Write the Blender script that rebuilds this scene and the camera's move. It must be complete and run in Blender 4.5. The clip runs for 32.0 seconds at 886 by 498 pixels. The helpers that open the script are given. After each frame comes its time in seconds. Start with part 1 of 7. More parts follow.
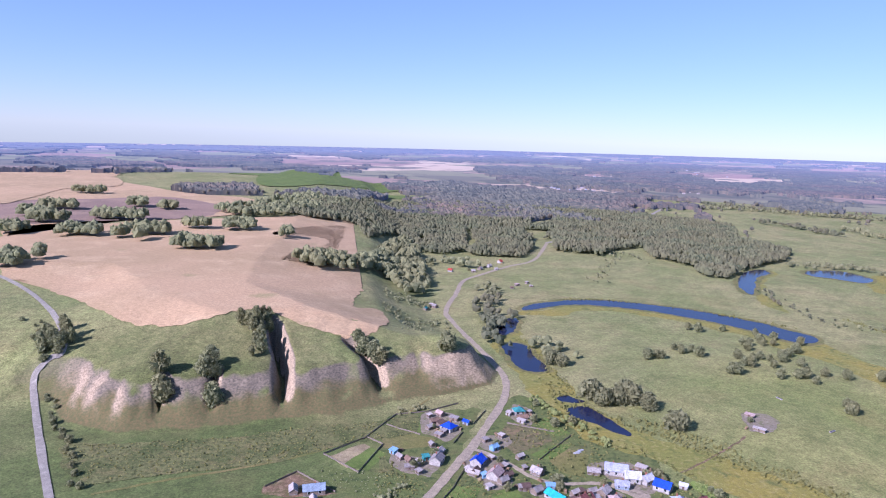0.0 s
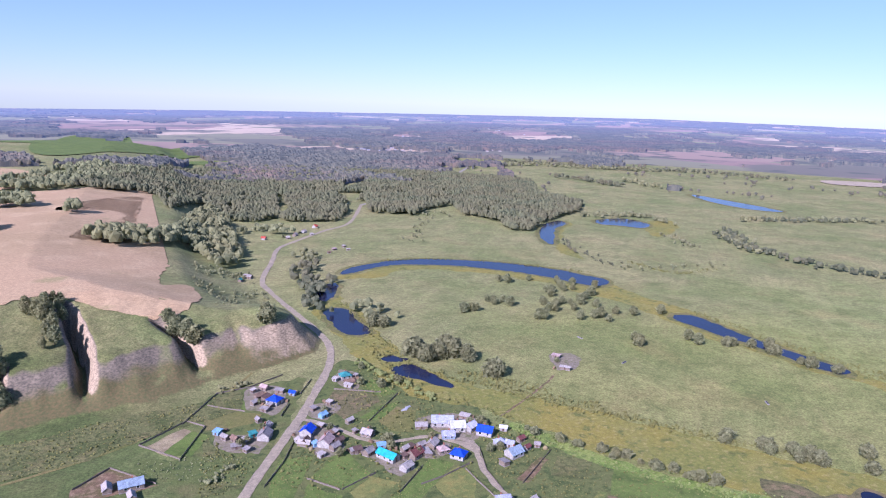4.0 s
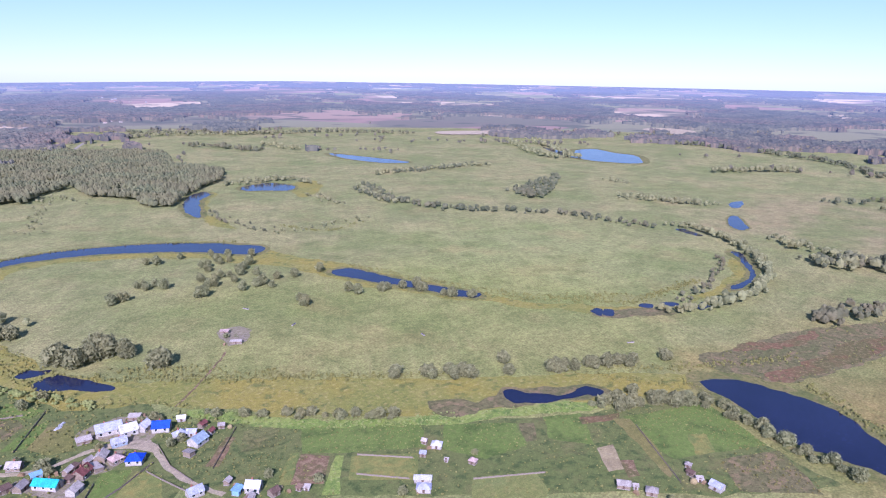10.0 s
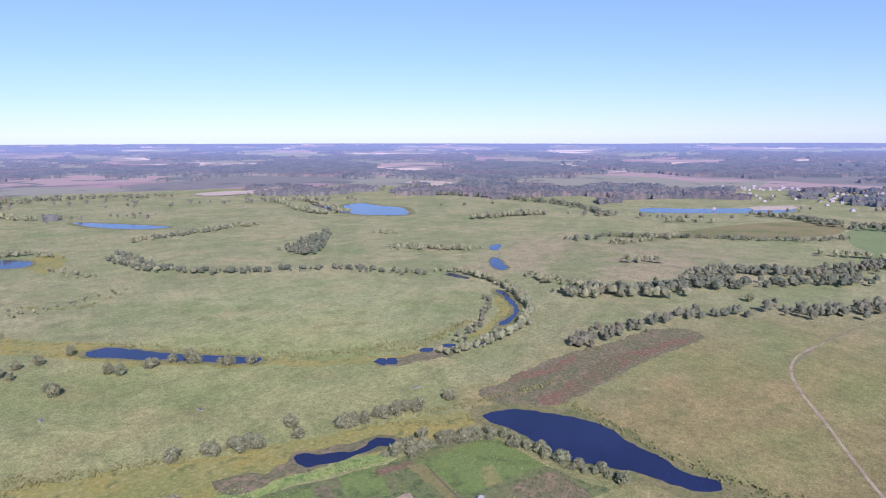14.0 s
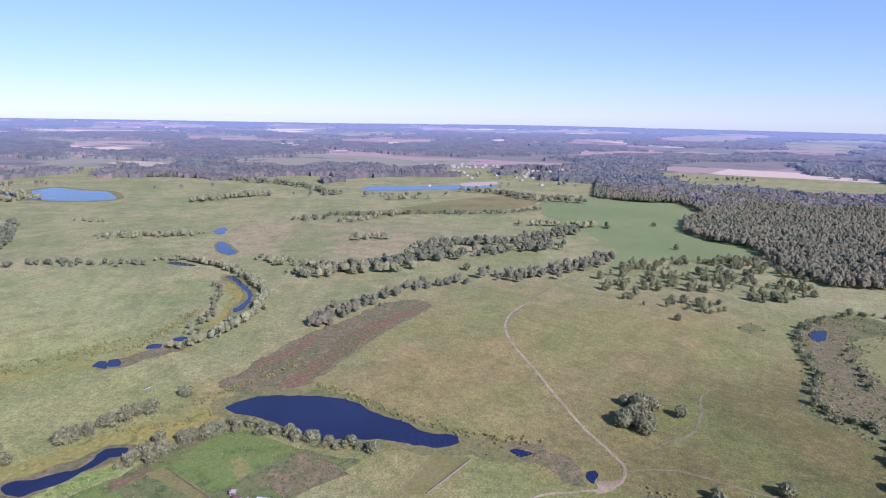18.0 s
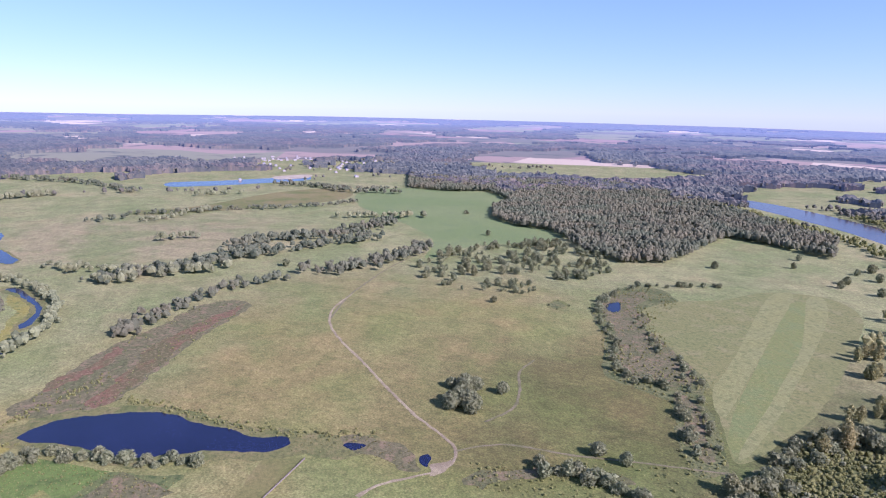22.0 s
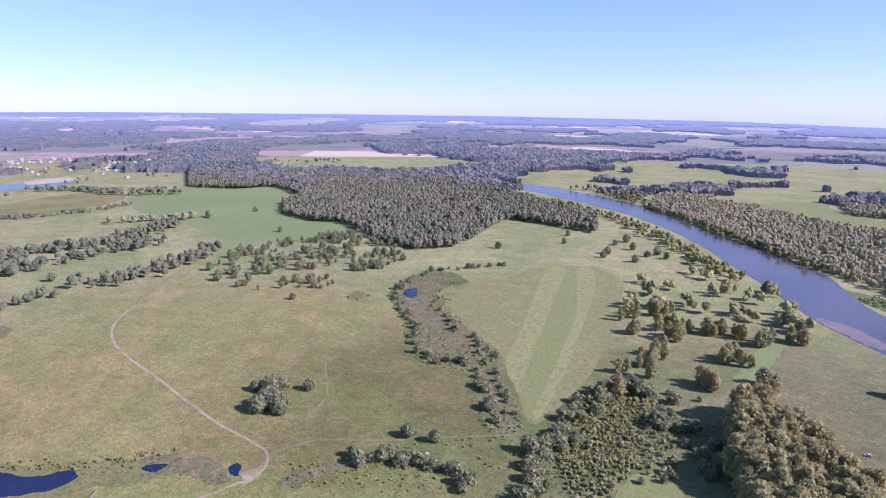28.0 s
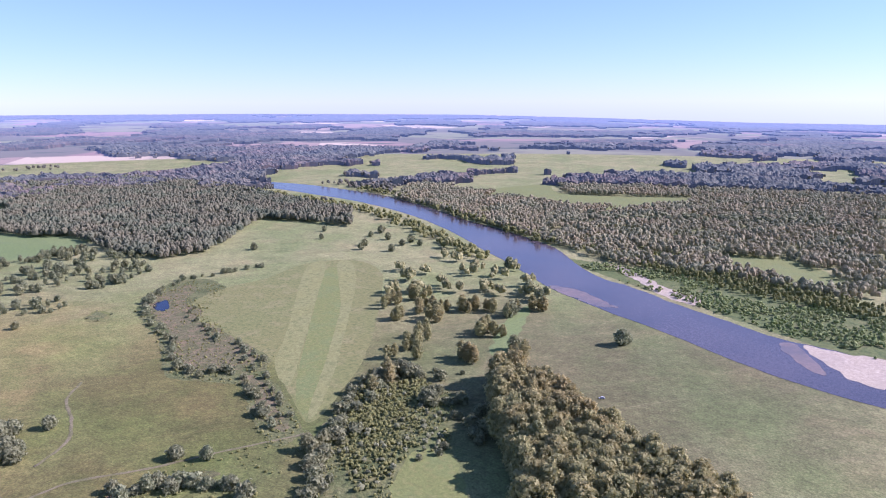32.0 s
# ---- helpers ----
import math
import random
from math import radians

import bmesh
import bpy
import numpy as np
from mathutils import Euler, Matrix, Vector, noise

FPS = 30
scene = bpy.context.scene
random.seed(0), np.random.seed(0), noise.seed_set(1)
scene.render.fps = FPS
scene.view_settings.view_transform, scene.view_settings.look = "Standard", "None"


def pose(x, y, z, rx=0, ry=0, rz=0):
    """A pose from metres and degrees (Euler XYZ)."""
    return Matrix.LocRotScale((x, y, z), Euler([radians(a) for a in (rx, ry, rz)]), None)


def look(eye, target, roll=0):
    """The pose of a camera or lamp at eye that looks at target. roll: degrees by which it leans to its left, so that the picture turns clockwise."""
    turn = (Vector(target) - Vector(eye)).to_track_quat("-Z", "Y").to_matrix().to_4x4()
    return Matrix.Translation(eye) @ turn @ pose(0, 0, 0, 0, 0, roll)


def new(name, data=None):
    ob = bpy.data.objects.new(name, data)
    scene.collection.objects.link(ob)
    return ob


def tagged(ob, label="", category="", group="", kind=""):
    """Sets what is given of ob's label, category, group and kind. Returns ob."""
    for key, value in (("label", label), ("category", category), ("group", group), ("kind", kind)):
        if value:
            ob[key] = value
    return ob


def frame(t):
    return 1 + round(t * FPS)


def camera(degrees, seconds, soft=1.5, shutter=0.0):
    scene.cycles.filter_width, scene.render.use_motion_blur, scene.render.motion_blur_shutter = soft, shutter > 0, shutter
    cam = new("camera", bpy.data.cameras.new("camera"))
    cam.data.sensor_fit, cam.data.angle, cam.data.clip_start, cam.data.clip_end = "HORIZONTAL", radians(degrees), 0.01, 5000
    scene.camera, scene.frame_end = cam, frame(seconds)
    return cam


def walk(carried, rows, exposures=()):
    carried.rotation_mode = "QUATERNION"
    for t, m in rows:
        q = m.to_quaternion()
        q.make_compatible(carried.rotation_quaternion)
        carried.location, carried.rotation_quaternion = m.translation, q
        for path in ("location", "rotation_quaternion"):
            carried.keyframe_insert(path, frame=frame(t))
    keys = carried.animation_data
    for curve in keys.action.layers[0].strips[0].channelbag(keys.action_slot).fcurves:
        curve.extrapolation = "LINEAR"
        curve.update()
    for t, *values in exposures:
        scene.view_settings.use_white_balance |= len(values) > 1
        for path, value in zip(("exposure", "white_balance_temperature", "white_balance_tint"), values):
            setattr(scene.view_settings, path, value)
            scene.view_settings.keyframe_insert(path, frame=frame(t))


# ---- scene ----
cam = camera(66.1, 32.0, soft=1.1)
ROWS = [
    (0, -0.0, -0.0, 150.0, 9.39, 5.39, 2.31), (0.5, -0.3, 0.3, 150.3, 9.34, 7.88, 2.42), (1, -0.5, 0.6, 150.5, 9.30, 10.35, 2.34),
    (1.5, -0.7, 0.9, 150.7, 9.24, 12.61, 2.21), (2, -0.9, 1.1, 150.9, 9.24, 14.37, 2.13), (2.5, -1.1, 1.4, 151.0, 9.21, 16.43, 2.08),
    (4.5, -2.1, 2.4, 151.5, 12.74, 23.35, 2.01), (5, -2.4, 2.7, 151.6, 12.70, 25.99, 1.91), (5.5, -2.8, 2.9, 151.7, 12.67, 28.35, 1.81),
    (6, -3.2, 3.0, 151.8, 12.64, 29.44, 1.70), (6.5, -3.7, 3.2, 151.9, 12.62, 32.73, 1.59), (7, -4.1, 3.4, 152.1, 13.11, 36.47, 1.37),
    (7.5, -4.4, 3.6, 152.2, 14.10, 39.40, 1.20), (8, -4.7, 3.9, 152.3, 14.15, 42.65, 1.06), (8.5, -5.0, 4.1, 152.3, 14.17, 46.87, 0.81),
    (9, -5.2, 4.4, 152.3, 14.24, 49.87, 0.61), (9.5, -5.3, 4.5, 152.3, 14.30, 50.57, 0.68), (10, -5.4, 4.7, 152.3, 14.33, 51.02, 0.73),
    (10.5, -5.5, 4.7, 152.2, 14.31, 52.68, 0.60), (11, -5.5, 4.8, 152.2, 14.31, 54.39, 0.48), (11.5, -5.5, 4.8, 152.2, 14.32, 55.12, 0.43),
    (12, -5.5, 4.9, 152.1, 14.35, 57.16, 0.27), (12.5, -5.5, 5.0, 152.0, 12.68, 58.14, 0.20), (13, -5.6, 5.2, 151.9, 9.50, 59.31, 0.27),
    (13.5, -5.8, 5.5, 151.9, 9.50, 64.27, -0.02), (14, -6.0, 6.0, 151.8, 9.58, 70.20, -0.26), (14.5, -6.2, 6.7, 151.9, 9.70, 73.56, -0.37),
    (16.5, -7.6, 10.2, 152.3, 10.00, 76.52, 1.46), (17, -7.9, 11.1, 152.5, 9.88, 82.18, 1.41), (17.5, -8.2, 11.9, 152.7, 10.41, 88.76, 1.16),
    (18, -8.3, 12.6, 153.0, 11.18, 93.46, 0.95), (18.5, -8.3, 13.3, 153.2, 11.19, 96.45, 0.93), (19, -8.2, 13.8, 153.4, 11.20, 99.52, 0.81),
    (19.5, -8.0, 14.3, 153.5, 11.27, 102.36, 0.76), (20, -7.7, 14.8, 153.5, 11.32, 104.93, 0.75), (20.5, -7.4, 15.1, 153.5, 11.33, 107.02, 0.88),
    (21, -7.1, 15.3, 153.4, 11.37, 108.07, 0.99), (21.5, -6.9, 15.4, 153.3, 11.54, 108.65, 1.10), (22, -6.7, 15.5, 153.2, 11.59, 109.11, 1.21),
    (22.5, -6.6, 15.6, 153.1, 11.64, 109.58, 1.24), (23, -6.5, 15.7, 153.1, 11.64, 110.68, 1.32), (23.5, -6.5, 15.9, 153.1, 11.63, 114.84, 1.02),
    (24, -6.6, 16.2, 153.1, 11.69, 117.93, 0.76), (24.5, -6.6, 16.4, 153.2, 11.75, 120.24, 0.54), (25, -6.7, 16.7, 153.3, 11.80, 121.89, 0.39),
    (25.5, -6.8, 17.0, 153.4, 11.85, 122.69, 0.34), (27.5, -7.4, 18.1, 153.7, 11.98, 124.44, 0.64), (28, -7.5, 18.4, 153.7, 11.96, 126.75, 0.55),
    (28.5, -7.5, 18.6, 153.8, 11.97, 129.52, 0.40), (29, -7.5, 18.8, 153.8, 11.99, 132.34, 0.22), (29.5, -7.4, 19.0, 153.7, 12.01, 134.98, 0.09),
    (30, -7.2, 19.1, 153.6, 12.05, 136.90, -0.01), (30.5, -6.9, 19.2, 153.4, 12.09, 139.44, -0.12), (31, -6.6, 19.4, 153.2, 12.11, 142.17, -0.26),
    (31.5, -6.1, 19.6, 152.9, 12.17, 144.98, -0.38), (32, -5.6, 19.8, 152.6, 12.20, 147.51, -0.24),
]
walk(cam, [(t, pose(x, y, z, 90 - down, 0, -turn) @ pose(0, 0, 0, 0, 0, lean)) for t, x, y, z, down, turn, lean in ROWS], [(0, 0.94, 5170, 30), (5, 0.98, 5170, 30), (11, 1.05, 5170, 30), (13, 0.93, 5170, 30), (17, 0.86, 5170, 30), (20, 1.04, 5170, 32), (24, 1.06, 5170, 33), (32, 1.20, 5170, 34)])

# ---- sky and sun ----
SUN_TURN, SUN_UP = 235.0, 34.0
world = bpy.data.worlds.new("sky")
scene.world = world
world.use_nodes = True
sky = world.node_tree.nodes.new("ShaderNodeTexSky")
sky.sky_type, sky.sun_disc = "NISHITA", False
sky.sun_elevation, sky.sun_rotation = radians(SUN_UP), radians(SUN_TURN)
sky.altitude, sky.air_density, sky.dust_density, sky.ozone_density = 1200, 1.0, 0.1, 5.6
soft = world.node_tree.nodes.new("ShaderNodeGamma")
soft.inputs[1].default_value = 0.67
world.node_tree.links.new(sky.outputs[0], soft.inputs[0])
world.node_tree.links.new(soft.outputs[0], world.node_tree.nodes["Background"].inputs[0])
world.node_tree.nodes["Background"].inputs[1].default_value = 0.119
lamp = bpy.data.lights.new("sun", "SUN")
lamp.energy, lamp.angle, lamp.color = 4.7, radians(0.53), (1.0, 0.855, 0.765)
sun = new("sun", lamp)
a, e = radians(SUN_TURN), radians(SUN_UP)
sun.matrix_basis = look((0, 0, 300), Vector((0, 0, 300)) - 100 * Vector((math.sin(a) * math.cos(e), math.cos(a) * math.cos(e), math.sin(e))))

# ---- materials ----
def shader(name, base, rough=0.9, vary=(), bump=None, metal=0.0, spec=0.3, glow=None, coords="Object"):
    """A procedural material: base colour, then layers (colour, scale, low, high, amount) mixed in by noise."""
    m = bpy.data.materials.new(name)
    m.use_nodes = True
    n, l = m.node_tree.nodes, m.node_tree.links
    p = n["Principled BSDF"]
    p.inputs["Roughness"].default_value, p.inputs["Metallic"].default_value = rough, metal
    p.inputs["Specular IOR Level"].default_value = spec
    co = n.new("ShaderNodeTexCoord").outputs[coords]
    last = None
    for col, scale, low, high, amount in vary:
        t = n.new("ShaderNodeTexNoise")
        t.inputs["Scale"].default_value, t.inputs["Detail"].default_value = scale, 5
        l.new(co, t.inputs["Vector"])
        r = n.new("ShaderNodeMapRange")
        r.inputs["From Min"].default_value, r.inputs["From Max"].default_value = low, high
        r.inputs["To Max"].default_value = amount
        l.new(t.outputs["Fac"], r.inputs["Value"])
        mix = n.new("ShaderNodeMix")
        mix.data_type = "RGBA"
        mix.inputs["A"].default_value = (*base, 1)
        if last:
            l.new(last, mix.inputs["A"])
        mix.inputs["B"].default_value = (*col, 1)
        l.new(r.outputs["Result"], mix.inputs["Factor"])
        last = mix.outputs["Result"]
    if last:
        # fine grain on top of the stains
        for scale, spread in ((0.45, 0.13), (2.2, 0.20)):
            t, r, mix = n.new("ShaderNodeTexNoise"), n.new("ShaderNodeMapRange"), n.new("ShaderNodeVectorMath")
            t.inputs["Scale"].default_value, t.inputs["Detail"].default_value, t.inputs["Roughness"].default_value = scale, 4, 0.6
            l.new(co, t.inputs["Vector"])
            r.inputs["From Min"].default_value, r.inputs["From Max"].default_value = 0.36, 0.64
            r.inputs["To Min"].default_value, r.inputs["To Max"].default_value = 1 - spread, 1 + spread
            l.new(t.outputs["Fac"], r.inputs["Value"])
            mix.operation = "SCALE"
            l.new(last, mix.inputs[0])
            l.new(r.outputs["Result"], mix.inputs["Scale"])
            last = mix.outputs[0]
        l.new(last, p.inputs["Base Color"])
    else:
        p.inputs["Base Color"].default_value = (*base, 1)
    if bump:
        t = n.new("ShaderNodeTexNoise")
        t.inputs["Scale"].default_value, t.inputs["Detail"].default_value = bump[0], 4
        l.new(co, t.inputs["Vector"])
        b = n.new("ShaderNodeBump")
        b.inputs["Distance"].default_value, b.inputs["Strength"].default_value = bump[1], bump[2]
        l.new(t.outputs["Fac"], b.inputs["Height"])
        l.new(b.outputs["Normal"], p.inputs["Normal"])
    if glow:
        p.inputs["Emission Color"].default_value, p.inputs["Emission Strength"].default_value = (*glow[0], 1), glow[1]
    return m


DRY_AREAS = (((300, 260), 200, (0.175, 0.187, 0.070)), ((490, 310), 150, (0.185, 0.198, 0.082)), ((430, -120), 240, (0.132, 0.122, 0.048)), ((360, 10), 110, (0.150, 0.132, 0.055)), ((150, -360), 140, (0.125, 0.112, 0.046)), ((860, 90), 190, (0.215, 0.170, 0.095)), ((-60, 395), 120, (0.120, 0.118, 0.044)),
             ((300, -190), 130, (0.086, 0.082, 0.034)), ((-60, 255), 105, (0.090, 0.125, 0.035)), ((100, 230), 110, (0.085, 0.120, 0.034)), ((180, -190), 95, (0.082, 0.084, 0.030)), ((60, -330), 110, (0.10, 0.098, 0.038)))

TINT_AREAS = (((360, -110), 210, (1.06, 0.98, 0.82)), ((250, -190), 120, (0.72, 0.76, 0.66)), ((110, -330), 150, (0.76, 0.76, 0.78)), ((300, 260), 190, (1.0, 1.0, 0.88)), ((500, 310), 170, (1.03, 1.05, 0.98)),
              ((-110, 285), 120, (0.58, 0.66, 0.56)))


def ground_shader():
    """Meadow grass on the level, bare clay where it is steep."""
    m = shader("meadow_ground", (0.205, 0.198, 0.084), 0.95,
               [((0.165, 0.178, 0.066), 0.006, 0.40, 0.62, 1.0), ((0.240, 0.212, 0.102), 0.014, 0.50, 0.70, 0.5)], (0.5, 0.5, 0.6))
    n, l = m.node_tree.nodes, m.node_tree.links
    p = n["Principled BSDF"]
    grass = p.inputs["Base Color"].links[0].from_socket
    pos = n.new("ShaderNodeTexCoord").outputs["Object"]
    lines = n.new("ShaderNodeMapping")
    lines.vector_type = "TEXTURE"
    lines.inputs["Rotation"].default_value, lines.inputs["Scale"].default_value = (0, 0, 0.87), (75, 4.5, 1)
    l.new(pos, lines.inputs["Vector"])
    grain = n.new("ShaderNodeTexNoise")
    grain.inputs["Scale"].default_value, grain.inputs["Detail"].default_value = 1.0, 5
    l.new(lines.outputs[0], grain.inputs["Vector"])
    blot = n.new("ShaderNodeTexNoise")
    blot.inputs["Scale"].default_value, blot.inputs["Detail"].default_value = 0.013, 7
    l.new(pos, blot.inputs["Vector"])
    # drier and lusher stretches of the plain: centre, reach, colour
    for (cx, cy), reach, col in DRY_AREAS:
        away = n.new("ShaderNodeVectorMath")
        away.operation = "DISTANCE"
        l.new(pos, away.inputs[0])
        away.inputs[1].default_value = (cx, cy, 0)
        k = n.new("ShaderNodeMath")
        k.operation = "MULTIPLY_ADD"
        k.inputs[1].default_value = reach * 1.6
        l.new(blot.outputs["Fac"], k.inputs[0])
        l.new(away.outputs["Value"], k.inputs[2])
        r0 = n.new("ShaderNodeMapRange")
        r0.inputs["From Min"].default_value, r0.inputs["From Max"].default_value, r0.inputs["To Max"].default_value = reach * 1.95, reach * 1.3, 0.65
        l.new(k.outputs[0], r0.inputs["Value"])
        mx = n.new("ShaderNodeMix")
        mx.data_type = "RGBA"
        mx.inputs["B"].default_value = (*col, 1)
        l.new(grass, mx.inputs["A"])
        l.new(r0.outputs["Result"], mx.inputs["Factor"])
        grass = mx.outputs["Result"]
    for src_, low, high, amount, col in ((grain, 0.52, 0.66, 0.24, (0.105, 0.118, 0.045)), (grain, 0.47, 0.34, 0.2, (0.255, 0.215, 0.11)), (blot, 0.51, 0.62, 0.5, (0.120, 0.142, 0.050)), (blot, 0.46, 0.34, 0.15, (0.24, 0.205, 0.09))):
        r0 = n.new("ShaderNodeMapRange")
        r0.inputs["From Min"].default_value, r0.inputs["From Max"].default_value, r0.inputs["To Max"].default_value = low, high, amount
        l.new(src_.outputs["Fac"], r0.inputs["Value"])
        mx = n.new("ShaderNodeMix")
        mx.data_type = "RGBA"
        mx.inputs["B"].default_value = (*col, 1)
        l.new(grass, mx.inputs["A"])
        l.new(r0.outputs["Result"], mx.inputs["Factor"])
        grass = mx.outputs["Result"]
    for col, scale, low, high, amount in (((0.118, 0.146, 0.045), 0.012, 0.50, 0.62, 0.6), ((0.235, 0.175, 0.085), 0.02, 0.54, 0.67, 0.3), ((0.100, 0.118, 0.038), 0.05, 0.52, 0.66, 0.5), ((0.25, 0.222, 0.10), 0.2, 0.52, 0.68, 0.22), ((0.070, 0.085, 0.028), 0.4, 0.53, 0.66, 0.4), ((0.24, 0.225, 0.10), 1.1, 0.53, 0.64, 0.3)):
        t = n.new("ShaderNodeTexNoise")
        t.inputs["Scale"].default_value, t.inputs["Detail"].default_value = scale, 6
        l.new(pos, t.inputs["Vector"])
        r0 = n.new("ShaderNodeMapRange")
        r0.inputs["From Min"].default_value, r0.inputs["From Max"].default_value, r0.inputs["To Max"].default_value = low, high, amount
        l.new(t.outputs["Fac"], r0.inputs["Value"])
        mx = n.new("ShaderNodeMix")
        mx.data_type = "RGBA"
        mx.inputs["B"].default_value = (*col, 1)
        l.new(grass, mx.inputs["A"])
        l.new(r0.outputs["Result"], mx.inputs["Factor"])
        grass = mx.outputs["Result"]
    # grazed-down and richer stretches tint the whole sward
    for (cx, cy), reach, col in TINT_AREAS:
        away = n.new("ShaderNodeVectorMath")
        away.operation = "DISTANCE"
        l.new(pos, away.inputs[0])
        away.inputs[1].default_value = (cx, cy, 0)
        k = n.new("ShaderNodeMath")
        k.operation = "MULTIPLY_ADD"
        k.inputs[1].default_value = reach * 0.9
        l.new(blot.outputs["Fac"], k.inputs[0])
        l.new(away.outputs["Value"], k.inputs[2])
        r0 = n.new("ShaderNodeMapRange")
        r0.inputs["From Min"].default_value, r0.inputs["From Max"].default_value = reach * 1.65, reach * 1.05
        l.new(k.outputs[0], r0.inputs["Value"])
        mx = n.new("ShaderNodeMix")
        mx.data_type, mx.blend_type = "RGBA", "MULTIPLY"
        mx.inputs["B"].default_value = (*col, 1)
        l.new(grass, mx.inputs["A"])
        l.new(r0.outputs["Result"], mx.inputs["Factor"])
        grass = mx.outputs["Result"]
    # tufts, hoof-worn spots and stems: three sizes of grain
    for scale, low, high in ((0.055, 0.99, 1.25), (0.24, 0.84, 1.17), (0.9, 0.74, 1.28)):
        t = n.new("ShaderNodeTexNoise")
        t.inputs["Scale"].default_value, t.inputs["Detail"].default_value, t.inputs["Roughness"].default_value = scale, 5, 0.62
        l.new(pos, t.inputs["Vector"])
        r0 = n.new("ShaderNodeMapRange")
        r0.inputs["From Min"].default_value, r0.inputs["From Max"].default_value = 0.36, 0.64
        r0.inputs["To Min"].default_value, r0.inputs["To Max"].default_value = low, high
        l.new(t.outputs["Fac"], r0.inputs["Value"])
        mx = n.new("ShaderNodeVectorMath")
        mx.operation = "SCALE"
        l.new(grass, mx.inputs[0])
        l.new(r0.outputs["Result"], mx.inputs["Scale"])
        grass = mx.outputs[0]
    geo = n.new("ShaderNodeNewGeometry")
    sep = n.new("ShaderNodeSeparateXYZ")
    l.new(geo.outputs["Normal"], sep.inputs[0])
    # bare clay only round the cliff
    cliff = n.new("ShaderNodeVectorMath")
    cliff.operation = "DISTANCE"
    l.new(pos, cliff.inputs[0])
    cliff.inputs[1].default_value = (-50, 360, 10)
    bare = n.new("ShaderNodeMapRange")
    bare.inputs["From Min"].default_value, bare.inputs["From Max"].default_value = 160, 115
    l.new(cliff.outputs["Value"], bare.inputs["Value"])
    t = n.new("ShaderNodeTexNoise")
    t.inputs["Scale"].default_value, t.inputs["Detail"].default_value = 0.09, 6
    co = n.new("ShaderNodeTexCoord").outputs["Object"]
    l.new(co, t.inputs["Vector"])
    add = n.new("ShaderNodeMath")
    add.operation = "MULTIPLY_ADD"
    add.inputs[1].default_value = 0.12
    l.new(t.outputs["Fac"], add.inputs[0])
    l.new(sep.outputs["Z"], add.inputs[2])
    streak = n.new("ShaderNodeMapping")
    streak.inputs["Scale"].default_value = (0.75, 0.45, 1.5)
    l.new(co, streak.inputs["Vector"])
    t2 = n.new("ShaderNodeTexNoise")
    t2.inputs["Scale"].default_value, t2.inputs["Detail"].default_value = 1.0, 8
    l.new(streak.outputs[0], t2.inputs["Vector"])
    place = n.new("ShaderNodeSeparateXYZ")
    l.new(co, place.inputs[0])
    uneven = n.new("ShaderNodeMath")
    uneven.operation = "MULTIPLY_ADD"
    uneven.inputs[1].default_value = 14.0
    l.new(t.outputs["Fac"], uneven.inputs[0])
    l.new(place.outputs["Z"], uneven.inputs[2])
    # tawny grass on the foot of the slope, grey clay above it; fresh cream clay, its sunlit tone painted in, on the
    # gully walls that face west
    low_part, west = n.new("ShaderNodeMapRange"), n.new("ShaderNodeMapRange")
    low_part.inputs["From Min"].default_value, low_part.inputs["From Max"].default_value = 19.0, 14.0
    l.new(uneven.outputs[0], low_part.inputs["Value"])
    # mask of walls turned to the sun, which get the paler colour
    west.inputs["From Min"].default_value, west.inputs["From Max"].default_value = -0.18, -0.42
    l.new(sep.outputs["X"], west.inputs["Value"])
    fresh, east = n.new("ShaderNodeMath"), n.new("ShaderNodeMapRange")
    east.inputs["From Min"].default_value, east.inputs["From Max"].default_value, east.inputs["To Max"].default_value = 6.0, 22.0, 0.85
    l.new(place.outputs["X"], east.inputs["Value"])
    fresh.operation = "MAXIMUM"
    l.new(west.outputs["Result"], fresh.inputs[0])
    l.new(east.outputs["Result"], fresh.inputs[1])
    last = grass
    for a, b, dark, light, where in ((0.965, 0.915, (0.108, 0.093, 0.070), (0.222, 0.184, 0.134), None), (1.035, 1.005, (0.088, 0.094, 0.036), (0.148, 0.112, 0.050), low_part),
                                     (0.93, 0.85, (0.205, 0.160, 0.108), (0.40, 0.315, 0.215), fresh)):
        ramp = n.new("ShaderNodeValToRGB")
        ramp.color_ramp.elements[0].position, ramp.color_ramp.elements[0].color = 0.35, (*dark, 1)
        ramp.color_ramp.elements[1].position, ramp.color_ramp.elements[1].color = 0.66, (*light, 1)
        l.new(t2.outputs["Fac"], ramp.inputs["Fac"])
        r = n.new("ShaderNodeMapRange")
        r.inputs["From Min"].default_value, r.inputs["From Max"].default_value = a, b
        l.new(add.outputs[0], r.inputs["Value"])
        l.new(bare.outputs["Result"], r.inputs["To Max"])
        share = r.outputs["Result"]
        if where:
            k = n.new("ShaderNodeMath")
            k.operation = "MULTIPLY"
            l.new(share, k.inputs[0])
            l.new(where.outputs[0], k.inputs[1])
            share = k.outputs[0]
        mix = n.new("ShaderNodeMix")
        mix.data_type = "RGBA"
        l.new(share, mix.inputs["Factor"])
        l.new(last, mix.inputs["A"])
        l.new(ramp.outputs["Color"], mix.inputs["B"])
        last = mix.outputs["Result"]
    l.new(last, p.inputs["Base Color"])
    return m


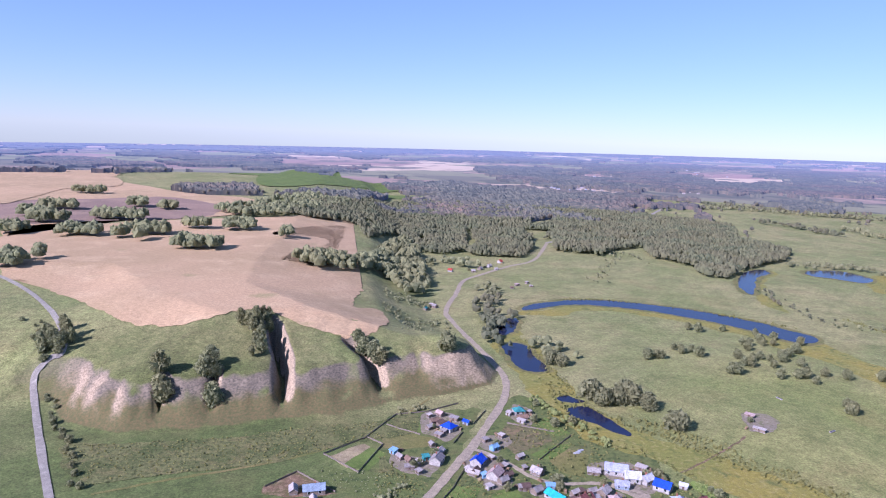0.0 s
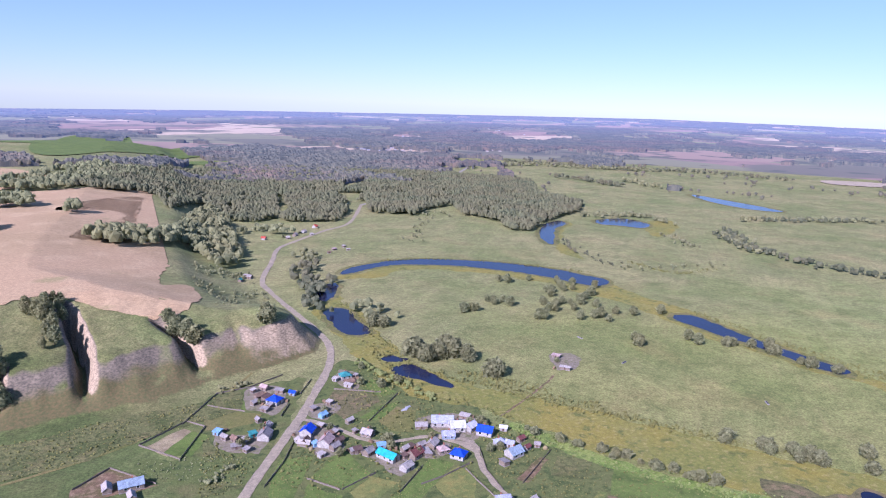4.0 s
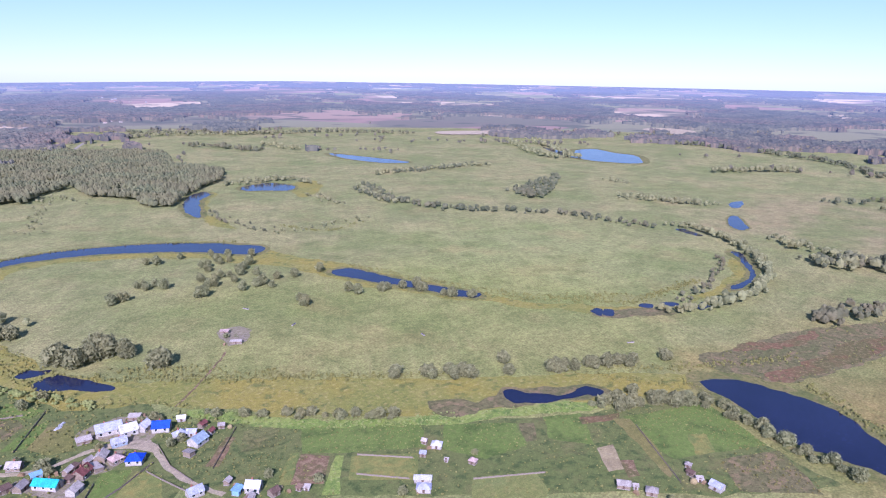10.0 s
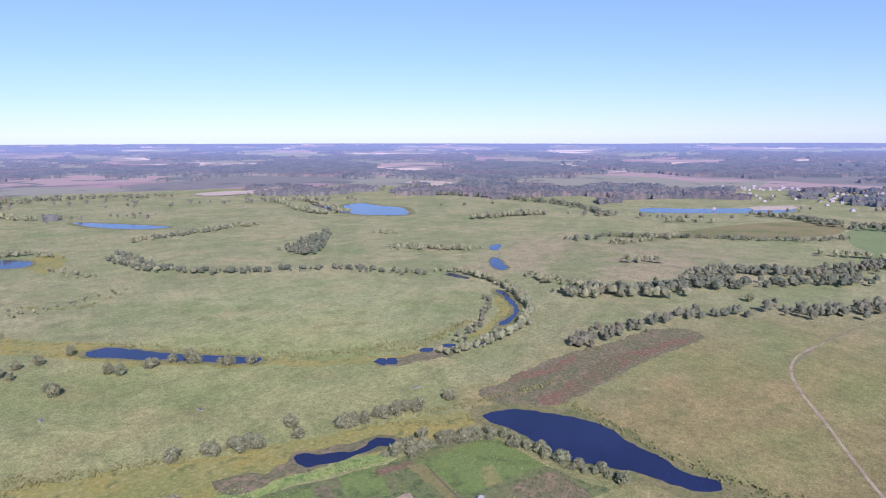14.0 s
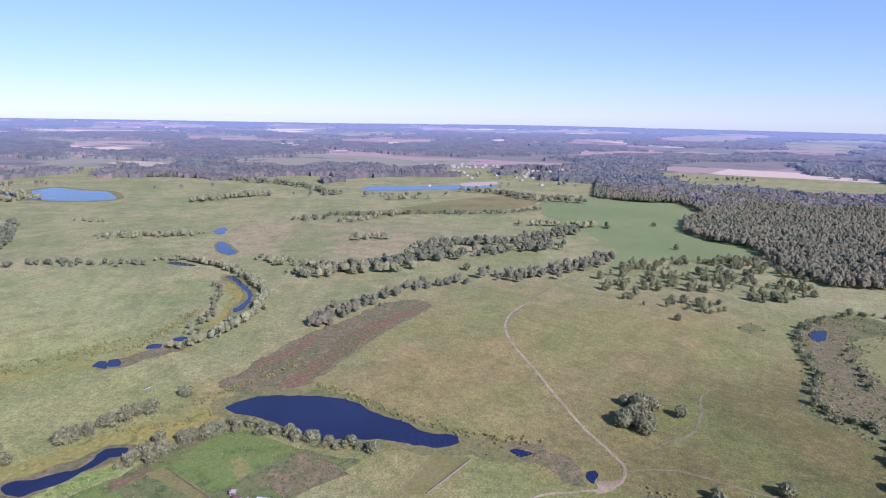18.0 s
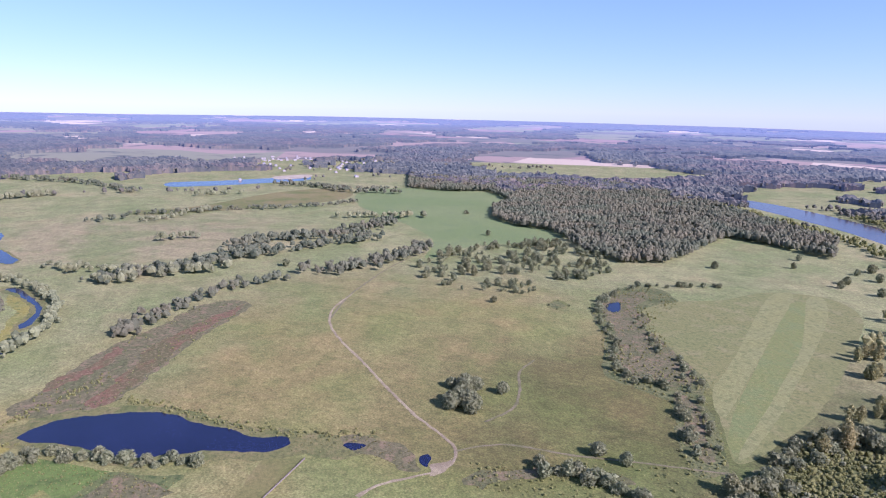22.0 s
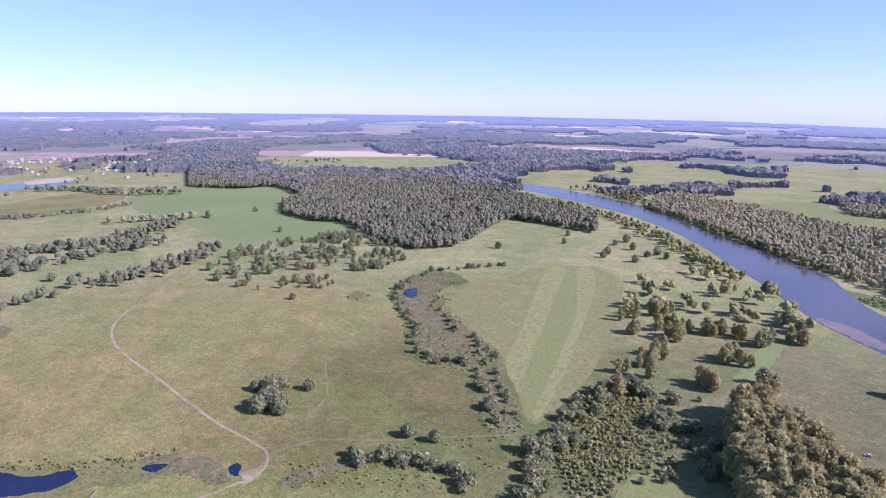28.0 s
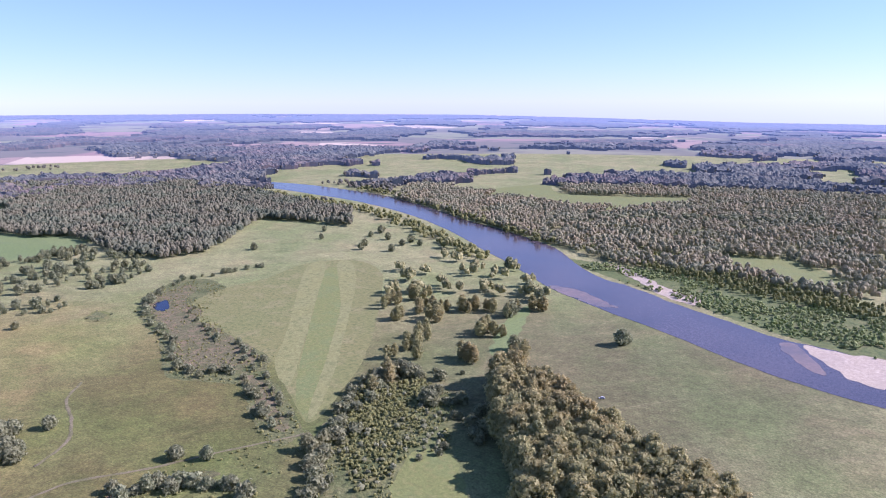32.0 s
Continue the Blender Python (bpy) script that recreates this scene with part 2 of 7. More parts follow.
def distance_shader():
    """The far country: woods and fields that lose themselves in blue distance, a haze put in as emission."""
    m = bpy.data.materials.new("far_country")
    m.use_nodes = True
    n, l = m.node_tree.nodes, m.node_tree.links
    p = n["Principled BSDF"]
    p.inputs["Roughness"].default_value, p.inputs["Specular IOR Level"].default_value = 1.0, 0.0
    co = n.new("ShaderNodeTexCoord").outputs["UV"]
    cells = n.new("ShaderNodeTexVoronoi")
    cells.inputs["Scale"].default_value = 0.0016
    l.new(co, cells.inputs["Vector"])
    sep = n.new("ShaderNodeSeparateColor")
    l.new(cells.outputs["Color"], sep.inputs[0])
    ramp = n.new("ShaderNodeValToRGB")
    ramp.color_ramp.interpolation = "CONSTANT"
    for k, c in ((0.22, (0.20, 0.19, 0.105, 1)), (0.45, (0.25, 0.17, 0.13, 1)), (0.66, (0.42, 0.33, 0.225, 1)), (0.80, (0.19, 0.19, 0.10, 1))):
        ramp.color_ramp.elements.new(k).color = c
    ramp.color_ramp.elements[0].color = (0.27, 0.195, 0.14, 1)
    l.new(sep.outputs[0], ramp.inputs["Fac"])
    last = ramp.outputs["Color"]
    for scale, low, high, col in ((0.0011, 0.52, 0.56, (0.14, 0.13, 0.085)), (0.006, 0.56, 0.62, (0.10, 0.10, 0.065))):
        t = n.new("ShaderNodeTexNoise")
        t.inputs["Scale"].default_value, t.inputs["Detail"].default_value = scale, 6
        l.new(co, t.inputs["Vector"])
        r = n.new("ShaderNodeMapRange")
        r.inputs["From Min"].default_value, r.inputs["From Max"].default_value, r.inputs["To Max"].default_value = low, high, 0.92
        l.new(t.outputs["Fac"], r.inputs["Value"])
        mix = n.new("ShaderNodeMix")
        mix.data_type = "RGBA"
        l.new(r.outputs["Result"], mix.inputs["Factor"])
        l.new(last, mix.inputs["A"])
        mix.inputs["B"].default_value = (*col, 1)
        last = mix.outputs["Result"]
    l.new(last, p.inputs["Base Color"])
    # air haze as a blue emission, stronger the farther the ground lies
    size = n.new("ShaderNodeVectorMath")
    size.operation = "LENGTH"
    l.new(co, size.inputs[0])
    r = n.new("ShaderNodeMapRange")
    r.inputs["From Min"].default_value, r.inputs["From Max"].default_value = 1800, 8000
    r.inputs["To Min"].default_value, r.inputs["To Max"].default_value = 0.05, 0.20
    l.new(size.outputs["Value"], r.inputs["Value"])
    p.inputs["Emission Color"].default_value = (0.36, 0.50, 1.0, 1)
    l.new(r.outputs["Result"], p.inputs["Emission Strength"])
    return m


def canopy_shader(name, near, far, dark, light, rust):
    """Unbroken tree tops in the distance, bluer with the miles through haze painted in as a glow."""
    m = shader(name, light, 0.9, [(rust, 0.0021, 0.47, 0.60, 0.75), (dark, 0.011, 0.44, 0.62, 0.7), (dark, 0.09, 0.42, 0.60, 0.8)], spec=0.1, coords="UV")
    n, l = m.node_tree.nodes, m.node_tree.links
    p = n["Principled BSDF"]
    # painted haze: the leaves emit blue, from near to far strength by distance
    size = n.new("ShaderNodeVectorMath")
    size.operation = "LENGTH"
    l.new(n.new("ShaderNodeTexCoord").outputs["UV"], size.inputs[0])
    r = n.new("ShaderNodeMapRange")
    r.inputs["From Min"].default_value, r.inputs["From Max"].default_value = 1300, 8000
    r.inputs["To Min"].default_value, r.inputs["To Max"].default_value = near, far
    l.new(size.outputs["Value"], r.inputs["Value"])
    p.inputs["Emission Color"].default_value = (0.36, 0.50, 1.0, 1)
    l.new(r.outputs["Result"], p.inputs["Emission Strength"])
    return m


def leaf_shader(name, dark, light, autumn, share):
    m = bpy.data.materials.new(name)
    m.use_nodes = True
    n, l = m.node_tree.nodes, m.node_tree.links
    p = n["Principled BSDF"]
    p.inputs["Roughness"].default_value, p.inputs["Specular IOR Level"].default_value = 0.75, 0.2
    geo, info = n.new("ShaderNodeNewGeometry"), n.new("ShaderNodeObjectInfo")
    mix = n.new("ShaderNodeMix")
    mix.data_type = "RGBA"
    mix.inputs["A"].default_value, mix.inputs["B"].default_value = (*(1.25 * c for c in dark), 1), (*(1.25 * c for c in light), 1)
    l.new(geo.outputs["Random Per Island"], mix.inputs["Factor"])
    t = n.new("ShaderNodeTexNoise")
    t.inputs["Scale"].default_value = 0.02
    l.new(geo.outputs["Position"], t.inputs["Vector"])
    add = n.new("ShaderNodeMath")
    add.operation = "MULTIPLY_ADD"
    add.inputs[1].default_value = 0.25
    l.new(info.outputs["Random"], add.inputs[0])
    l.new(t.outputs["Fac"], add.inputs[2])
    r = n.new("ShaderNodeMapRange")
    r.inputs["From Min"].default_value, r.inputs["From Max"].default_value = 0.55, 0.85
    r.inputs["To Max"].default_value = share
    l.new(add.outputs[0], r.inputs["Value"])
    mix2 = n.new("ShaderNodeMix")
    mix2.data_type = "RGBA"
    mix2.inputs["B"].default_value = (*(1.2 * c for c in autumn), 1)
    l.new(mix.outputs["Result"], mix2.inputs["A"])
    l.new(r.outputs["Result"], mix2.inputs["Factor"])
    l.new(mix2.outputs["Result"], p.inputs["Base Color"])
    # leaves let part of the light through
    thin, both = n.new("ShaderNodeBsdfTranslucent"), n.new("ShaderNodeMixShader")
    both.inputs[0].default_value = 0.45
    l.new(mix2.outputs["Result"], thin.inputs["Color"])
    l.new(p.outputs[0], both.inputs[1])
    l.new(thin.outputs[0], both.inputs[2])
    l.new(both.outputs[0], n["Material Output"].inputs[0])
    return m


def water_shader():
    m = shader("pond_water", (0.009, 0.012, 0.036), 0.14, [((0.013, 0.017, 0.048), 0.02, 0.4, 0.6, 1.0)], (0.6, 0.05, 0.5), spec=0.5)
    m.node_tree.nodes["Principled BSDF"].inputs["IOR"].default_value = 1.33
    return m


GROUND, WATER = ground_shader(), water_shader()
RIVER = shader("river_water", (0.060, 0.052, 0.066), 0.2, [((0.085, 0.070, 0.080), 0.01, 0.4, 0.6, 1.0)], (0.5, 0.03, 0.25), spec=0.5)
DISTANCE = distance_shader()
WHEAT_MAT = shader("stubble", (0.40, 0.28, 0.16), 0.95, [((0.33, 0.24, 0.13), 0.01, 0.42, 0.62, 0.9), ((0.46, 0.34, 0.20), 0.05, 0.5, 0.7, 0.6), ((0.25, 0.22, 0.10), 0.03, 0.66, 0.74, 0.7)], (1.5, 0.2, 0.5))
MARSH_MAT = shader("marsh_sedge", (0.215, 0.188, 0.042), 0.95, [((0.165, 0.172, 0.042), 0.025, 0.42, 0.6, 1.0), ((0.225, 0.205, 0.06), 0.05, 0.52, 0.68, 0.7), ((0.085, 0.105, 0.03), 0.14, 0.54, 0.66, 0.75), ((0.30, 0.25, 0.10), 0.4, 0.53, 0.66, 0.5)], (1.0, 0.4, 0.6))
BOG_MAT = shader("russet_bog", (0.150, 0.090, 0.050), 0.95, [((0.10, 0.095, 0.036), 0.03, 0.44, 0.56, 0.9), ((0.155, 0.082, 0.044), 0.09, 0.5, 0.7, 0.8), ((0.07, 0.075, 0.025), 0.2, 0.52, 0.64, 0.8), ((0.17, 0.13, 0.07), 0.45, 0.52, 0.64, 0.6)], (0.8, 0.5, 0.6))
DRY_MAT = shader("dry_meadow", (0.175, 0.150, 0.055), 0.95, [((0.11, 0.125, 0.032), 0.012, 0.42, 0.6, 1.0), ((0.21, 0.165, 0.08), 0.03, 0.5, 0.7, 0.7), ((0.09, 0.10, 0.03), 0.15, 0.55, 0.7, 0.5)], (0.7, 0.4, 0.5))
LUSH_MAT = shader("lush_crop", (0.098, 0.145, 0.030), 0.95, [((0.114, 0.158, 0.036), 0.02, 0.42, 0.6, 1.0), ((0.05, 0.08, 0.018), 0.10, 0.5, 0.66, 0.7), ((0.14, 0.15, 0.05), 0.5, 0.52, 0.66, 0.5)], (0.8, 0.3, 0.4))
MOWN_MAT = shader("mown_hay", (0.165, 0.163, 0.056), 0.95, [((0.155, 0.162, 0.054), 0.015, 0.42, 0.6, 1.0), ((0.21, 0.19, 0.08), 0.06, 0.5, 0.66, 0.7), ((0.09, 0.105, 0.035), 0.3, 0.52, 0.64, 0.6)], (0.8, 0.2, 0.4))
SWATH_MAT = shader("pale_swath", (0.198, 0.196, 0.070), 0.95, [((0.195, 0.196, 0.074), 0.03, 0.42, 0.6, 1.0), ((0.13, 0.14, 0.05), 0.2, 0.5, 0.62, 0.7)], (0.8, 0.2, 0.4))
GARDEN_MAT = shader("garden_grass", (0.098, 0.122, 0.036), 0.95, [((0.112, 0.126, 0.042), 0.02, 0.42, 0.6, 1.0), ((0.05, 0.075, 0.022), 0.22, 0.5, 0.62, 0.85), ((0.15, 0.13, 0.055), 0.06, 0.55, 0.68, 0.6), ((0.115, 0.14, 0.042), 0.6, 0.52, 0.64, 0.6)], (1.0, 0.5, 0.6))
EARTH_MAT = shader("dug_earth", (0.16, 0.105, 0.065), 0.95, [((0.10, 0.095, 0.035), 0.12, 0.42, 0.6, 0.9), ((0.24, 0.17, 0.11), 0.45, 0.5, 0.66, 0.7)], (1.0, 0.3, 0.5))
YELLOW_MAT = shader("yellowed_crop", (0.165, 0.170, 0.050), 0.95, [((0.11, 0.14, 0.04), 0.08, 0.42, 0.6, 0.9), ((0.25, 0.2, 0.06), 0.3, 0.5, 0.7, 0.6)], (1.0, 0.3, 0.5))
ROAD_MAT = shader("gravel_road", (0.285, 0.242, 0.172), 0.9, [((0.26, 0.22, 0.17), 0.05, 0.4, 0.62, 0.9), ((0.38, 0.32, 0.24), 0.3, 0.5, 0.7, 0.6), ((0.2, 0.17, 0.12), 1.2, 0.55, 0.7, 0.4)], (3.0, 0.1, 0.4))
PALE_ROAD = shader("chalky_road", (0.245, 0.225, 0.195), 0.9, [((0.25, 0.235, 0.20), 0.05, 0.4, 0.62, 0.9), ((0.33, 0.31, 0.27), 0.3, 0.5, 0.7, 0.6)], (3.0, 0.1, 0.4))
DIRT_MAT = shader("dirt_track", (0.290, 0.242, 0.140), 0.95, [((0.19, 0.15, 0.09), 0.1, 0.4, 0.62, 0.9), ((0.31, 0.262, 0.175), 0.4, 0.5, 0.7, 0.6)], (3.0, 0.1, 0.4))
SAND_MAT = shader("river_sand", (0.36, 0.30, 0.22), 0.95, [((0.31, 0.26, 0.20), 0.05, 0.4, 0.62, 0.9), ((0.42, 0.355, 0.265), 0.2, 0.5, 0.7, 0.6)], (1.0, 0.15, 0.4))
LEAF = leaf_shader("birch_leaf", (0.138, 0.152, 0.082), (0.280, 0.290, 0.155), (0.24, 0.20, 0.09), 0.35)
LEAF_WILLOW = leaf_shader("willow_leaf", (0.134, 0.142, 0.076), (0.262, 0.264, 0.144), (0.20, 0.19, 0.10), 0.3)
LEAF_POPLAR = leaf_shader("poplar_leaf", (0.190, 0.188, 0.082), (0.350, 0.326, 0.150), (0.335, 0.25, 0.112), 0.5)
LEAF_WOOD = leaf_shader("wood_leaf", (0.082, 0.098, 0.060), (0.165, 0.174, 0.106), (0.205, 0.175, 0.108), 0.6)
BARK = shader("bark", (0.16, 0.14, 0.11), 0.95, [((0.07, 0.06, 0.05), 1.5, 0.45, 0.6, 0.9)], (4.0, 0.05, 0.5))
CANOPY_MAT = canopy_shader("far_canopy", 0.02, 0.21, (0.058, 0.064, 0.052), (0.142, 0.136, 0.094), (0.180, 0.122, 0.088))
PLOUGH_MAT = shader("ploughed_field", (0.235, 0.165, 0.125), 0.95, [((0.19, 0.135, 0.105), 0.008, 0.42, 0.6, 0.9), ((0.29, 0.21, 0.15), 0.03, 0.5, 0.68, 0.6)], (1.2, 0.2, 0.5))
WET_SAND = shader("wet_sand", (0.17, 0.13, 0.115), 0.4, [((0.12, 0.105, 0.11), 0.04, 0.4, 0.62, 0.9), ((0.24, 0.18, 0.15), 0.15, 0.5, 0.7, 0.6)], (1.0, 0.05, 0.3))
HERB_MAT = shader("rank_herbs", (0.125, 0.132, 0.048), 0.95, [((0.065, 0.085, 0.024), 0.05, 0.45, 0.6, 0.9), ((0.15, 0.135, 0.055), 0.12, 0.5, 0.64, 0.7), ((0.045, 0.06, 0.018), 0.4, 0.5, 0.62, 0.8), ((0.16, 0.15, 0.06), 0.8, 0.53, 0.66, 0.6)], (0.6, 0.8, 0.8))
CROP_MAT = shader("green_crop", (0.130, 0.172, 0.055), 0.95, [((0.155, 0.188, 0.066), 0.008, 0.42, 0.6, 1.0), ((0.115, 0.150, 0.06), 0.05, 0.5, 0.68, 0.5), ((0.15, 0.19, 0.08), 0.4, 0.52, 0.66, 0.4)], (0.8, 0.3, 0.4))
LEAF_SEDGE = leaf_shader("sedge_leaf", (0.105, 0.110, 0.038), (0.210, 0.190, 0.075), (0.22, 0.15, 0.07), 0.4)
LEAF_HERB = leaf_shader("herb_leaf", (0.140, 0.146, 0.048), (0.235, 0.228, 0.084), (0.20, 0.185, 0.072), 0.4)
CREEK_MAT = shader("dry_creek_reeds", (0.130, 0.116, 0.055), 0.95, [((0.10, 0.105, 0.04), 0.05, 0.45, 0.6, 0.9), ((0.21, 0.15, 0.085), 0.15, 0.5, 0.64, 0.7), ((0.06, 0.065, 0.025), 0.4, 0.52, 0.62, 0.7)], (0.8, 0.5, 0.6))
LAWN_MAT = shader("damp_lawn", (0.150, 0.166, 0.050), 0.95, [((0.14, 0.165, 0.055), 0.05, 0.45, 0.6, 0.9), ((0.18, 0.17, 0.06), 0.3, 0.5, 0.64, 0.5)], (0.8, 0.3, 0.5))
LEAF_FOREST = leaf_shader("forest_leaf", (0.088, 0.106, 0.064), (0.182, 0.198, 0.108), (0.215, 0.178, 0.105), 0.35)
FRINGE_MAT = shader("reed_fringe", (0.145, 0.138, 0.048), 0.95, [((0.10, 0.115, 0.034), 0.05, 0.45, 0.6, 0.9), ((0.20, 0.165, 0.07), 0.14, 0.5, 0.64, 0.7), ((0.07, 0.08, 0.026), 0.4, 0.52, 0.62, 0.6)], (0.8, 0.5, 0.6))
LEAF_FAR = leaf_shader("far_wood_leaf", (0.098, 0.106, 0.082), (0.175, 0.172, 0.125), (0.20, 0.160, 0.120), 0.5)
SHEEP_YARD = shader("trampled_yard", (0.190, 0.165, 0.125), 0.95, [((0.20, 0.175, 0.12), 0.08, 0.42, 0.6, 0.9), ((0.25, 0.21, 0.17), 0.3, 0.5, 0.68, 0.6), ((0.11, 0.12, 0.045), 0.35, 0.54, 0.64, 0.7)], (1.0, 0.2, 0.5))
LIME_MAT = shader("lime_reeds", (0.150, 0.210, 0.045), 0.95, [((0.20, 0.24, 0.06), 0.06, 0.42, 0.6, 0.9), ((0.08, 0.13, 0.03), 0.2, 0.5, 0.64, 0.8), ((0.26, 0.27, 0.10), 0.5, 0.53, 0.64, 0.6)], (0.8, 0.5, 0.6))
LEAF_LIME = leaf_shader("lime_reed_leaf", (0.150, 0.190, 0.060), (0.260, 0.300, 0.110), (0.28, 0.27, 0.12), 0.4)
WORN_GRASS = shader("worn_grass", (0.165, 0.142, 0.078), 0.95, [((0.12, 0.115, 0.05), 0.1, 0.4, 0.62, 0.9), ((0.21, 0.18, 0.11), 0.5, 0.5, 0.7, 0.5)], (1.0, 0.2, 0.4))
LEAF_BANK = leaf_shader("bank_wood_leaf", (0.165, 0.170, 0.100), (0.300, 0.290, 0.170), (0.33, 0.26, 0.155), 0.6)


# plan of the place, in metres
PLATEAU = [(-264.0, 352.0), (-197.0, 358.0), (-177.0, 363.0), (-156.0, 337.0), (-127.0, 324.0), (-88.0, 329.0), (-54.0, 340.0), (-19.0, 347.0), (11.0, 363.0), (41.0, 379.0), (71.0, 396.0), (79.0, 416.0), (75.0, 440.0), (55.0, 483.0), (46.0, 556.0), (39.0, 633.0), (40.0, 742.0), (40.0, 892.0), (38.0, 1082.0), (33.0, 1229.0), (-50.0, 2600.0), (-2600.0, 2600.0), (-1500.0, 500.0)]
GULLIES = [([(-110, 324), (-114, 366)], 3.0, 0.72), ([(-84, 328), (-89, 376)], 3.2, 0.76), ([(-49, 338), (-54, 385), (-70, 440)], 4.8, 0.86), ([(9, 362), (-2, 395), (-22, 420)], 5.5, 0.88)]

def smooth(v, a, b):
    k = np.clip((v - a) / (b - a), 0, 1)
    return k * k * (3 - 2 * k)


def inside_distance(x, y, ring):
    """Signed distance to a closed outline, positive inside."""
    x, y = np.asarray(x, float), np.asarray(y, float)
    best, odd = np.full(x.shape, 1e9), np.zeros(x.shape, bool)
    for (ax, ay), (bx, by) in zip(ring, ring[1:] + ring[:1]):
        ex, ey = bx - ax, by - ay
        k = np.clip(((x - ax) * ex + (y - ay) * ey) / (ex * ex + ey * ey), 0, 1)
        best = np.minimum(best, np.hypot(x - ax - k * ex, y - ay - k * ey))
        if ay != by:
            odd ^= ((ay > y) != (by > y)) & (x < ex * (y - ay) / ey + ax)
    return np.where(odd, best, -best)


def line_distance(x, y, line):
    best, along, run = np.full(np.shape(x), 1e9), np.zeros(np.shape(x)), 0.0
    for (ax, ay), (bx, by) in zip(line, line[1:]):
        ex, ey = bx - ax, by - ay
        size = math.hypot(ex, ey)
        k = np.clip(((x - ax) * ex + (y - ay) * ey) / (size * size), 0, 1)
        d = np.hypot(x - ax - k * ex, y - ay - k * ey)
        along = np.where(d < best, run + k * size, along)
        best = np.minimum(best, d)
        run += size
    return best, along / run


NEAR_RIM, FAR_RIM = 2000.0, 4850.0


def far_rise(x, y):
    r = np.hypot(x, y)
    turn = np.degrees(np.arctan2(x, y))
    u = np.clip((r - NEAR_RIM) / (FAR_RIM - NEAR_RIM), 0, 1)
    turn = np.where(turn < -120, turn + 360, turn)
    end = 1 / 14300.0 + 1e-5 * np.interp(turn, [-90, -60, -28, 5, 38, 84, 100, 132, 150, 172, 200], [0, 8, 12, 5.5, 0, 2.5, 1.5, 3, 5, 12, 14])
    return np.where(r > NEAR_RIM, 152 * (1 - r * ((1 - u) / NEAR_RIM + u * end)), 0.0)


def ground_height(x, y):
    x, y = np.asarray(x, float), np.asarray(y, float)
    r = np.hypot(x, y)
    s = inside_distance(x, y, PLATEAU)
    wob = 1.8 * np.sin(x * 0.071 + y * 0.033) + 1.1 * np.sin(x * 0.19 - y * 0.11) + 1.1 * np.sin(x * 0.43 + 0.6 * np.sin(y * 0.2))
    wob = wob * smooth(s, 4, 20) * smooth(y, 470, 425)
    # gentler flanks away from the clay face
    s = s * (1 + 1.1 * smooth(x, 20, 55) * smooth(y, 470, 430))
    s = s * (1 - 0.3 * smooth(y, 440, 530)) * (1 - 0.35 * smooth(x, -160, -230))
    steep = 5 * smooth(x, -40, 10)
    h = np.interp(s + wob - steep * smooth(s, 4, 24), [0, 4, 14, 30, 34, 58, 105], [0, 1.0, 6.2, 16.6, 18.0, 23, 33])
    for line, wide, deep in GULLIES:
        d, k = line_distance(x, y, line)
        w = wide * (0.45 + 0.55 * (1 - k))
        cut = np.exp(-((d / w) ** 2.6)) * smooth(k, 1.0, 0.75) * deep * (0.25 + 0.75 * smooth(s, 5, 24))
        h = h * (1 - cut)
    rill = np.abs(np.sin(x * 0.31 + 1.6 * np.sin(x * 0.093) + 0.04 * y)) + 0.7 * np.abs(np.sin(x * 0.77 + 2.1 * np.sin(x * 0.21))) - 0.85
    h = h + rill * 0.8 * smooth(s, 6, 16) * smooth(s, 46, 28) * smooth(y, 520, 470)
    return h * (1 - smooth(r, 1700, 2700)) + far_rise(x, y)

POND_A = [(93, 477), (107, 480), (111, 450), (112, 423), (98, 423), (92, 442)]
POND_B = [(91, 513), (102, 543), (117, 554), (111, 521), (98, 505)]
POND_C = [(105, 375), (114, 379), (122, 371), (115, 367), (106, 370)]
POND_D = [(109, 359), (121, 362), (128, 345), (134, 324), (125, 328), (116, 340), (108, 349)]
OXBOW = [(135, 597), (171, 619), (218, 623), (259, 609), (298, 586), (330, 552), (354, 515), (350, 496), (329, 492), (306, 533), (275, 565), (239, 589), (199, 603), (166, 600), (131, 581)]
HORSESHOE_W = [(422, 749), (453, 789), (481, 804), (475, 781), (439, 743), (390, 663), (389, 682), (403, 718)]
HORSESHOE_E = [(538, 800), (586, 805), (593, 760), (568, 734), (547, 751), (525, 773)]
STRETCH = [(346, 402), (360, 392), (362, 350), (369, 310), (375, 279), (365, 275), (357, 301), (349, 338), (342, 374), (339, 393)]
STRETCH_E = [(441, 171), (446, 169), (448, 161), (440, 160)]
BEND_POND = [(621, 179), (627, 172), (602, 156), (568, 142), (526, 136), (506, 142), (514, 145), (540, 141), (569, 147), (600, 161)]
BEND_POOL = [(451, 149), (467, 146), (460, 141), (446, 145)]
LOW_POOL = [(392, 199), (400, 200), (402, 195), (389, 190)]
LOW_POOL_E = [(394, 191), (405, 194), (406, 188), (395, 184)]
LOW_POOL_S = [(424, 179), (432, 181), (435, 174), (427, 171)]
BEND_CHANNEL = [(850, 246), (863, 238), (906, 250), (881, 258)]
DARK_POND = [(284, 150), (289, 146), (288, 139), (282, 138), (278, 143), (270, 147), (259, 152), (254, 160), (249, 167), (254, 176), (262, 170), (267, 161), (270, 152), (278, 149)]
LAKE = [(330, 104), (341, 101), (348, 85), (347, 62), (339, 41), (326, 27), (314, 14), (302, 1), (298, -13), (287, -11), (287, 1), (293, 22), (296, 38), (296, 51), (305, 65), (312, 74), (320, 86)]
BOG_POOL = [(282, -36), (283, -41), (279, -47), (276, -41)]
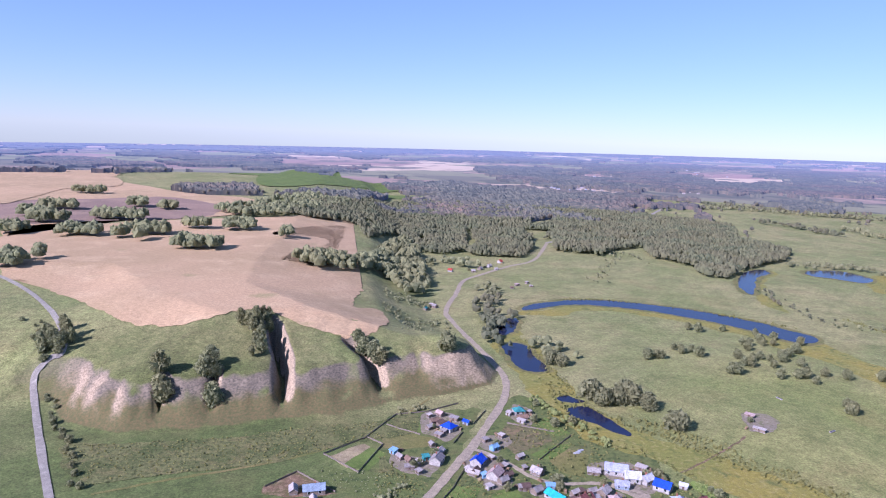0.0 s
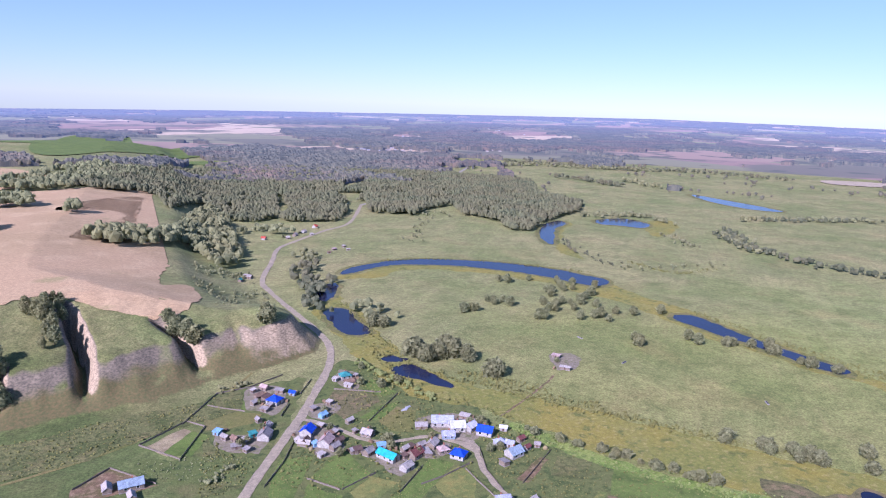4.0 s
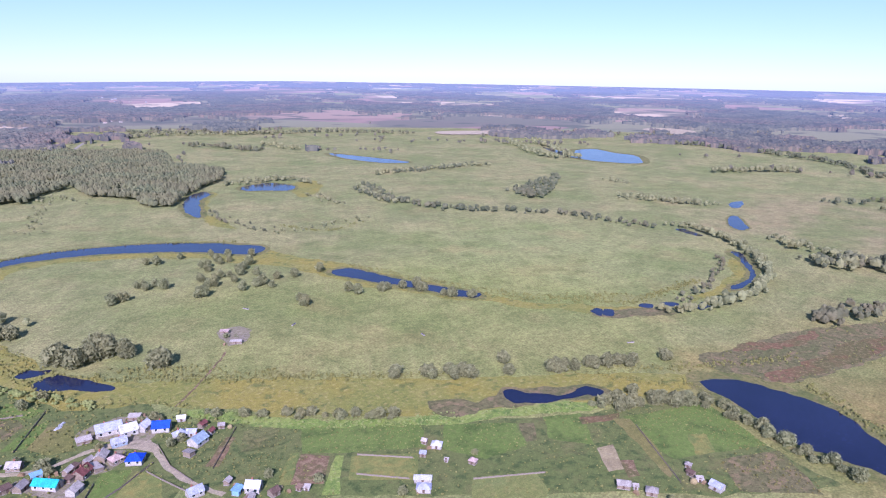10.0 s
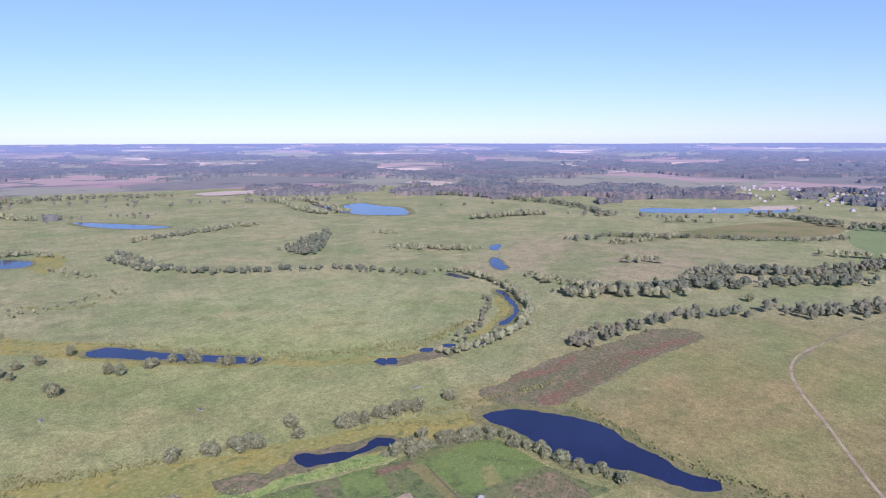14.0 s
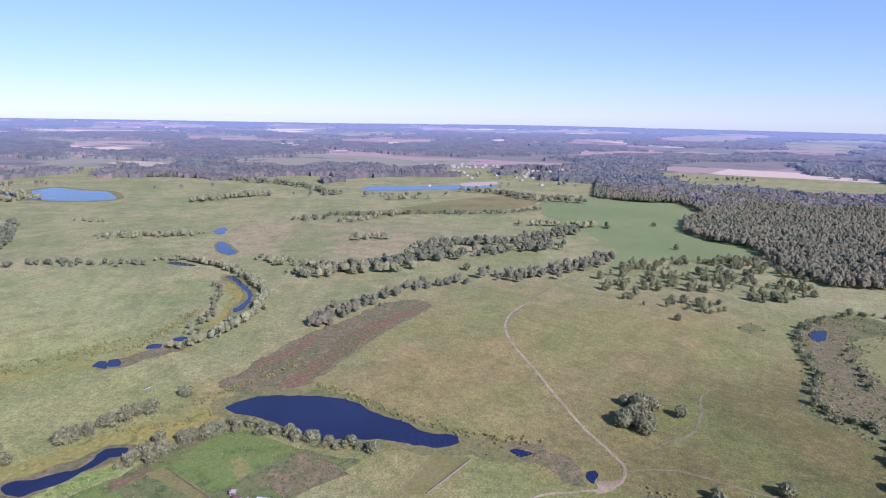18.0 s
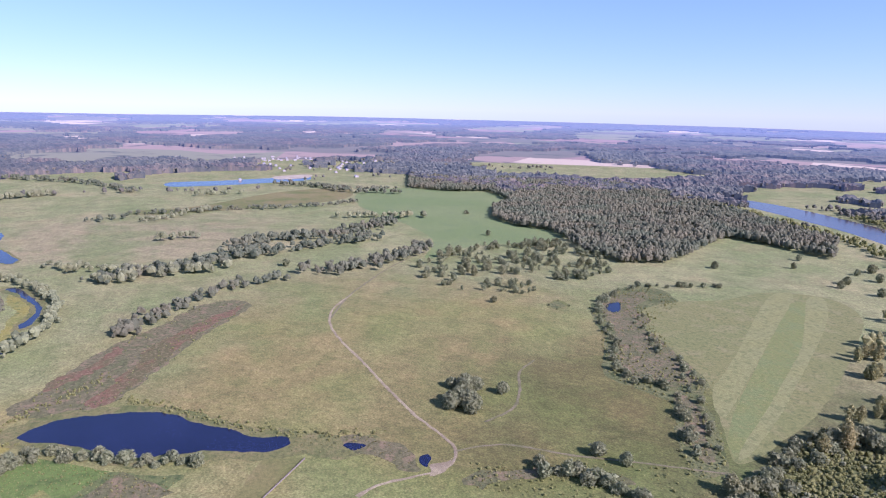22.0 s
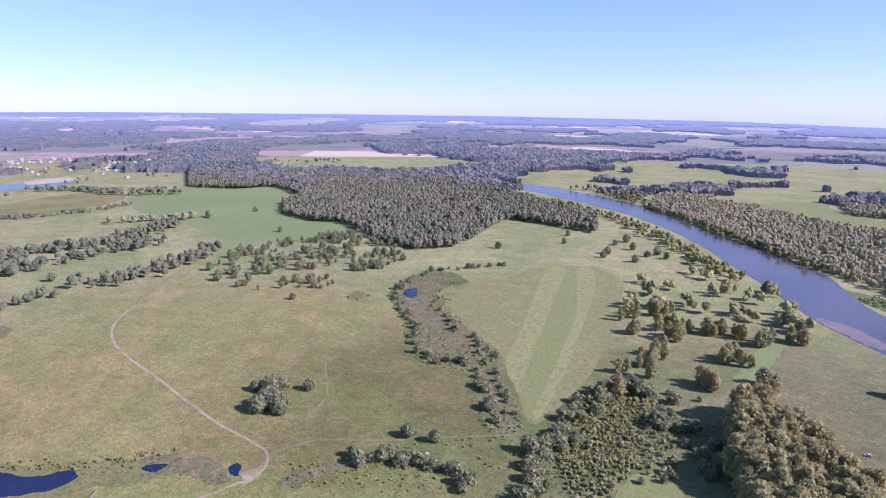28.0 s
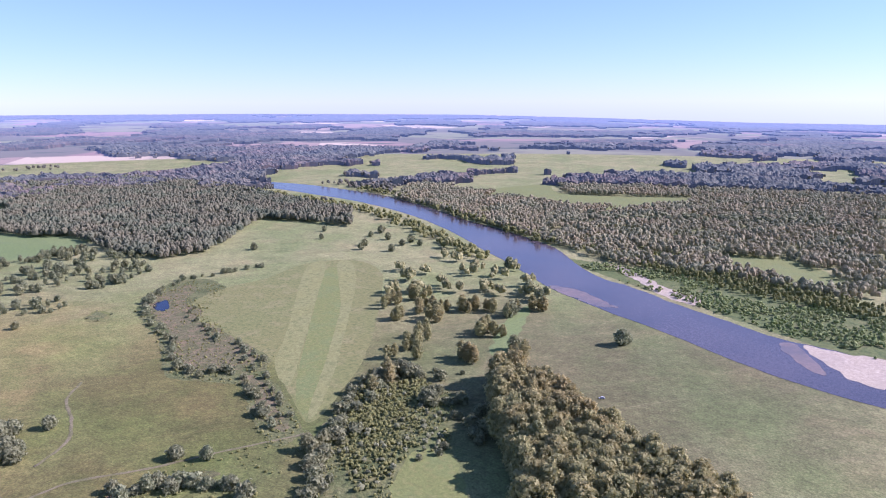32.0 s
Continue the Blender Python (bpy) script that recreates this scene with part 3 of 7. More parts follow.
FORD_POOL = [(262, -69), (264, -73), (259, -74), (253, -69)]
CREEK_POOL = [(456, -287), (458, -300), (439, -290), (436, -279)]
SMALL_POND = [(786, 230), (799, 224), (747, 198), (726, 197), (741, 214)]
SMALL_POND_N = [(668, 225), (676, 224), (690, 246), (681, 250)]
FAR_LAKE = [(1282, 702), (1361, 693), (1320, 622), (1302, 568), (1196, 511), (1167, 556), (1179, 623)]
MID_POND = [(895, 1025), (906, 974), (908, 828), (866, 849), (863, 943)]
FAR_CREEK = [(1325, 802), (1268, 713), (1306, 686), (1186, 621), (1195, 671)]
FAR_RIVER = [(1444, 88), (1464, -6), (1509, -118), (1546, -193), (1458, -185), (1415, -110), (1376, -4), (1370, 85)]
RIVER_N = [(1044, -912), (939, -930), (811, -914), (669, -876), (545, -808), (451, -748), (360, -700), (277, -644), (232, -589), (193, -549), (155, -528), (111, -498), (71, -475), (36, -455), (3, -449), (-23, -440)]
RIVER_S = [(1017, -873), (924, -857), (788, -830), (668, -801), (540, -744), (431, -674), (343, -601), (285, -554), (243, -516), (205, -485), (160, -458), (101, -427), (54, -398), (16, -380), (-23, -369)]
SANDBAR = [(216, -497), (194, -498), (160, -477), (149, -466), (166, -464), (196, -479)]
SAND_SPIT = [(36, -441), (25, -446), (8, -410), (6, -402), (15, -406)]
SAND_BEACH = [(22, -449), (-3, -446), (-23, -443), (-23, -399), (-10, -400), (5, -418)]
SAND_BANK = [(199, -595), (181, -593), (138, -549), (105, -528), (99, -504), (119, -511), (157, -548)]
FAR_SAND = [(1465, 1217), (1586, 1147), (1689, 1072), (1603, 1014), (1499, 1066), (1403, 1143)]
FAR_SAND_E = [(2093, 895), (2210, 857), (2129, 743), (1894, 661), (1910, 741)]
FAR_BEACH = [(1534, -121), (1572, -201), (1507, -194), (1472, -128)]
WHEAT = [(-299, 557), (-261, 532), (-213, 487), (-169, 440), (-135, 424), (-109, 426), (-85, 443), (-69, 439), (-46, 425), (-21, 418), (-3, 425), (7, 465), (0, 503), (-16, 495), (-20, 527), (-14, 564), (-23, 604), (-52, 622), (-85, 620), (-89, 670), (-68, 733), (-56, 777), (-74, 799), (-122, 776), (-82, 888), (-37, 948), (-60, 994), (-154, 928), (-262, 873), (-336, 804), (-378, 710)]
WHEAT_FAR = [(-393, 739), (-386, 793), (-298, 876), (-224, 911), (-160, 1017), (-222, 1173), (-343, 1240), (-540, 1433), (-675, 1398), (-653, 1236)]
PLOUGHED = [(-590, 1040), (-453, 1081), (-354, 1154), (-247, 1055), (-225, 926), (-279, 868), (-355, 834), (-470, 760)]
TAN_FIELD = [(-900, 1560), (-636, 1704), (-556, 1404), (-395, 1235), (-358, 1165), (-461, 1100), (-620, 1030)]
TAN_RIM = [(-1200, 2000), (-929, 2016), (-845, 2213), (-741, 1963), (-654, 1751), (-960, 1630)]
VALE_FIELD = [(-412, 1917), (-184, 2430), (-82, 1759), (140, 1693), (132, 1592), (-123, 1633), (-238, 1744)]
PALE_FIELD = [(-613, 1158), (-649, 1411), (-579, 1537), (-492, 1333), (-545, 1244), (-527, 1089), (-524, 988)]
RIM_FIELD = [(-268, 1513), (-400, 2827), (-227, 3268), (-88, 1963), (10, 2207), (194, 2021), (38, 1806), (-97, 1590)]
MARSH = [(119, 563), (111, 497), (118, 450), (119, 400), (125, 356), (148, 320), (176, 289), (202, 263), (229, 229), (255, 200), (278, 172), (302, 145), (279, 130), (259, 159), (232, 181), (204, 203), (177, 230), (158, 258), (143, 283), (122, 305), (104, 323), (97, 360), (91, 402), (87, 464), (88, 507)]
MARSH_E = [(191, 274), (214, 242), (241, 211), (274, 182), (307, 149), (327, 125), (347, 101), (353, 84), (343, 84), (331, 102), (318, 104), (297, 120), (280, 137), (253, 160), (224, 181), (194, 210), (169, 246)]
MARSH_STRETCH = [(348, 495), (353, 447), (360, 412), (366, 366), (375, 316), (379, 267), (390, 227), (413, 196), (428, 170), (393, 186), (379, 220), (364, 256), (351, 296), (337, 338), (332, 381), (328, 431), (327, 475)]
MARSH_OXBOW = [(123, 568), (164, 593), (207, 595), (247, 581), (284, 559), (313, 525), (327, 488), (346, 448), (345, 417), (326, 437), (311, 474), (294, 513), (265, 545), (231, 570), (192, 582), (145, 562)]
MARSH_HORSE = [(471, 787), (491, 790), (444, 733), (404, 669), (392, 615), (382, 583), (376, 606), (386, 658), (425, 723)]
MARSH_HORSE_E = [(594, 765), (644, 780), (624, 734), (578, 693), (544, 679), (563, 726)]
MARSH_BEND = [(626, 186), (598, 170), (569, 160), (537, 155), (503, 155), (470, 154), (455, 152), (480, 146), (510, 142), (537, 140), (573, 145), (606, 162), (630, 178)]
MARSH_LAKE = [(296, -13), (296, -26), (290, -42), (287, -55), (278, -56), (272, -49), (272, -34), (278, -19), (286, -12)]
BOG = [(366, 81), (386, 74), (425, 61), (459, 48), (494, 24), (527, -7), (497, 8), (457, 31), (410, 49), (380, 63), (362, 71)]
BOG_N = [(402, 103), (418, 89), (451, 73), (443, 69), (417, 80), (397, 92), (380, 104)]
CREEK_BED = [(451, -278), (475, -309), (478, -339), (434, -303), (377, -277), (326, -263), (301, -251), (298, -231), (316, -218), (341, -222), (381, -247)]
CREEK_BED_S = [(290, -226), (277, -229), (255, -218), (226, -200), (218, -185), (232, -190), (262, -209)]
GREEN_FIELD = [(1235, -253), (1272, -364), (1158, -496), (1000, -412), (900, -375), (821, -391), (755, -409), (699, -355), (712, -302), (700, -255), (654, -195), (747, -233), (838, -236), (961, -220), (1073, -211)]
MOWN = [(432, -305), (446, -350), (442, -392), (451, -449), (421, -485), (369, -462), (306, -378), (252, -296), (227, -244), (214, -204), (244, -221), (303, -258), (366, -269)]
MOWN_STRIP_W = [(431, -427), (447, -464), (427, -452), (340, -341), (293, -281), (255, -231), (285, -249), (319, -292)]
MOWN_STRIP_E = [(424, -465), (416, -477), (358, -412), (281, -307), (237, -244), (217, -209), (226, -216), (267, -275), (333, -364)]
DRY_MEADOW = [(369, 55), (466, 22), (540, -25), (579, -86), (551, -151), (440, -207), (389, -236), (345, -161), (374, -98), (342, -57), (356, -13), (345, 22)]
TAN_STRIP = [(1060, 125), (1091, 36), (1233, -84), (1291, -176), (1260, -237), (1147, -205), (1081, -118), (1039, 1), (1017, 100)]
GARDEN_GROUND = [(121, 289), (145, 258), (185, 209), (230, 162), (268, 131), (305, 98), (292, 70), (279, 45), (269, 33), (211, 97), (155, 161), (114, 210), (112, 238)]
PLOT_BROWN = [(137, 194), (154, 207), (161, 197), (155, 192), (146, 184)]
PLOT_OLIVE = [(166, 191), (185, 171), (171, 158), (154, 178)]
PLOT_TAN = [(234, 104), (238, 100), (229, 93), (224, 96)]
PLOT_PALE = [(237, 116), (244, 112), (229, 100), (223, 104)]
PLOT_BRIGHT = [(211, 179), (233, 153), (220, 140), (200, 147), (195, 165)]
PLOT_RED = [(263, 72), (286, 56), (263, 34), (245, 60)]
PLOT_EARTH = [(123, 229), (141, 242), (144, 239), (127, 224)]
PLOT_GREEN = [(133, 230), (150, 214), (139, 203), (124, 218)]
PLOT_YELLOW = [(133, 197), (152, 211), (155, 209), (137, 194)]
PLOT_LIME = [(168, 225), (183, 207), (204, 187), (190, 171), (169, 192), (155, 207)]
YARD_SAND = [(-6, 315), (3, 307), (-13, 290), (-22, 301)]
YARD_GREEN = [(-2, 312), (6, 305), (-3, 287), (-15, 293)]
ROAD = [(-22, 168), (-2, 212), (18, 254), (36, 289), (48, 312), (62, 343), (75, 375), (81, 406), (78, 440), (70, 485), (61, 539), (59, 575), (75, 641), (89, 699), (112, 734), (154, 788), (196, 838), (248, 983)]
ROAD_FAR = [(248, 983), (312, 1051), (444, 1215), (572, 1406), (661, 1553)]
ROAD_WEST = [(-126, 259), (-152, 307), (-180, 360), (-190, 381), (-187, 392), (-182, 399), (-195, 427), (-222, 468), (-258, 513), (-293, 546), (-334, 575)]
VILLAGE_ROAD = [(48, 309), (60, 298), (71, 281), (82, 275), (98, 275), (108, 272), (118, 263), (115, 249), (113, 235), (114, 220), (117, 207)]
YARD_APRON = [(98, 275), (106, 277), (120, 267), (120, 258), (114, 253), (106, 267)]
SHED_TRACK = [(195, 323), (187, 316), (175, 307), (160, 296), (142, 284)]
SHED_YARD = [(207, 357), (225, 354), (229, 341), (214, 324), (199, 326), (198, 337)]
TRACK = [(538, -93), (502, -72), (467, -63), (429, -63), (383, -69), (345, -73), (306, -78), (281, -84), (263, -86), (249, -77), (246, -61), (244, -45), (238, -35)]
FAINT_TRACK = [(262, -85), (261, -110), (243, -135), (227, -163), (207, -195)]
FAINT_TRACK_B = [(286, -110), (296, -130), (317, -144), (341, -155), (357, -173)]
VILLAGE_TRACK = [(-115, 269), (-87, 281), (-54, 293), (-27, 307), (5, 335), (31, 374)]
FOREST = [(-16, 848), (24, 1000), (56, 866), (81, 857), (110, 881), (123, 851), (182, 847), (214, 923), (213, 972), (266, 1030), (242, 905), (295, 874), (335, 924), (382, 960), (364, 866), (388, 827), (379, 745), (403, 738), (446, 791), (552, 871), (599, 934), (599, 1018), (583, 1049), (663, 1223), (627, 1313), (579, 1328), (549, 1394), (561, 1505), (731, 1795), (766, 1958), (579, 2002), (415, 1939), (267, 1778), (143, 1563), (60, 1500), (-76, 1258), (-142, 950), (-88, 952), (-34, 965)]
FOREST_EDGE = [(-232, 975), (-175, 1112), (-83, 1373), (37, 1720), (-67, 1104), (-132, 933), (-189, 920)]
VALLEY_WOOD = [(-85, 638), (-63, 680), (-18, 678), (13, 846), (38, 948), (51, 765), (47, 634), (26, 614), (5, 676), (-17, 645), (-57, 618)]
RAVINE_TREES = [(-85, 418), (-74, 437), (-68, 432), (-65, 394), (-69, 377), (-76, 397)]
WEST_TREES = [(-191, 393), (-202, 418), (-198, 430), (-182, 412), (-179, 397), (-184, 391)]
E_FOREST = [(1138, -487), (1060, -473), (992, -415), (886, -370), (816, -379), (786, -404), (737, -400), (651, -379), (586, -388), (575, -431), (597, -476), (663, -573), (680, -610), (620, -622), (543, -628), (618, -718), (782, -755), (1000, -815), (1294, -832), (1449, -753), (1460, -604), (1558, -440), (1282, -356), (1215, -412), (1202, -492)]
SCATTER_E = [(623, -178), (645, -197), (706, -245), (715, -279), (698, -316), (723, -370), (657, -374), (579, -383), (526, -322), (537, -280), (499, -234), (517, -201), (538, -171), (591, -170)]
BANK_FOREST = [(645, -859), (551, -817), (363, -707), (264, -645), (189, -602), (113, -603), (-23, -572), (-23, -1353), (235, -1456), (681, -1328), (788, -1133)]
BANK_BUSH = [(246, -600), (183, -551), (115, -514), (69, -484), (30, -462), (-23, -445), (-23, -548), (42, -578), (112, -599), (188, -597)]
POPLAR_WALL = [(161, -297), (161, -304), (145, -298), (123, -284), (103, -272), (85, -258), (60, -242), (33, -231), (17, -218), (89, -180), (97, -203), (111, -217), (132, -243)]
WILLOWS = [(167, -157), (195, -182), (210, -220), (204, -256), (178, -272), (158, -245), (162, -203), (142, -172)]
BEND_TREES = [(694, 262), (698, 240), (681, 214), (657, 187), (634, 165), (600, 145), (562, 131), (531, 126), (507, 125), (482, 131), (462, 137), (436, 149), (425, 163)]
BEND_INNER = [(590, 178), (577, 172), (539, 164), (505, 158), (469, 160), (450, 160)]
INNER_SCRUB = [(516, 170), (490, 174), (464, 180), (447, 186), (436, 207), (422, 213)]
HEDGE_SOUTH = [(147, 266), (161, 247), (175, 231), (187, 214), (203, 197), (208, 191)]
HEDGE_LAKE = [(271, 133), (283, 124), (296, 110), (308, 98)]
MARSH_HEDGE = [(143, 345), (172, 299), (202, 263), (230, 234), (249, 212), (261, 198)]
CHANNEL_N = [(668, 693), (618, 611), (605, 523), (622, 468), (650, 424), (679, 374), (672, 323), (679, 275)]
RUN_N = [(423, 569), (438, 514), (489, 519)]
MEADOW_RIM = [(366, 405), (374, 337), (386, 281), (404, 235), (434, 198)]
OXBOW_TREES = [(178, 624), (222, 623), (274, 596), (308, 578), (353, 536)]
BELT_A = [(638, 114), (644, 92), (677, 29), (711, -18), (744, -97), (782, -171)]
BELT_B = [(617, -76), (636, -121), (710, -213)]
BELT_C = [(470, 76), (503, 61), (530, 41), (561, 25), (582, 4), (595, -25), (603, -49)]
BELT_D = [(710, 166), (686, 118), (676, 95)]
BELT_E = [(769, -8), (792, -63), (811, -135), (890, -220)]
BELT_F = [(1018, 117), (1041, 35), (1046, -69), (1060, -143), (1102, -220)]
BELT_G = [(1195, 371), (1230, 326), (1267, 258)]
BELT_H = [(1394, -108), (1339, -183), (1287, -253), (1265, -327)]
BELT_I = [(821, 372), (834, 323), (847, 265)]
LAKE_BUSH = [(294, 121), (301, 107), (310, 92), (305, 75), (294, 56), (289, 40), (287, 25)]
CREEK_W = [(478, -418), (486, -382), (497, -343), (477, -305), (445, -272), (371, -240), (328, -214), (306, -219), (295, -228), (262, -209), (237, -195), (218, -184)]
CREEK_E = [(421, -292), (368, -266), (316, -254), (283, -236), (248, -215), (226, -197)]
SOUTH_BUSH = [(236, -114), (225, -127), (202, -144), (188, -139)]
MEADOW_TREES = [(191, 449), (198, 451), (220, 471), (222, 462), (231, 466), (233, 456), (256, 526), (262, 520), (284, 522), (281, 486), (278, 472), (299, 492), (259, 452), (260, 434), (276, 451), (306, 484), (290, 445), (301, 457), (298, 436), (286, 412), (286, 401), (302, 416), (314, 410), (312, 465), (279, 361), (276, 352), (316, 352), (317, 343), (336, 406), (238, 420), (268, 411), (276, 433), (306, 511), (316, 501), (329, 486)]
POND_TREES = [(131, 375), (134, 367), (141, 366), (148, 371), (157, 358), (158, 332), (122, 434), (119, 441)]
STRETCH_TREES = [(339, 338), (350, 327), (353, 315), (364, 276), (361, 294)]
LONE_TREES = [(485, -200), (240, -147), (228, -154), (228, -125), (227, -129), (332, -109), (316, -133), (656, -52), (939, -348), (765, -311), (542, -468), (550, -586), (455, -545), (422, -569), (198, -203), (196, -183)]
BANK_TREES = [(118, -394), (120, -389), (207, -406), (174, -345), (204, -450), (222, -467), (275, -536)]
SHORE_TREES = [(234, 229), (245, 214), (254, 207), (260, 200), (280, 185), (293, 173), (296, 167), (303, 165), (312, 155), (317, 149), (323, 146), (327, 141), (348, 131), (277, 127), (291, 113), (296, 107)]
VILLAGE_TREES = [(174, 232), (194, 206), (244, 213), (254, 207), (233, 228), (129, 279), (95, 335), (105, 337), (91, 363)]
RIDGE_TREES = [(-114, 356), (-116, 362), (-111, 350), (-88, 358), (-90, 366), (-86, 350), (-92, 372), (-93, 363), (-2, 402), (-8, 408), (-12, 414), (2, 396), (43, 407)]
WEST_HEDGE = [(-120, 272), (-137, 300), (-150, 322), (-166, 346), (-176, 372)]
WEST_GULLY = [(-183, 392), (-192, 404), (-200, 420), (-212, 436), (-226, 440)]
GROVES = [(-176, 672), (-311, 737), (-246, 758), (-163, 805), (-270, 725), (-381, 737), (-300, 576), (-288, 597), (-105, 763), (-212, 810), (-321, 865), (-385, 823), (-480, 1177), (-428, 950), (-344, 1003), (-299, 986), (-425, 874), (-243, 714)]
RIVER_W = [(-120, -430), (-260, -425), (-420, -440), (-420, -360), (-260, -345), (-120, -352)]
HOUSES_A = [
    (38, 331, -44, 9.5, 8.5, 3.2, "hip", "white", "blue"),
    (48, 338, -43, 5, 3, 2.4, "gable", "bluegrey", "blue"),
    (42, 343, -32, 6.5, 3.2, 2.4, "shed", "plank", "grey"),
    (35, 349, -50, 6, 4, 2.6, "gable", "plank", "rose"),
    (29, 347, -61, 3, 3, 2.3, "shed", "plank", "pale"),
    (31, 339, 28, 6.5, 4, 2.6, "gable", "plank", "brown"),
    (28, 332, 41, 5, 3.4, 2.4, "gable", "plank", "pale"),
    (35, 327, -51, 4, 3, 2.2, "shed", "plank", "grey"),
    (32, 323, -40, 5, 3, 2.3, "shed", "plank", "grey"),
    (79, 352, 9, 8.5, 7, 3.2, "hip", "white", "teal"),
    (73, 350, -46, 4, 3, 2.4, "shed", "white", "pale"),
    (78, 340, -44, 6.5, 2.6, 2.3, "shed", "white", "pale")]
HOUSES_B = [
    (85, 352, -64, 3, 2.5, 2.2, "shed", "plank", "grey"),
    (58, 308, 35, 5.5, 4.2, 2.7, "gable", "sky", "sky"),
    (55, 317, 38, 4, 3, 2.3, "shed", "plank", "grey"),
    (64, 322, -52, 4, 3, 2.2, "shed", "plank", "pale"),
    (69, 299, 33, 5.5, 3.2, 2.3, "gable", "plank", "pale"),
    (69, 288, 27, 3, 2.5, 2.1, "shed", "plank", "grey"),
    (29, 295, 66, 9.5, 7.5, 3.2, "gable", "white", "grey"),
    (24, 298, 16, 4.5, 3.6, 2.6, "shed", "teal", "teal"),
    (28, 312, -68, 4, 3.4, 2.3, "gable", "plank", "grey"),
    (9, 305, -43, 4.5, 4, 2.4, "shed", "sky", "sky"),
    (12, 299, -56, 5.5, 3.4, 2.4, "gable", "plank", "grey"),
    (16, 296, -59, 5, 3.6, 2.4, "gable", "plank", "brown")]
HOUSES_C = [
    (20, 293, -51, 5, 3, 2.3, "shed", "plank", "pale"),
    (16, 289, 1, 6, 3, 2.2, "shed", "plank", "grey"),
    (20, 285, -58, 4, 3, 2.2, "shed", "plank", "grey"),
    (48, 293, 58, 9, 8, 3.3, "gable", "white", "blue"),
    (43, 287, -43, 4.2, 4, 2.6, "hip", "white", "pale"),
    (49, 281, -75, 4, 3.2, 2.5, "shed", "sky", "sky"),
    (54, 281, 56, 10, 8, 3.2, "gable", "white", "rose"),
    (57, 276, 34, 6.5, 4.5, 2.6, "gable", "plank", "grey"),
    (50, 271, 32, 4, 3, 2.3, "shed", "white", "pale"),
    (57, 288, 28, 5, 4, 2.4, "shed", "plank", "brown"),
    (60, 281, 30, 6, 3.6, 2.4, "gable", "plank", "darkwood"),
    (55, 298, -48, 4, 2.6, 2.2, "shed", "plank", "pale")]
HOUSES_D = [
    (60, 290, -55, 4, 3, 2.2, "shed", "plank", "grey"),
    (77, 261, -57, 14, 6.5, 2.9, "gable", "white", "turquoise"),
    (70, 267, 36, 6.5, 5, 2.7, "gable", "plank", "grey"),
    (66, 270, 6, 5, 4, 2.5, "shed", "plank", "darkwood"),
    (64, 270, 8, 4, 3, 2.3, "shed", "plank", "grey"),
    (77, 271, -4, 5.5, 3.4, 2.3, "shed", "bluegrey", "sky"),
    (74, 284, -43, 7.5, 6, 2.4, "gable", "plank", "pale"),
    (82, 250, 34, 7.5, 5.5, 2.8, "gable", "white", "pale"),
    (89, 259, 31, 9, 7, 3, "gable", "plank", "maroon"),
    (86, 265, 31, 5.5, 3.4, 2.5, "gable", "plank", "pale"),
    (94, 266, 22, 5.5, 4, 2.5, "gable", "plank", "grey"),
    (89, 266, 32, 5, 3, 2.3, "shed", "plank", "darkwood")]
HOUSES_E = [
    (84, 259, -73, 4, 3, 2.4, "shed", "plank", "darkwood"),
    (99, 265, 46, 8, 6, 2.9, "gable", "plank", "pale"),
    (102, 259, 4, 7, 6, 2.7, "hip", "plank", "rose"),
    (107, 253, -44, 9, 8, 3, "hip", "white", "blue"),
    (111, 284, -19, 15, 9, 3.4, "gable", "white", "lilac"),
    (116, 277, -11, 10, 8.5, 3.4, "gable", "white", "whitemetal"),
    (122, 275, 30, 8, 6.5, 3.2, "gable", "white", "whitemetal"),
    (127, 269, -40, 10.5, 8, 3.2, "gable", "white", "blue"),
    (109, 271, -15, 8.5, 6, 2.6, "gable", "bluegrey", "lilac"),
    (124, 287, -46, 7, 4, 2.4, "shed", "plank", "pale"),
    (137, 270, -35, 5, 3.4, 2.4, "gable", "white", "whitemetal"),
    (129, 257, -2, 7.5, 7, 2.9, "hip", "white", "lilac")]
HOUSES_F = [
    (133, 255, -42, 5.5, 4.5, 2.6, "gable", "white", "lilac"),
    (131, 247, 18, 10, 8, 3, "gable", "white", "bluegrey"),
    (140, 258, 19, 5, 3.6, 2.5, "gable", "plank", "maroon"),
    (139, 250, 23, 4.5, 3, 2.4, "gable", "white", "maroon"),
    (145, 251, -38, 3.6, 3, 2.2, "gable", "plank", "grey"),
    (211, 348, -49, 7, 3.2, 2.2, "shed", "plank", "rose"),
    (206, 329, -45, 9, 2.8, 2.2, "shed", "plank", "pale"),
    (126, 201, -54, 8, 7, 3.2, "gable", "white", "whitemetal"),
    (121, 204, 28, 6, 4, 2.6, "shed", "sky", "sky"),
    (122, 212, 29, 4, 3, 2.3, "gable", "plank", "pale"),
    (110, 215, -8, 8, 6, 2.8, "gable", "white", "lilac"),
    (129, 193, 1, 5, 4.5, 2.6, "gable", "plank", "darkwood")]
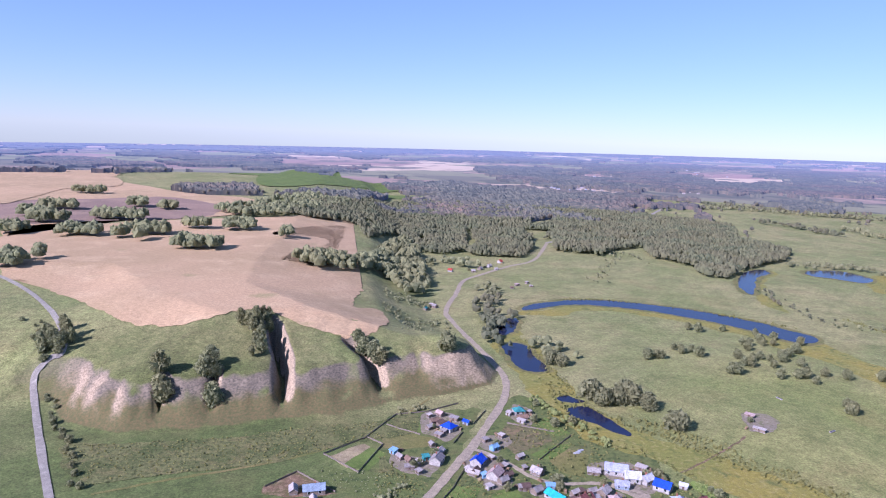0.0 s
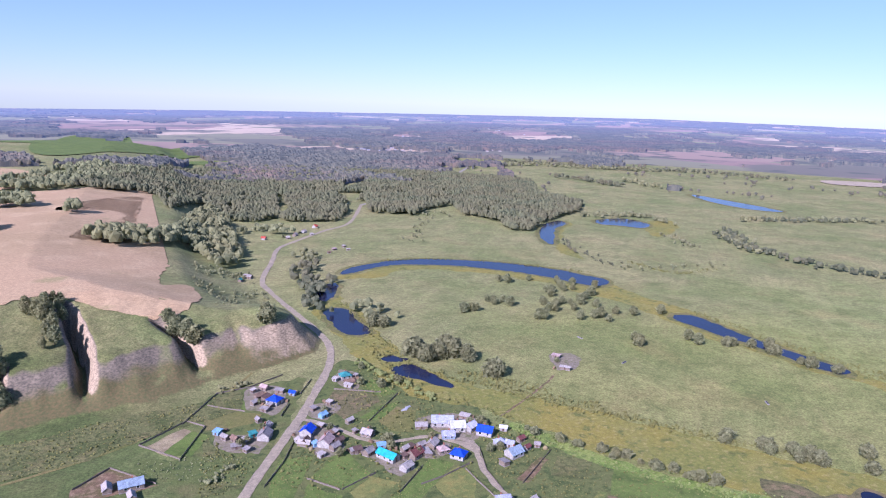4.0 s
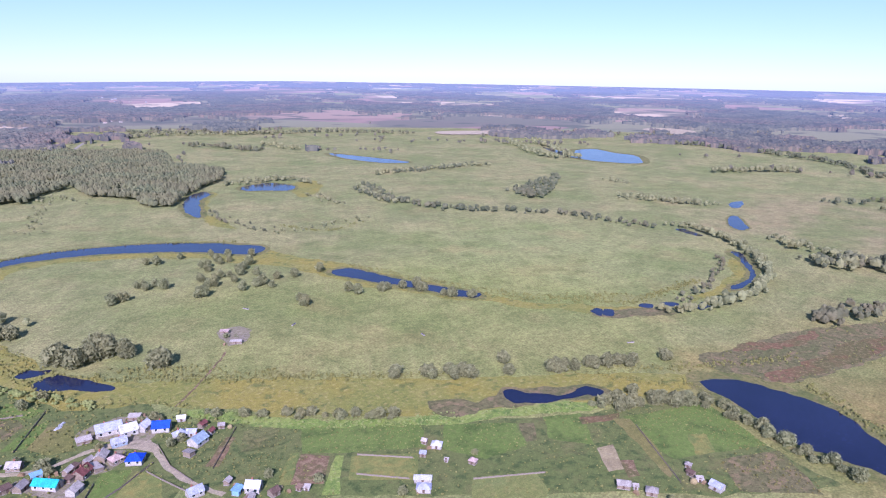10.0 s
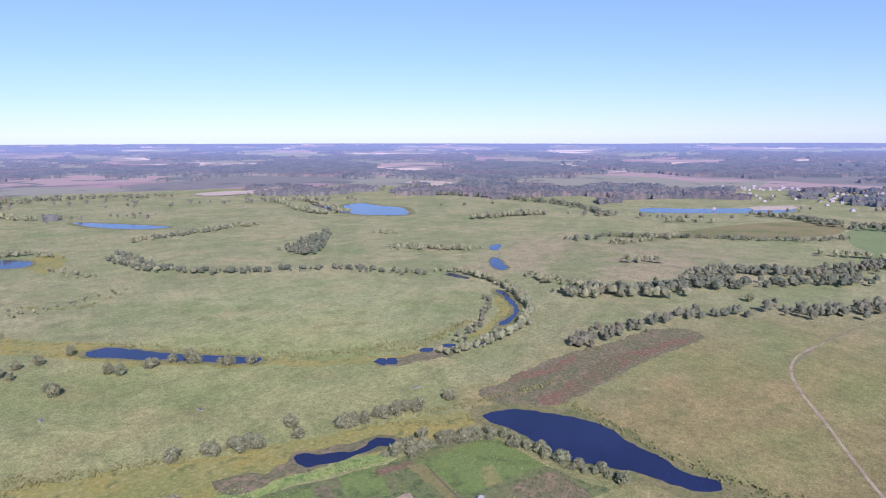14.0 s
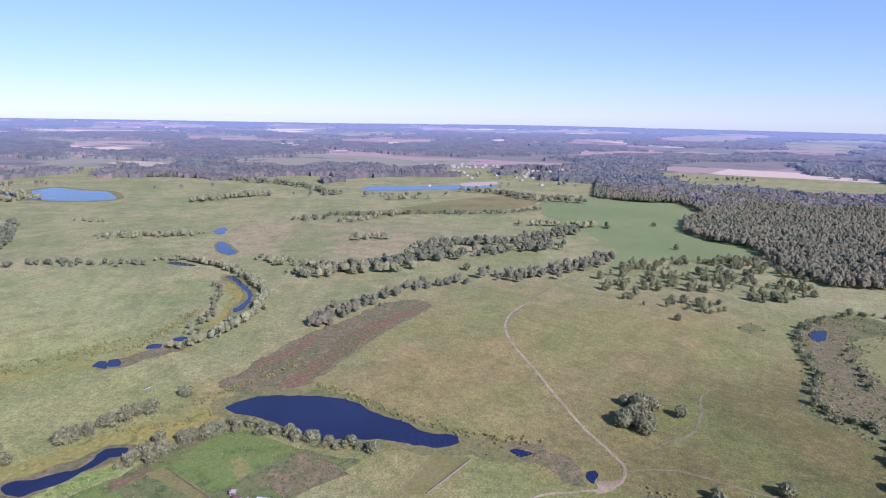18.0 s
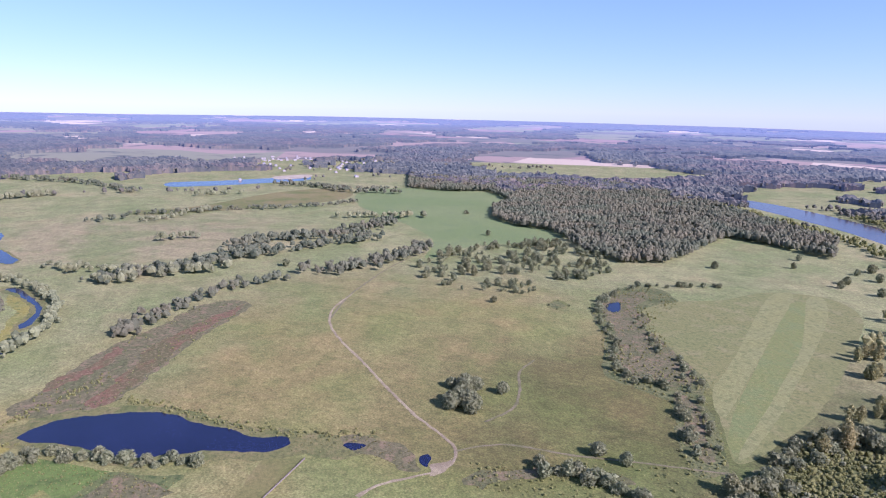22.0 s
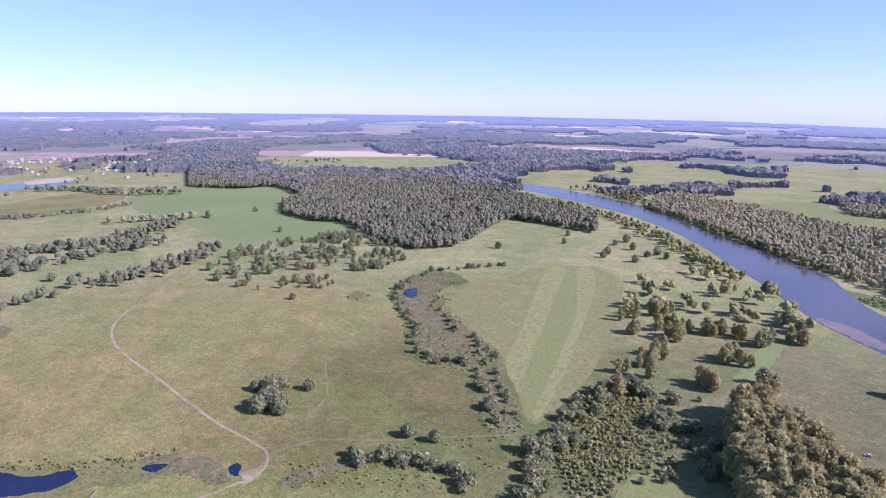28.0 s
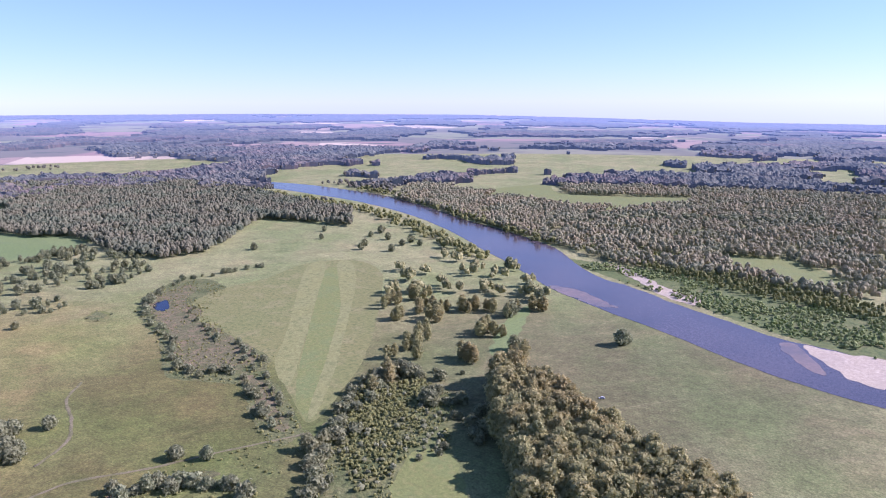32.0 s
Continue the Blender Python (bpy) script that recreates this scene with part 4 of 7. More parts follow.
HOUSES_G = [
    (137, 188, -74, 3, 2.6, 2.2, "shed", "plank", "brown"),
    (139, 186, -58, 3, 2.4, 2, "shed", "white", "pale"),
    (194, 168, -59, 6, 5, 2.6, "hip", "white", "whitemetal"),
    (193, 174, -74, 3, 2.6, 2.3, "gable", "plank", "pale"),
    (185, 168, -59, 3.4, 2.6, 2.2, "shed", "plank", "lilac"),
    (194, 149, -81, 4, 3.6, 2.4, "hip", "plank", "rose"),
    (171, 156, -52, 9.5, 3, 2.4, "shed", "white", "whitemetal"),
    (167, 152, -53, 7.5, 5.5, 2.7, "hip", "white", "lilac"),
    (188, 158, -66, 1.8, 1.6, 1.6, "shed", "white", "pale"),
    (218, 95, -63, 7, 4.5, 2.5, "gable", "plank", "grey"),
    (220, 91, -62, 2.6, 2, 2, "shed", "white", "pale"),
    (221, 85, -69, 6, 5, 2.5, "hip", "plank", "grey")]
HOUSES_H = [
    (248, 81, -82, 3.2, 2.6, 2.3, "hip", "plank", "grey"),
    (243, 78, -109, 4, 3, 2.3, "gable", "plank", "darkwood"),
    (241, 74, -57, 3.5, 2.4, 2, "shed", "white", "pale"),
    (240, 67, -101, 7, 5, 2.6, "gable", "white", "lilac"),
    (-25, 269, 10, 13, 7, 3, "gable", "plank", "bluegrey"),
    (50, 585, -45, 6, 5, 2.6, "gable", "plank", "grey"),
    (41, 574, 58, 5, 4, 2.4, "gable", "plank", "teal"),
    (47, 592, -32, 4, 3, 2.2, "shed", "plank", "pale"),
    (147, 809, 45, 8, 7, 3, "gable", "white", "red"),
    (129, 781, 45, 8, 6, 2.8, "gable", "white", "pale"),
    (116, 763, 44, 7, 6, 2.8, "gable", "plank", "grey"),
    (106, 749, 6, 6, 5, 2.6, "gable", "plank", "pale")]
HOUSES_I = [
    (80, 749, -29, 7, 6, 2.8, "gable", "white", "red"),
    (135, 765, 6, 5, 4, 2.4, "shed", "white", "pale"),
    (143, 682, 26, 7, 4, 2.2, "shed", "plank", "rose"),
    (156, 694, 49, 6, 4, 2.2, "shed", "plank", "pale"),
    (135, 668, 5, 5, 3, 2, "shed", "plank", "brown"),
    (157, 678, 5, 5, 3, 2, "shed", "plank", "pale")]
HOUSES = HOUSES_A + HOUSES_B + HOUSES_C + HOUSES_D + HOUSES_E + HOUSES_F + HOUSES_G + HOUSES_H + HOUSES_I
FENCE_A = [(11, 350), (28, 354), (47, 366)]
FENCE_B = [(6, 337), (12, 332), (23, 325)]
FENCE_C = [(52, 338), (61, 356)]
FENCE_D = [(39, 315), (45, 328)]
FENCE_E = [(-24, 304), (-4, 322), (4, 314), (-7, 286), (-24, 304)]
FENCE_F = [(53, 243), (69, 251)]
FENCE_G = [(84, 237), (95, 240), (111, 247)]
FENCE_H = [(41, 288), (34, 271), (24, 254)]
FENCE_I = [(41, 255), (52, 243)]
FENCE_J = [(101, 288), (107, 281)]
FENCE_K = [(119, 258), (114, 239), (114, 223)]
FENCE_L = [(106, 243), (107, 233), (109, 219)]
FENCE_M = [(-46, 274), (-34, 287), (-16, 269)]
FENCE_N = [(168, 189), (181, 170)]
FENCE_O = [(158, 179), (169, 161)]
FENCE_P = [(185, 142), (207, 123)]
FENCE_Q = [(149, 246), (124, 225)]
FENCE_R = [(266, 111), (235, 79)]
FENCE_S = [(70, 339), (93, 328)]
FENCE_T = [(89, 250), (74, 234)]
FENCE_U = [(274, -19), (246, 2)]
FENCE_V = [(101, 324), (78, 297)]
FENCE_W = [(11, 350), (-6, 319)]
FENCES = [FENCE_A, FENCE_B, FENCE_C, FENCE_D, FENCE_E, FENCE_F, FENCE_G, FENCE_H, FENCE_I, FENCE_J, FENCE_K, FENCE_L, FENCE_M, FENCE_N, FENCE_O, FENCE_P, FENCE_Q, FENCE_R, FENCE_S, FENCE_T, FENCE_U, FENCE_V, FENCE_W]
CORRAL = [(-46, 273), (-34, 286), (-17, 269), (-18, 266), (-42, 266)]
FAR_BELT_1 = [(770, 1318), (807, 1276), (811, 1207), (828, 1147)]
FAR_BELT_2 = [(769, 1598), (874, 1590), (959, 1522), (1021, 1491), (1131, 1426)]
FAR_BELT_3 = [(747, 757), (817, 753), (879, 733), (974, 696)]
FAR_BELT_4 = [(648, 678), (608, 620), (595, 561)]
FAR_BELT_5 = [(1157, 370), (1216, 323), (1275, 262)]
FAR_BELT_6 = [(835, 374), (842, 320), (849, 269)]
FAR_BELT_7 = [(969, 170), (988, 124)]
FAR_BELT_8 = [(818, 78), (831, 29)]
FAR_BELT_9 = [(1442, 905), (1302, 759), (1188, 647)]
FAR_BELT_10 = [(1593, 679), (1605, 522), (1464, 262), (1284, 144)]
FAR_BELT_11 = [(951, 99), (1008, 50), (1061, 8)]
FAR_BELT_12 = [(1222, 36), (1239, -24)]
FAR_BELT_13 = [(721, 5), (733, -35)]
FAR_BELT_14 = [(620, 108), (639, 74), (645, 38), (655, 4)]
FAR_BELT_15 = [(673, 145), (668, 107), (648, 70)]
FAR_BELT_16 = [(470, 80), (509, 60), (540, 36), (575, 16), (592, -14)]
FAR_BELT_17 = [(949, 453), (944, 427)]
FAR_BELT_18 = [(906, 1248), (897, 1180), (893, 1120)]
FAR_BELT_19 = [(837, 1712), (1034, 1502), (1235, 1398), (1358, 1220)]
FAR_BELT_20 = [(651, 686), (605, 597), (603, 557)]
FAR_BELT_21 = [(1355, 907), (1152, 685), (1216, 637)]
FAR_BELT_22 = [(785, 744), (876, 725), (973, 711)]
FAR_BELT_23 = [(536, 827), (621, 810), (621, 745)]
FAR_BELT_24 = [(396, 541), (442, 536), (512, 528)]
FAR_BELT_25 = [(412, 677), (395, 614), (398, 554)]
FAR_BELT_26 = [(560, 682), (549, 625), (550, 606)]
FAR_BELT_27 = [(59, 783), (88, 805), (113, 762)]
FAR_BELT_28 = [(99, 609), (92, 558), (96, 524)]
FAR_BELT_29 = [(108, 668), (107, 620)]
FAR_BELT_30 = [(118, 480), (126, 452), (128, 436)]
FAR_BELT_31 = [(112, 560), (90, 516), (88, 476)]
FAR_BELT_32 = [(232, 707), (332, 898), (340, 836)]
FAR_BELT_33 = [(943, -159), (926, -224), (917, -281)]
FAR_BELT_34 = [(1350, -114), (1332, -172), (1235, -225), (1195, -316)]
FAR_BELT_35 = [(309, -850), (267, -839), (171, -883), (47, -934)]
FAR_BELTS = [(FAR_BELT_1, 6, 12), (FAR_BELT_2, 6, 12), (FAR_BELT_3, 4, 8), (FAR_BELT_4, 4, 8), (FAR_BELT_5, 6, 12), (FAR_BELT_6, 4, 8), (FAR_BELT_7, 5, 9), (FAR_BELT_8, 6, 11), (FAR_BELT_9, 6, 11), (FAR_BELT_10, 6, 12), (FAR_BELT_11, 5, 9), (FAR_BELT_12, 6, 11), (FAR_BELT_13, 6, 10), (FAR_BELT_14, 6, 12), (FAR_BELT_15, 5, 10), (FAR_BELT_16, 4, 8), (FAR_BELT_17, 4, 8), (FAR_BELT_18, 6, 12), (FAR_BELT_19, 6, 12), (FAR_BELT_20, 4, 9), (FAR_BELT_21, 6, 12), (FAR_BELT_22, 4, 8), (FAR_BELT_23, 5, 9), (FAR_BELT_24, 2, 5), (FAR_BELT_25, 2, 5), (FAR_BELT_26, 3, 6), (FAR_BELT_27, 6, 11), (FAR_BELT_28, 6, 11), (FAR_BELT_29, 5, 10), (FAR_BELT_30, 5, 9), (FAR_BELT_31, 5, 9), (FAR_BELT_32, 2, 4), (FAR_BELT_33, 6, 11), (FAR_BELT_34, 6, 12), (FAR_BELT_35, 8, 14)]
COPSE = [(763, 518), (845, 527), (945, 542), (903, 514), (758, 450), (729, 452)]
TOWN_A = [(1897, 125), (1959, -45), (2046, -182), (1993, -346), (1807, -470)]
TOWN_B = [(662, 2300), (780, 2450), (900, 2520), (1060, 2560), (1180, 2560)]
TOWN_C = [(999, 3074), (1331, 3453), (1560, 3229)]
TOWN_D = [(1813, -153), (1808, -245), (1808, -464)]
PINK_FIELD = [(3183, -944), (3167, -1223), (2971, -1174), (2912, -889)]
WEED_CLIFF = [(-146, 313), (-111, 316), (-73, 322), (-41, 332), (-7, 339), (23, 350), (16, 325), (-17, 313), (-47, 296), (-89, 286), (-122, 281)]
WEED_SOUTH = [(251, -88), (243, -117), (228, -151), (213, -186), (196, -182), (185, -149), (204, -116), (232, -85)]
WEED_VILLAGE = [(-23, 290), (-11, 286), (5, 285), (17, 279), (24, 267), (17, 257), (-22, 277)]
RIVER_BELT_S = [(928, -807), (729, -765), (617, -739), (491, -675), (391, -610), (313, -548)]
RIVER_BELT_N = [(771, -928), (669, -892), (563, -836), (461, -764), (365, -710), (278, -654)]
POPLAR_SPOTS = [(273, -359), (298, -383), (285, -407), (260, -381), (248, -375), (279, -439), (245, -405), (229, -407), (202, -352), (255, -459), (221, -461), (199, -432), (168, -333), (210, -412), (227, -298), (230, -312), (234, -334), (212, -261), (301, -420), (186, -318), (205, -367), (312, -406), (330, -449), (359, -473), (331, -480), (295, -420), (270, -393), (292, -451), (348, -538), (329, -534), (369, -584), (294, -494), (243, -404), (254, -455), (293, -511), (270, -499), (241, -453), (272, -530), (232, -487), (208, -456)]
STRIP_TREES = [(453, -585), (422, -586), (404, -577), (455, -546), (485, -614), (481, -589), (446, -528), (413, -538), (521, -549)]
BIG_WILLOWS = [(180, -255), (216, -275), (215, -258), (208, -277), (302, -107), (305, -101), (301, -107), (307, -106), (325, -117)]
THICKET = [(164, -153), (172, -168), (189, -177), (196, -204), (208, -228), (215, -255)]
THICKET_E = [(143, -206), (143, -237), (167, -263), (208, -290)]
LAWN = [(151, -190), (153, -211), (138, -213), (128, -203), (112, -180), (138, -168)]
MUD = [(224, 198), (235, 189), (240, 180), (260, 176), (272, 164), (292, 146), (290, 136), (275, 140), (263, 152), (252, 158), (238, 171), (225, 175), (218, 186)]
MUD_STRETCH = [(399, 193), (409, 187), (423, 176), (433, 156), (425, 152), (401, 174), (390, 184), (386, 196)]
CREEK_MARGIN = [(448, -268), (494, -316), (491, -358), (446, -350), (402, -291), (337, -267), (299, -264), (281, -239), (252, -223), (213, -196), (212, -178), (235, -187), (278, -214), (303, -208), (328, -205), (386, -241)]
YARD_WEEDS = [(23, 258), (60, 309), (93, 371), (106, 330), (121, 303), (148, 263), (138, 241), (112, 223), (80, 226)]
SCRUB_A = [(106, 406), (108, 355), (114, 318), (138, 299), (143, 283)]
SCRUB_B = [(111, 497), (112, 439), (116, 401), (118, 364), (135, 337), (154, 317), (170, 296), (192, 274)]
SCRUB_C = [(148, 341), (172, 313), (195, 279), (218, 246), (239, 224)]
SCRUB_D = [(311, 152), (334, 128), (355, 109), (375, 92), (400, 75)]
SCRUB_E = [(377, 280), (389, 244), (412, 213), (431, 184), (469, 179), (515, 170)]
SCRUB_F = [(365, 64), (350, 44), (333, 26), (314, 6), (302, -13), (296, -32), (288, -55)]
SCRUB_G = [(298, 160), (308, 141), (317, 119), (327, 103)]
PIT = [(469, -240), (477, -254), (464, -256), (453, -249), (453, -240), (460, -237)]
PIT_FLOOR = [(468, -242), (472, -251), (464, -254), (457, -249), (457, -243), (461, -240)]
TROUGHS = [(247, 328), (287, 256), (245, 375), (358, 155)]
BOG_WIDE = [(366, 118), (385, 106), (412, 98), (455, 78), (492, 52), (530, 30), (545, 6), (530, -12), (497, 2), (457, 26), (410, 45), (378, 60), (357, 76), (352, 100)]
RUST_REEDS = [(290, -38), (289, -47), (276, -57), (269, -64), (257, -68), (252, -61), (263, -50), (276, -38)]
RUST_REEDS_E = [(241, -79), (243, -94), (235, -123), (220, -151), (213, -145), (229, -119), (235, -94), (228, -87), (235, -79)]
FORD = [(253, -68), (256, -75), (258, -84), (248, -79), (243, -72), (245, -67)]
BROWN_PLOT = [(280, -3), (275, -19), (246, 2), (247, 15)]
CLEARING = [(571, -1037), (517, -1147), (421, -1048), (239, -1109), (226, -1031), (279, -954), (371, -924), (523, -979)]
CLEARING_E = [(121, -695), (55, -706), (-8, -618), (28, -603), (96, -643)]
FOREST_GLADE = [(277, 1234), (336, 1298), (307, 1194), (259, 1141)]
FOREST_CLEAR = [(237, 1116), (268, 1103), (265, 1047), (237, 992), (231, 1058)]
CLEARING_W = [(447, -1088), (541, -1000), (640, -1005), (669, -1097), (619, -1150), (494, -1160)]
RIDE = [(115, 885), (126, 887), (147, 1083), (139, 1082)]
LIME_CORE = [(273, 92), (280, 85), (267, 76), (259, 81)]
YARD_A = [(24, 248), (33, 274), (46, 273), (42, 261), (36, 250), (33, 242), (24, 246)]
YARD_B = [(43, 256), (54, 271), (61, 273), (67, 251), (56, 242)]
YARD_C = [(35, 238), (41, 252), (47, 244), (53, 239), (48, 232)]
YARD_D = [(56, 240), (67, 249), (75, 242), (63, 231), (57, 235)]
YARD_E = [(65, 229), (83, 243), (96, 257), (103, 249), (91, 237), (75, 223)]
YARD_F = [(90, 236), (104, 247), (109, 238), (100, 218), (90, 226)]
YARD_G = [(61, 322), (71, 341), (89, 328), (90, 317), (77, 310), (68, 304)]
YARD_H = [(75, 302), (87, 312), (99, 315), (87, 294)]
YARD_I = [(83, 296), (96, 308), (105, 302), (95, 280), (86, 285)]
YARD_J = [(82, 333), (93, 347), (101, 326), (93, 323)]
YARD_K = [(11, 336), (21, 347), (26, 339), (25, 328), (15, 332)]
YARD_L = [(4, 325), (12, 333), (30, 320), (25, 311), (15, 310), (5, 311)]
YARD_M = [(30, 319), (40, 316), (37, 306), (31, 303)]
YARD_N = [(3, 307), (12, 284), (24, 275), (17, 256), (0, 254)]
HOME_YARD_A = [(27, 352), (35, 354), (44, 345), (43, 327), (36, 319), (25, 330)]
HOME_YARD_B = [(7, 308), (18, 301), (30, 306), (31, 293), (23, 282), (12, 289)]
HOME_YARD_C = [(43, 298), (50, 303), (62, 291), (62, 278), (56, 274), (48, 272), (47, 279), (41, 287)]
HOME_YARD_D = [(64, 272), (74, 275), (85, 262), (86, 252), (78, 246), (70, 263)]
HOME_YARD_E = [(85, 266), (93, 270), (107, 267), (104, 256), (91, 257)]
HOME_YARD_F = [(51, 314), (61, 324), (68, 323), (65, 315), (59, 305), (52, 310)]
HOME_YARD_G = [(72, 344), (79, 364), (87, 353), (81, 338)]
HOME_YARD_H = [(103, 294), (118, 294), (130, 283), (122, 266), (111, 266), (108, 275), (101, 287)]
VILLAGE_LAND_W = [(-10, 258), (-3, 312), (4, 342), (21, 354), (47, 358), (58, 357), (46, 319), (31, 284), (16, 247)]
VILLAGE_LAND_E = [(19, 246), (46, 303), (60, 335), (82, 379), (97, 357), (114, 321), (134, 293), (98, 213)]
YARD_BUSHES = [(14, 350), (18, 356), (26, 359)]
MARSH_BUSHES = [(93, 375), (99, 353), (105, 337), (110, 330), (118, 309)]
VILLAGE_BUSHES = [(3, 262), (7, 268), (13, 274)]
PLANKS = [(98, 304), (99, 305), (101, 307)]
CAR_SPOT = (103, -305)
VALE_BUSHES = [(18, 440), (58, 452), (56, 520), (48, 600), (40, 660), (8, 640), (2, 560), (8, 500)]
MOWN_CORE = [(223, -208), (258, -240), (375, -386), (418, -442), (402, -447), (331, -365), (257, -264), (225, -217)]
GREEN_STRIP = [(185, -336), (204, -387), (210, -429), (202, -431), (177, -347)]
GLADES = [FOREST_GLADE, FOREST_CLEAR, RIDE]
THICKET_FLOOR = [(226, -255), (215, -290), (182, -268), (162, -242), (146, -222), (146, -205), (158, -212), (153, -188), (153, -168), (178, -185), (206, -226)]
YOUNG_BELT = [(428, -745), (376, -735), (292, -680), (224, -650), (150, -655), (66, -612), (-23, -565), (-23, -530), (60, -548), (130, -578), (180, -606), (250, -648), (340, -705)]
LIME_STRIP = [(147, 276), (161, 248), (180, 220), (204, 196), (226, 178), (251, 158), (274, 137), (271, 132), (246, 152), (219, 172), (198, 191), (175, 215), (156, 242), (143, 270)]
GREEN_PLOT = [(271, 119), (310, 95), (288, 61), (251, 87), (253, 97)]
TRACK_FAR = [(476, -65), (528, -87), (575, -115), (630, -152), (692, -205)]
STRIP_WEEDY = [(150, 241), (163, 233), (150, 219), (138, 227)]
STRIP_LIME = [(141, 179), (163, 196), (165, 194), (145, 174)]
STRIP_PALE = [(184, 142), (190, 140), (205, 125), (199, 117), (193, 114), (175, 136)]
STRIP_TAN = [(234, 152), (239, 148), (227, 139), (222, 142)]
STRIP_DUG = [(257, 135), (273, 122), (268, 119), (252, 131)]
STRIP_RED = [(271, 116), (256, 98), (240, 84), (236, 84), (249, 101), (266, 122)]
STRIP_LUSH = [(246, 148), (261, 136), (239, 118), (231, 136)]


# ---- helpers of this scene ----
def spline(points, closed=True, steps=6):
    out, n = [], len(points)
    for i in range(n if closed else n - 1):
        ids = [(i - 1) % n, i, (i + 1) % n, (i + 2) % n] if closed else [max(i - 1, 0), i, i + 1, min(i + 2, n - 1)]
        a, b, c, d = (Vector(points[k]) for k in ids)
        for k in range(steps):
            t = k / steps
            out.append(0.5 * (2 * b + (c - a) * t + (2 * a - 5 * b + 4 * c - d) * t * t + (3 * b - a - 3 * c + d) * t ** 3))
    if not closed:
        out.append(Vector(points[-1]))
    return out


def mesh_of(name, verts, faces, *mats, slots=None, soft=False):
    me = bpy.data.meshes.new(name)
    me.from_pydata(verts, [], faces)
    for m in mats:
        me.materials.append(m)
    if slots is not None:
        me.polygons.foreach_set("material_index", slots)
    if soft:
        me.polygons.foreach_set("use_smooth", [True] * len(me.polygons))
    me.update()
    return me


def drape(verts, lift):
    a = np.array([(v[0], v[1]) for v in verts])
    return ground_height(a[:, 0], a[:, 1]) + lift


def patch(name, outline, mat, lift=0.15, ragged=1.5, label="", category="", steps=12, cell=0.0, kind="structure", wide=0.0):
    """A piece of ground cover inside an outline, laid over the ground."""
    if steps:
        ring = spline(outline, True, steps)
    else:
        ring = [Vector(p).lerp(Vector(q), k / 12) for p, q in zip(outline, outline[1:] + outline[:1]) for k in range(12)]
    if max(Vector(p).length for p in outline) > 1850:
        cell, lift = cell or 45, max(lift, 0.8)
    elif not cell:
        lift = 0.03 + lift * 0.2
    ring = [p + Vector((noise.noise((p.x * 0.13, p.y * 0.13, 3)), noise.noise((p.x * 0.13, p.y * 0.13, 9)))) * ragged
            + Vector((noise.noise((p.x * 0.035, p.y * 0.035, 5)), noise.noise((p.x * 0.035, p.y * 0.035, 7)))) * wide for p in ring]
    bm = bmesh.new()
    bm.faces.new([bm.verts.new((p.x, p.y, 0)) for p in ring])
    bmesh.ops.triangulate(bm, faces=bm.faces)
    if cell:
        for _ in range(6):
            long = [e for e in bm.edges if e.calc_length() > cell]
            if not long:
                break
            bmesh.ops.subdivide_edges(bm, edges=long, cuts=1)
            bmesh.ops.triangulate(bm, faces=[f for f in bm.faces if len(f.verts) > 3])
    for v, z in zip(bm.verts, drape([v.co for v in bm.verts], lift)):
        v.co.z = z
    bmesh.ops.recalc_face_normals(bm, faces=bm.faces)
    if sum(f.normal.z for f in bm.faces) < 0:
        bmesh.ops.reverse_faces(bm, faces=bm.faces)
    me = bpy.data.meshes.new(name)
    bm.to_mesh(me)
    bm.free()
    me.materials.append(mat)
    return tagged(new(name, me), label, category, "", kind)


def ribbon(name, line, width, mat, lift=0.35, label="", category="road", ragged=0.7):
    """A road along a line, draped on the ground, with a slight crown."""
    pts = spline(line, False, 10)
    verts, faces = [], []
    for i, p in enumerate(pts):
        d = (pts[min(i + 1, len(pts) - 1)] - pts[max(i - 1, 0)]).normalized()
        side = Vector((-d.y, d.x))
        w = width * (0.5 + 0.08 * noise.noise((p.x * 0.05, p.y * 0.05, 1)))
        for k, up in ((-1, 0), (-0.5, 0.03), (0, 0.04), (0.5, 0.03), (1, 0)):
            e = p + side * (k * w + ragged * noise.noise((p.x * 0.2, p.y * 0.2, k)))
            verts.append((e.x, e.y, up))
        if i:
            b = 5 * i
            faces += [(b - 5 + k, b + k, b + k + 1, b - 4 + k) for k in range(4)]
    z = drape(verts, lift)
    verts = [(v[0], v[1], v[2] + h) for v, h in zip(verts, z)]
    me = mesh_of(name, verts, [f[::-1] for f in faces], mat, soft=True)
    return tagged(new(name, me), label, category, "", "structure")


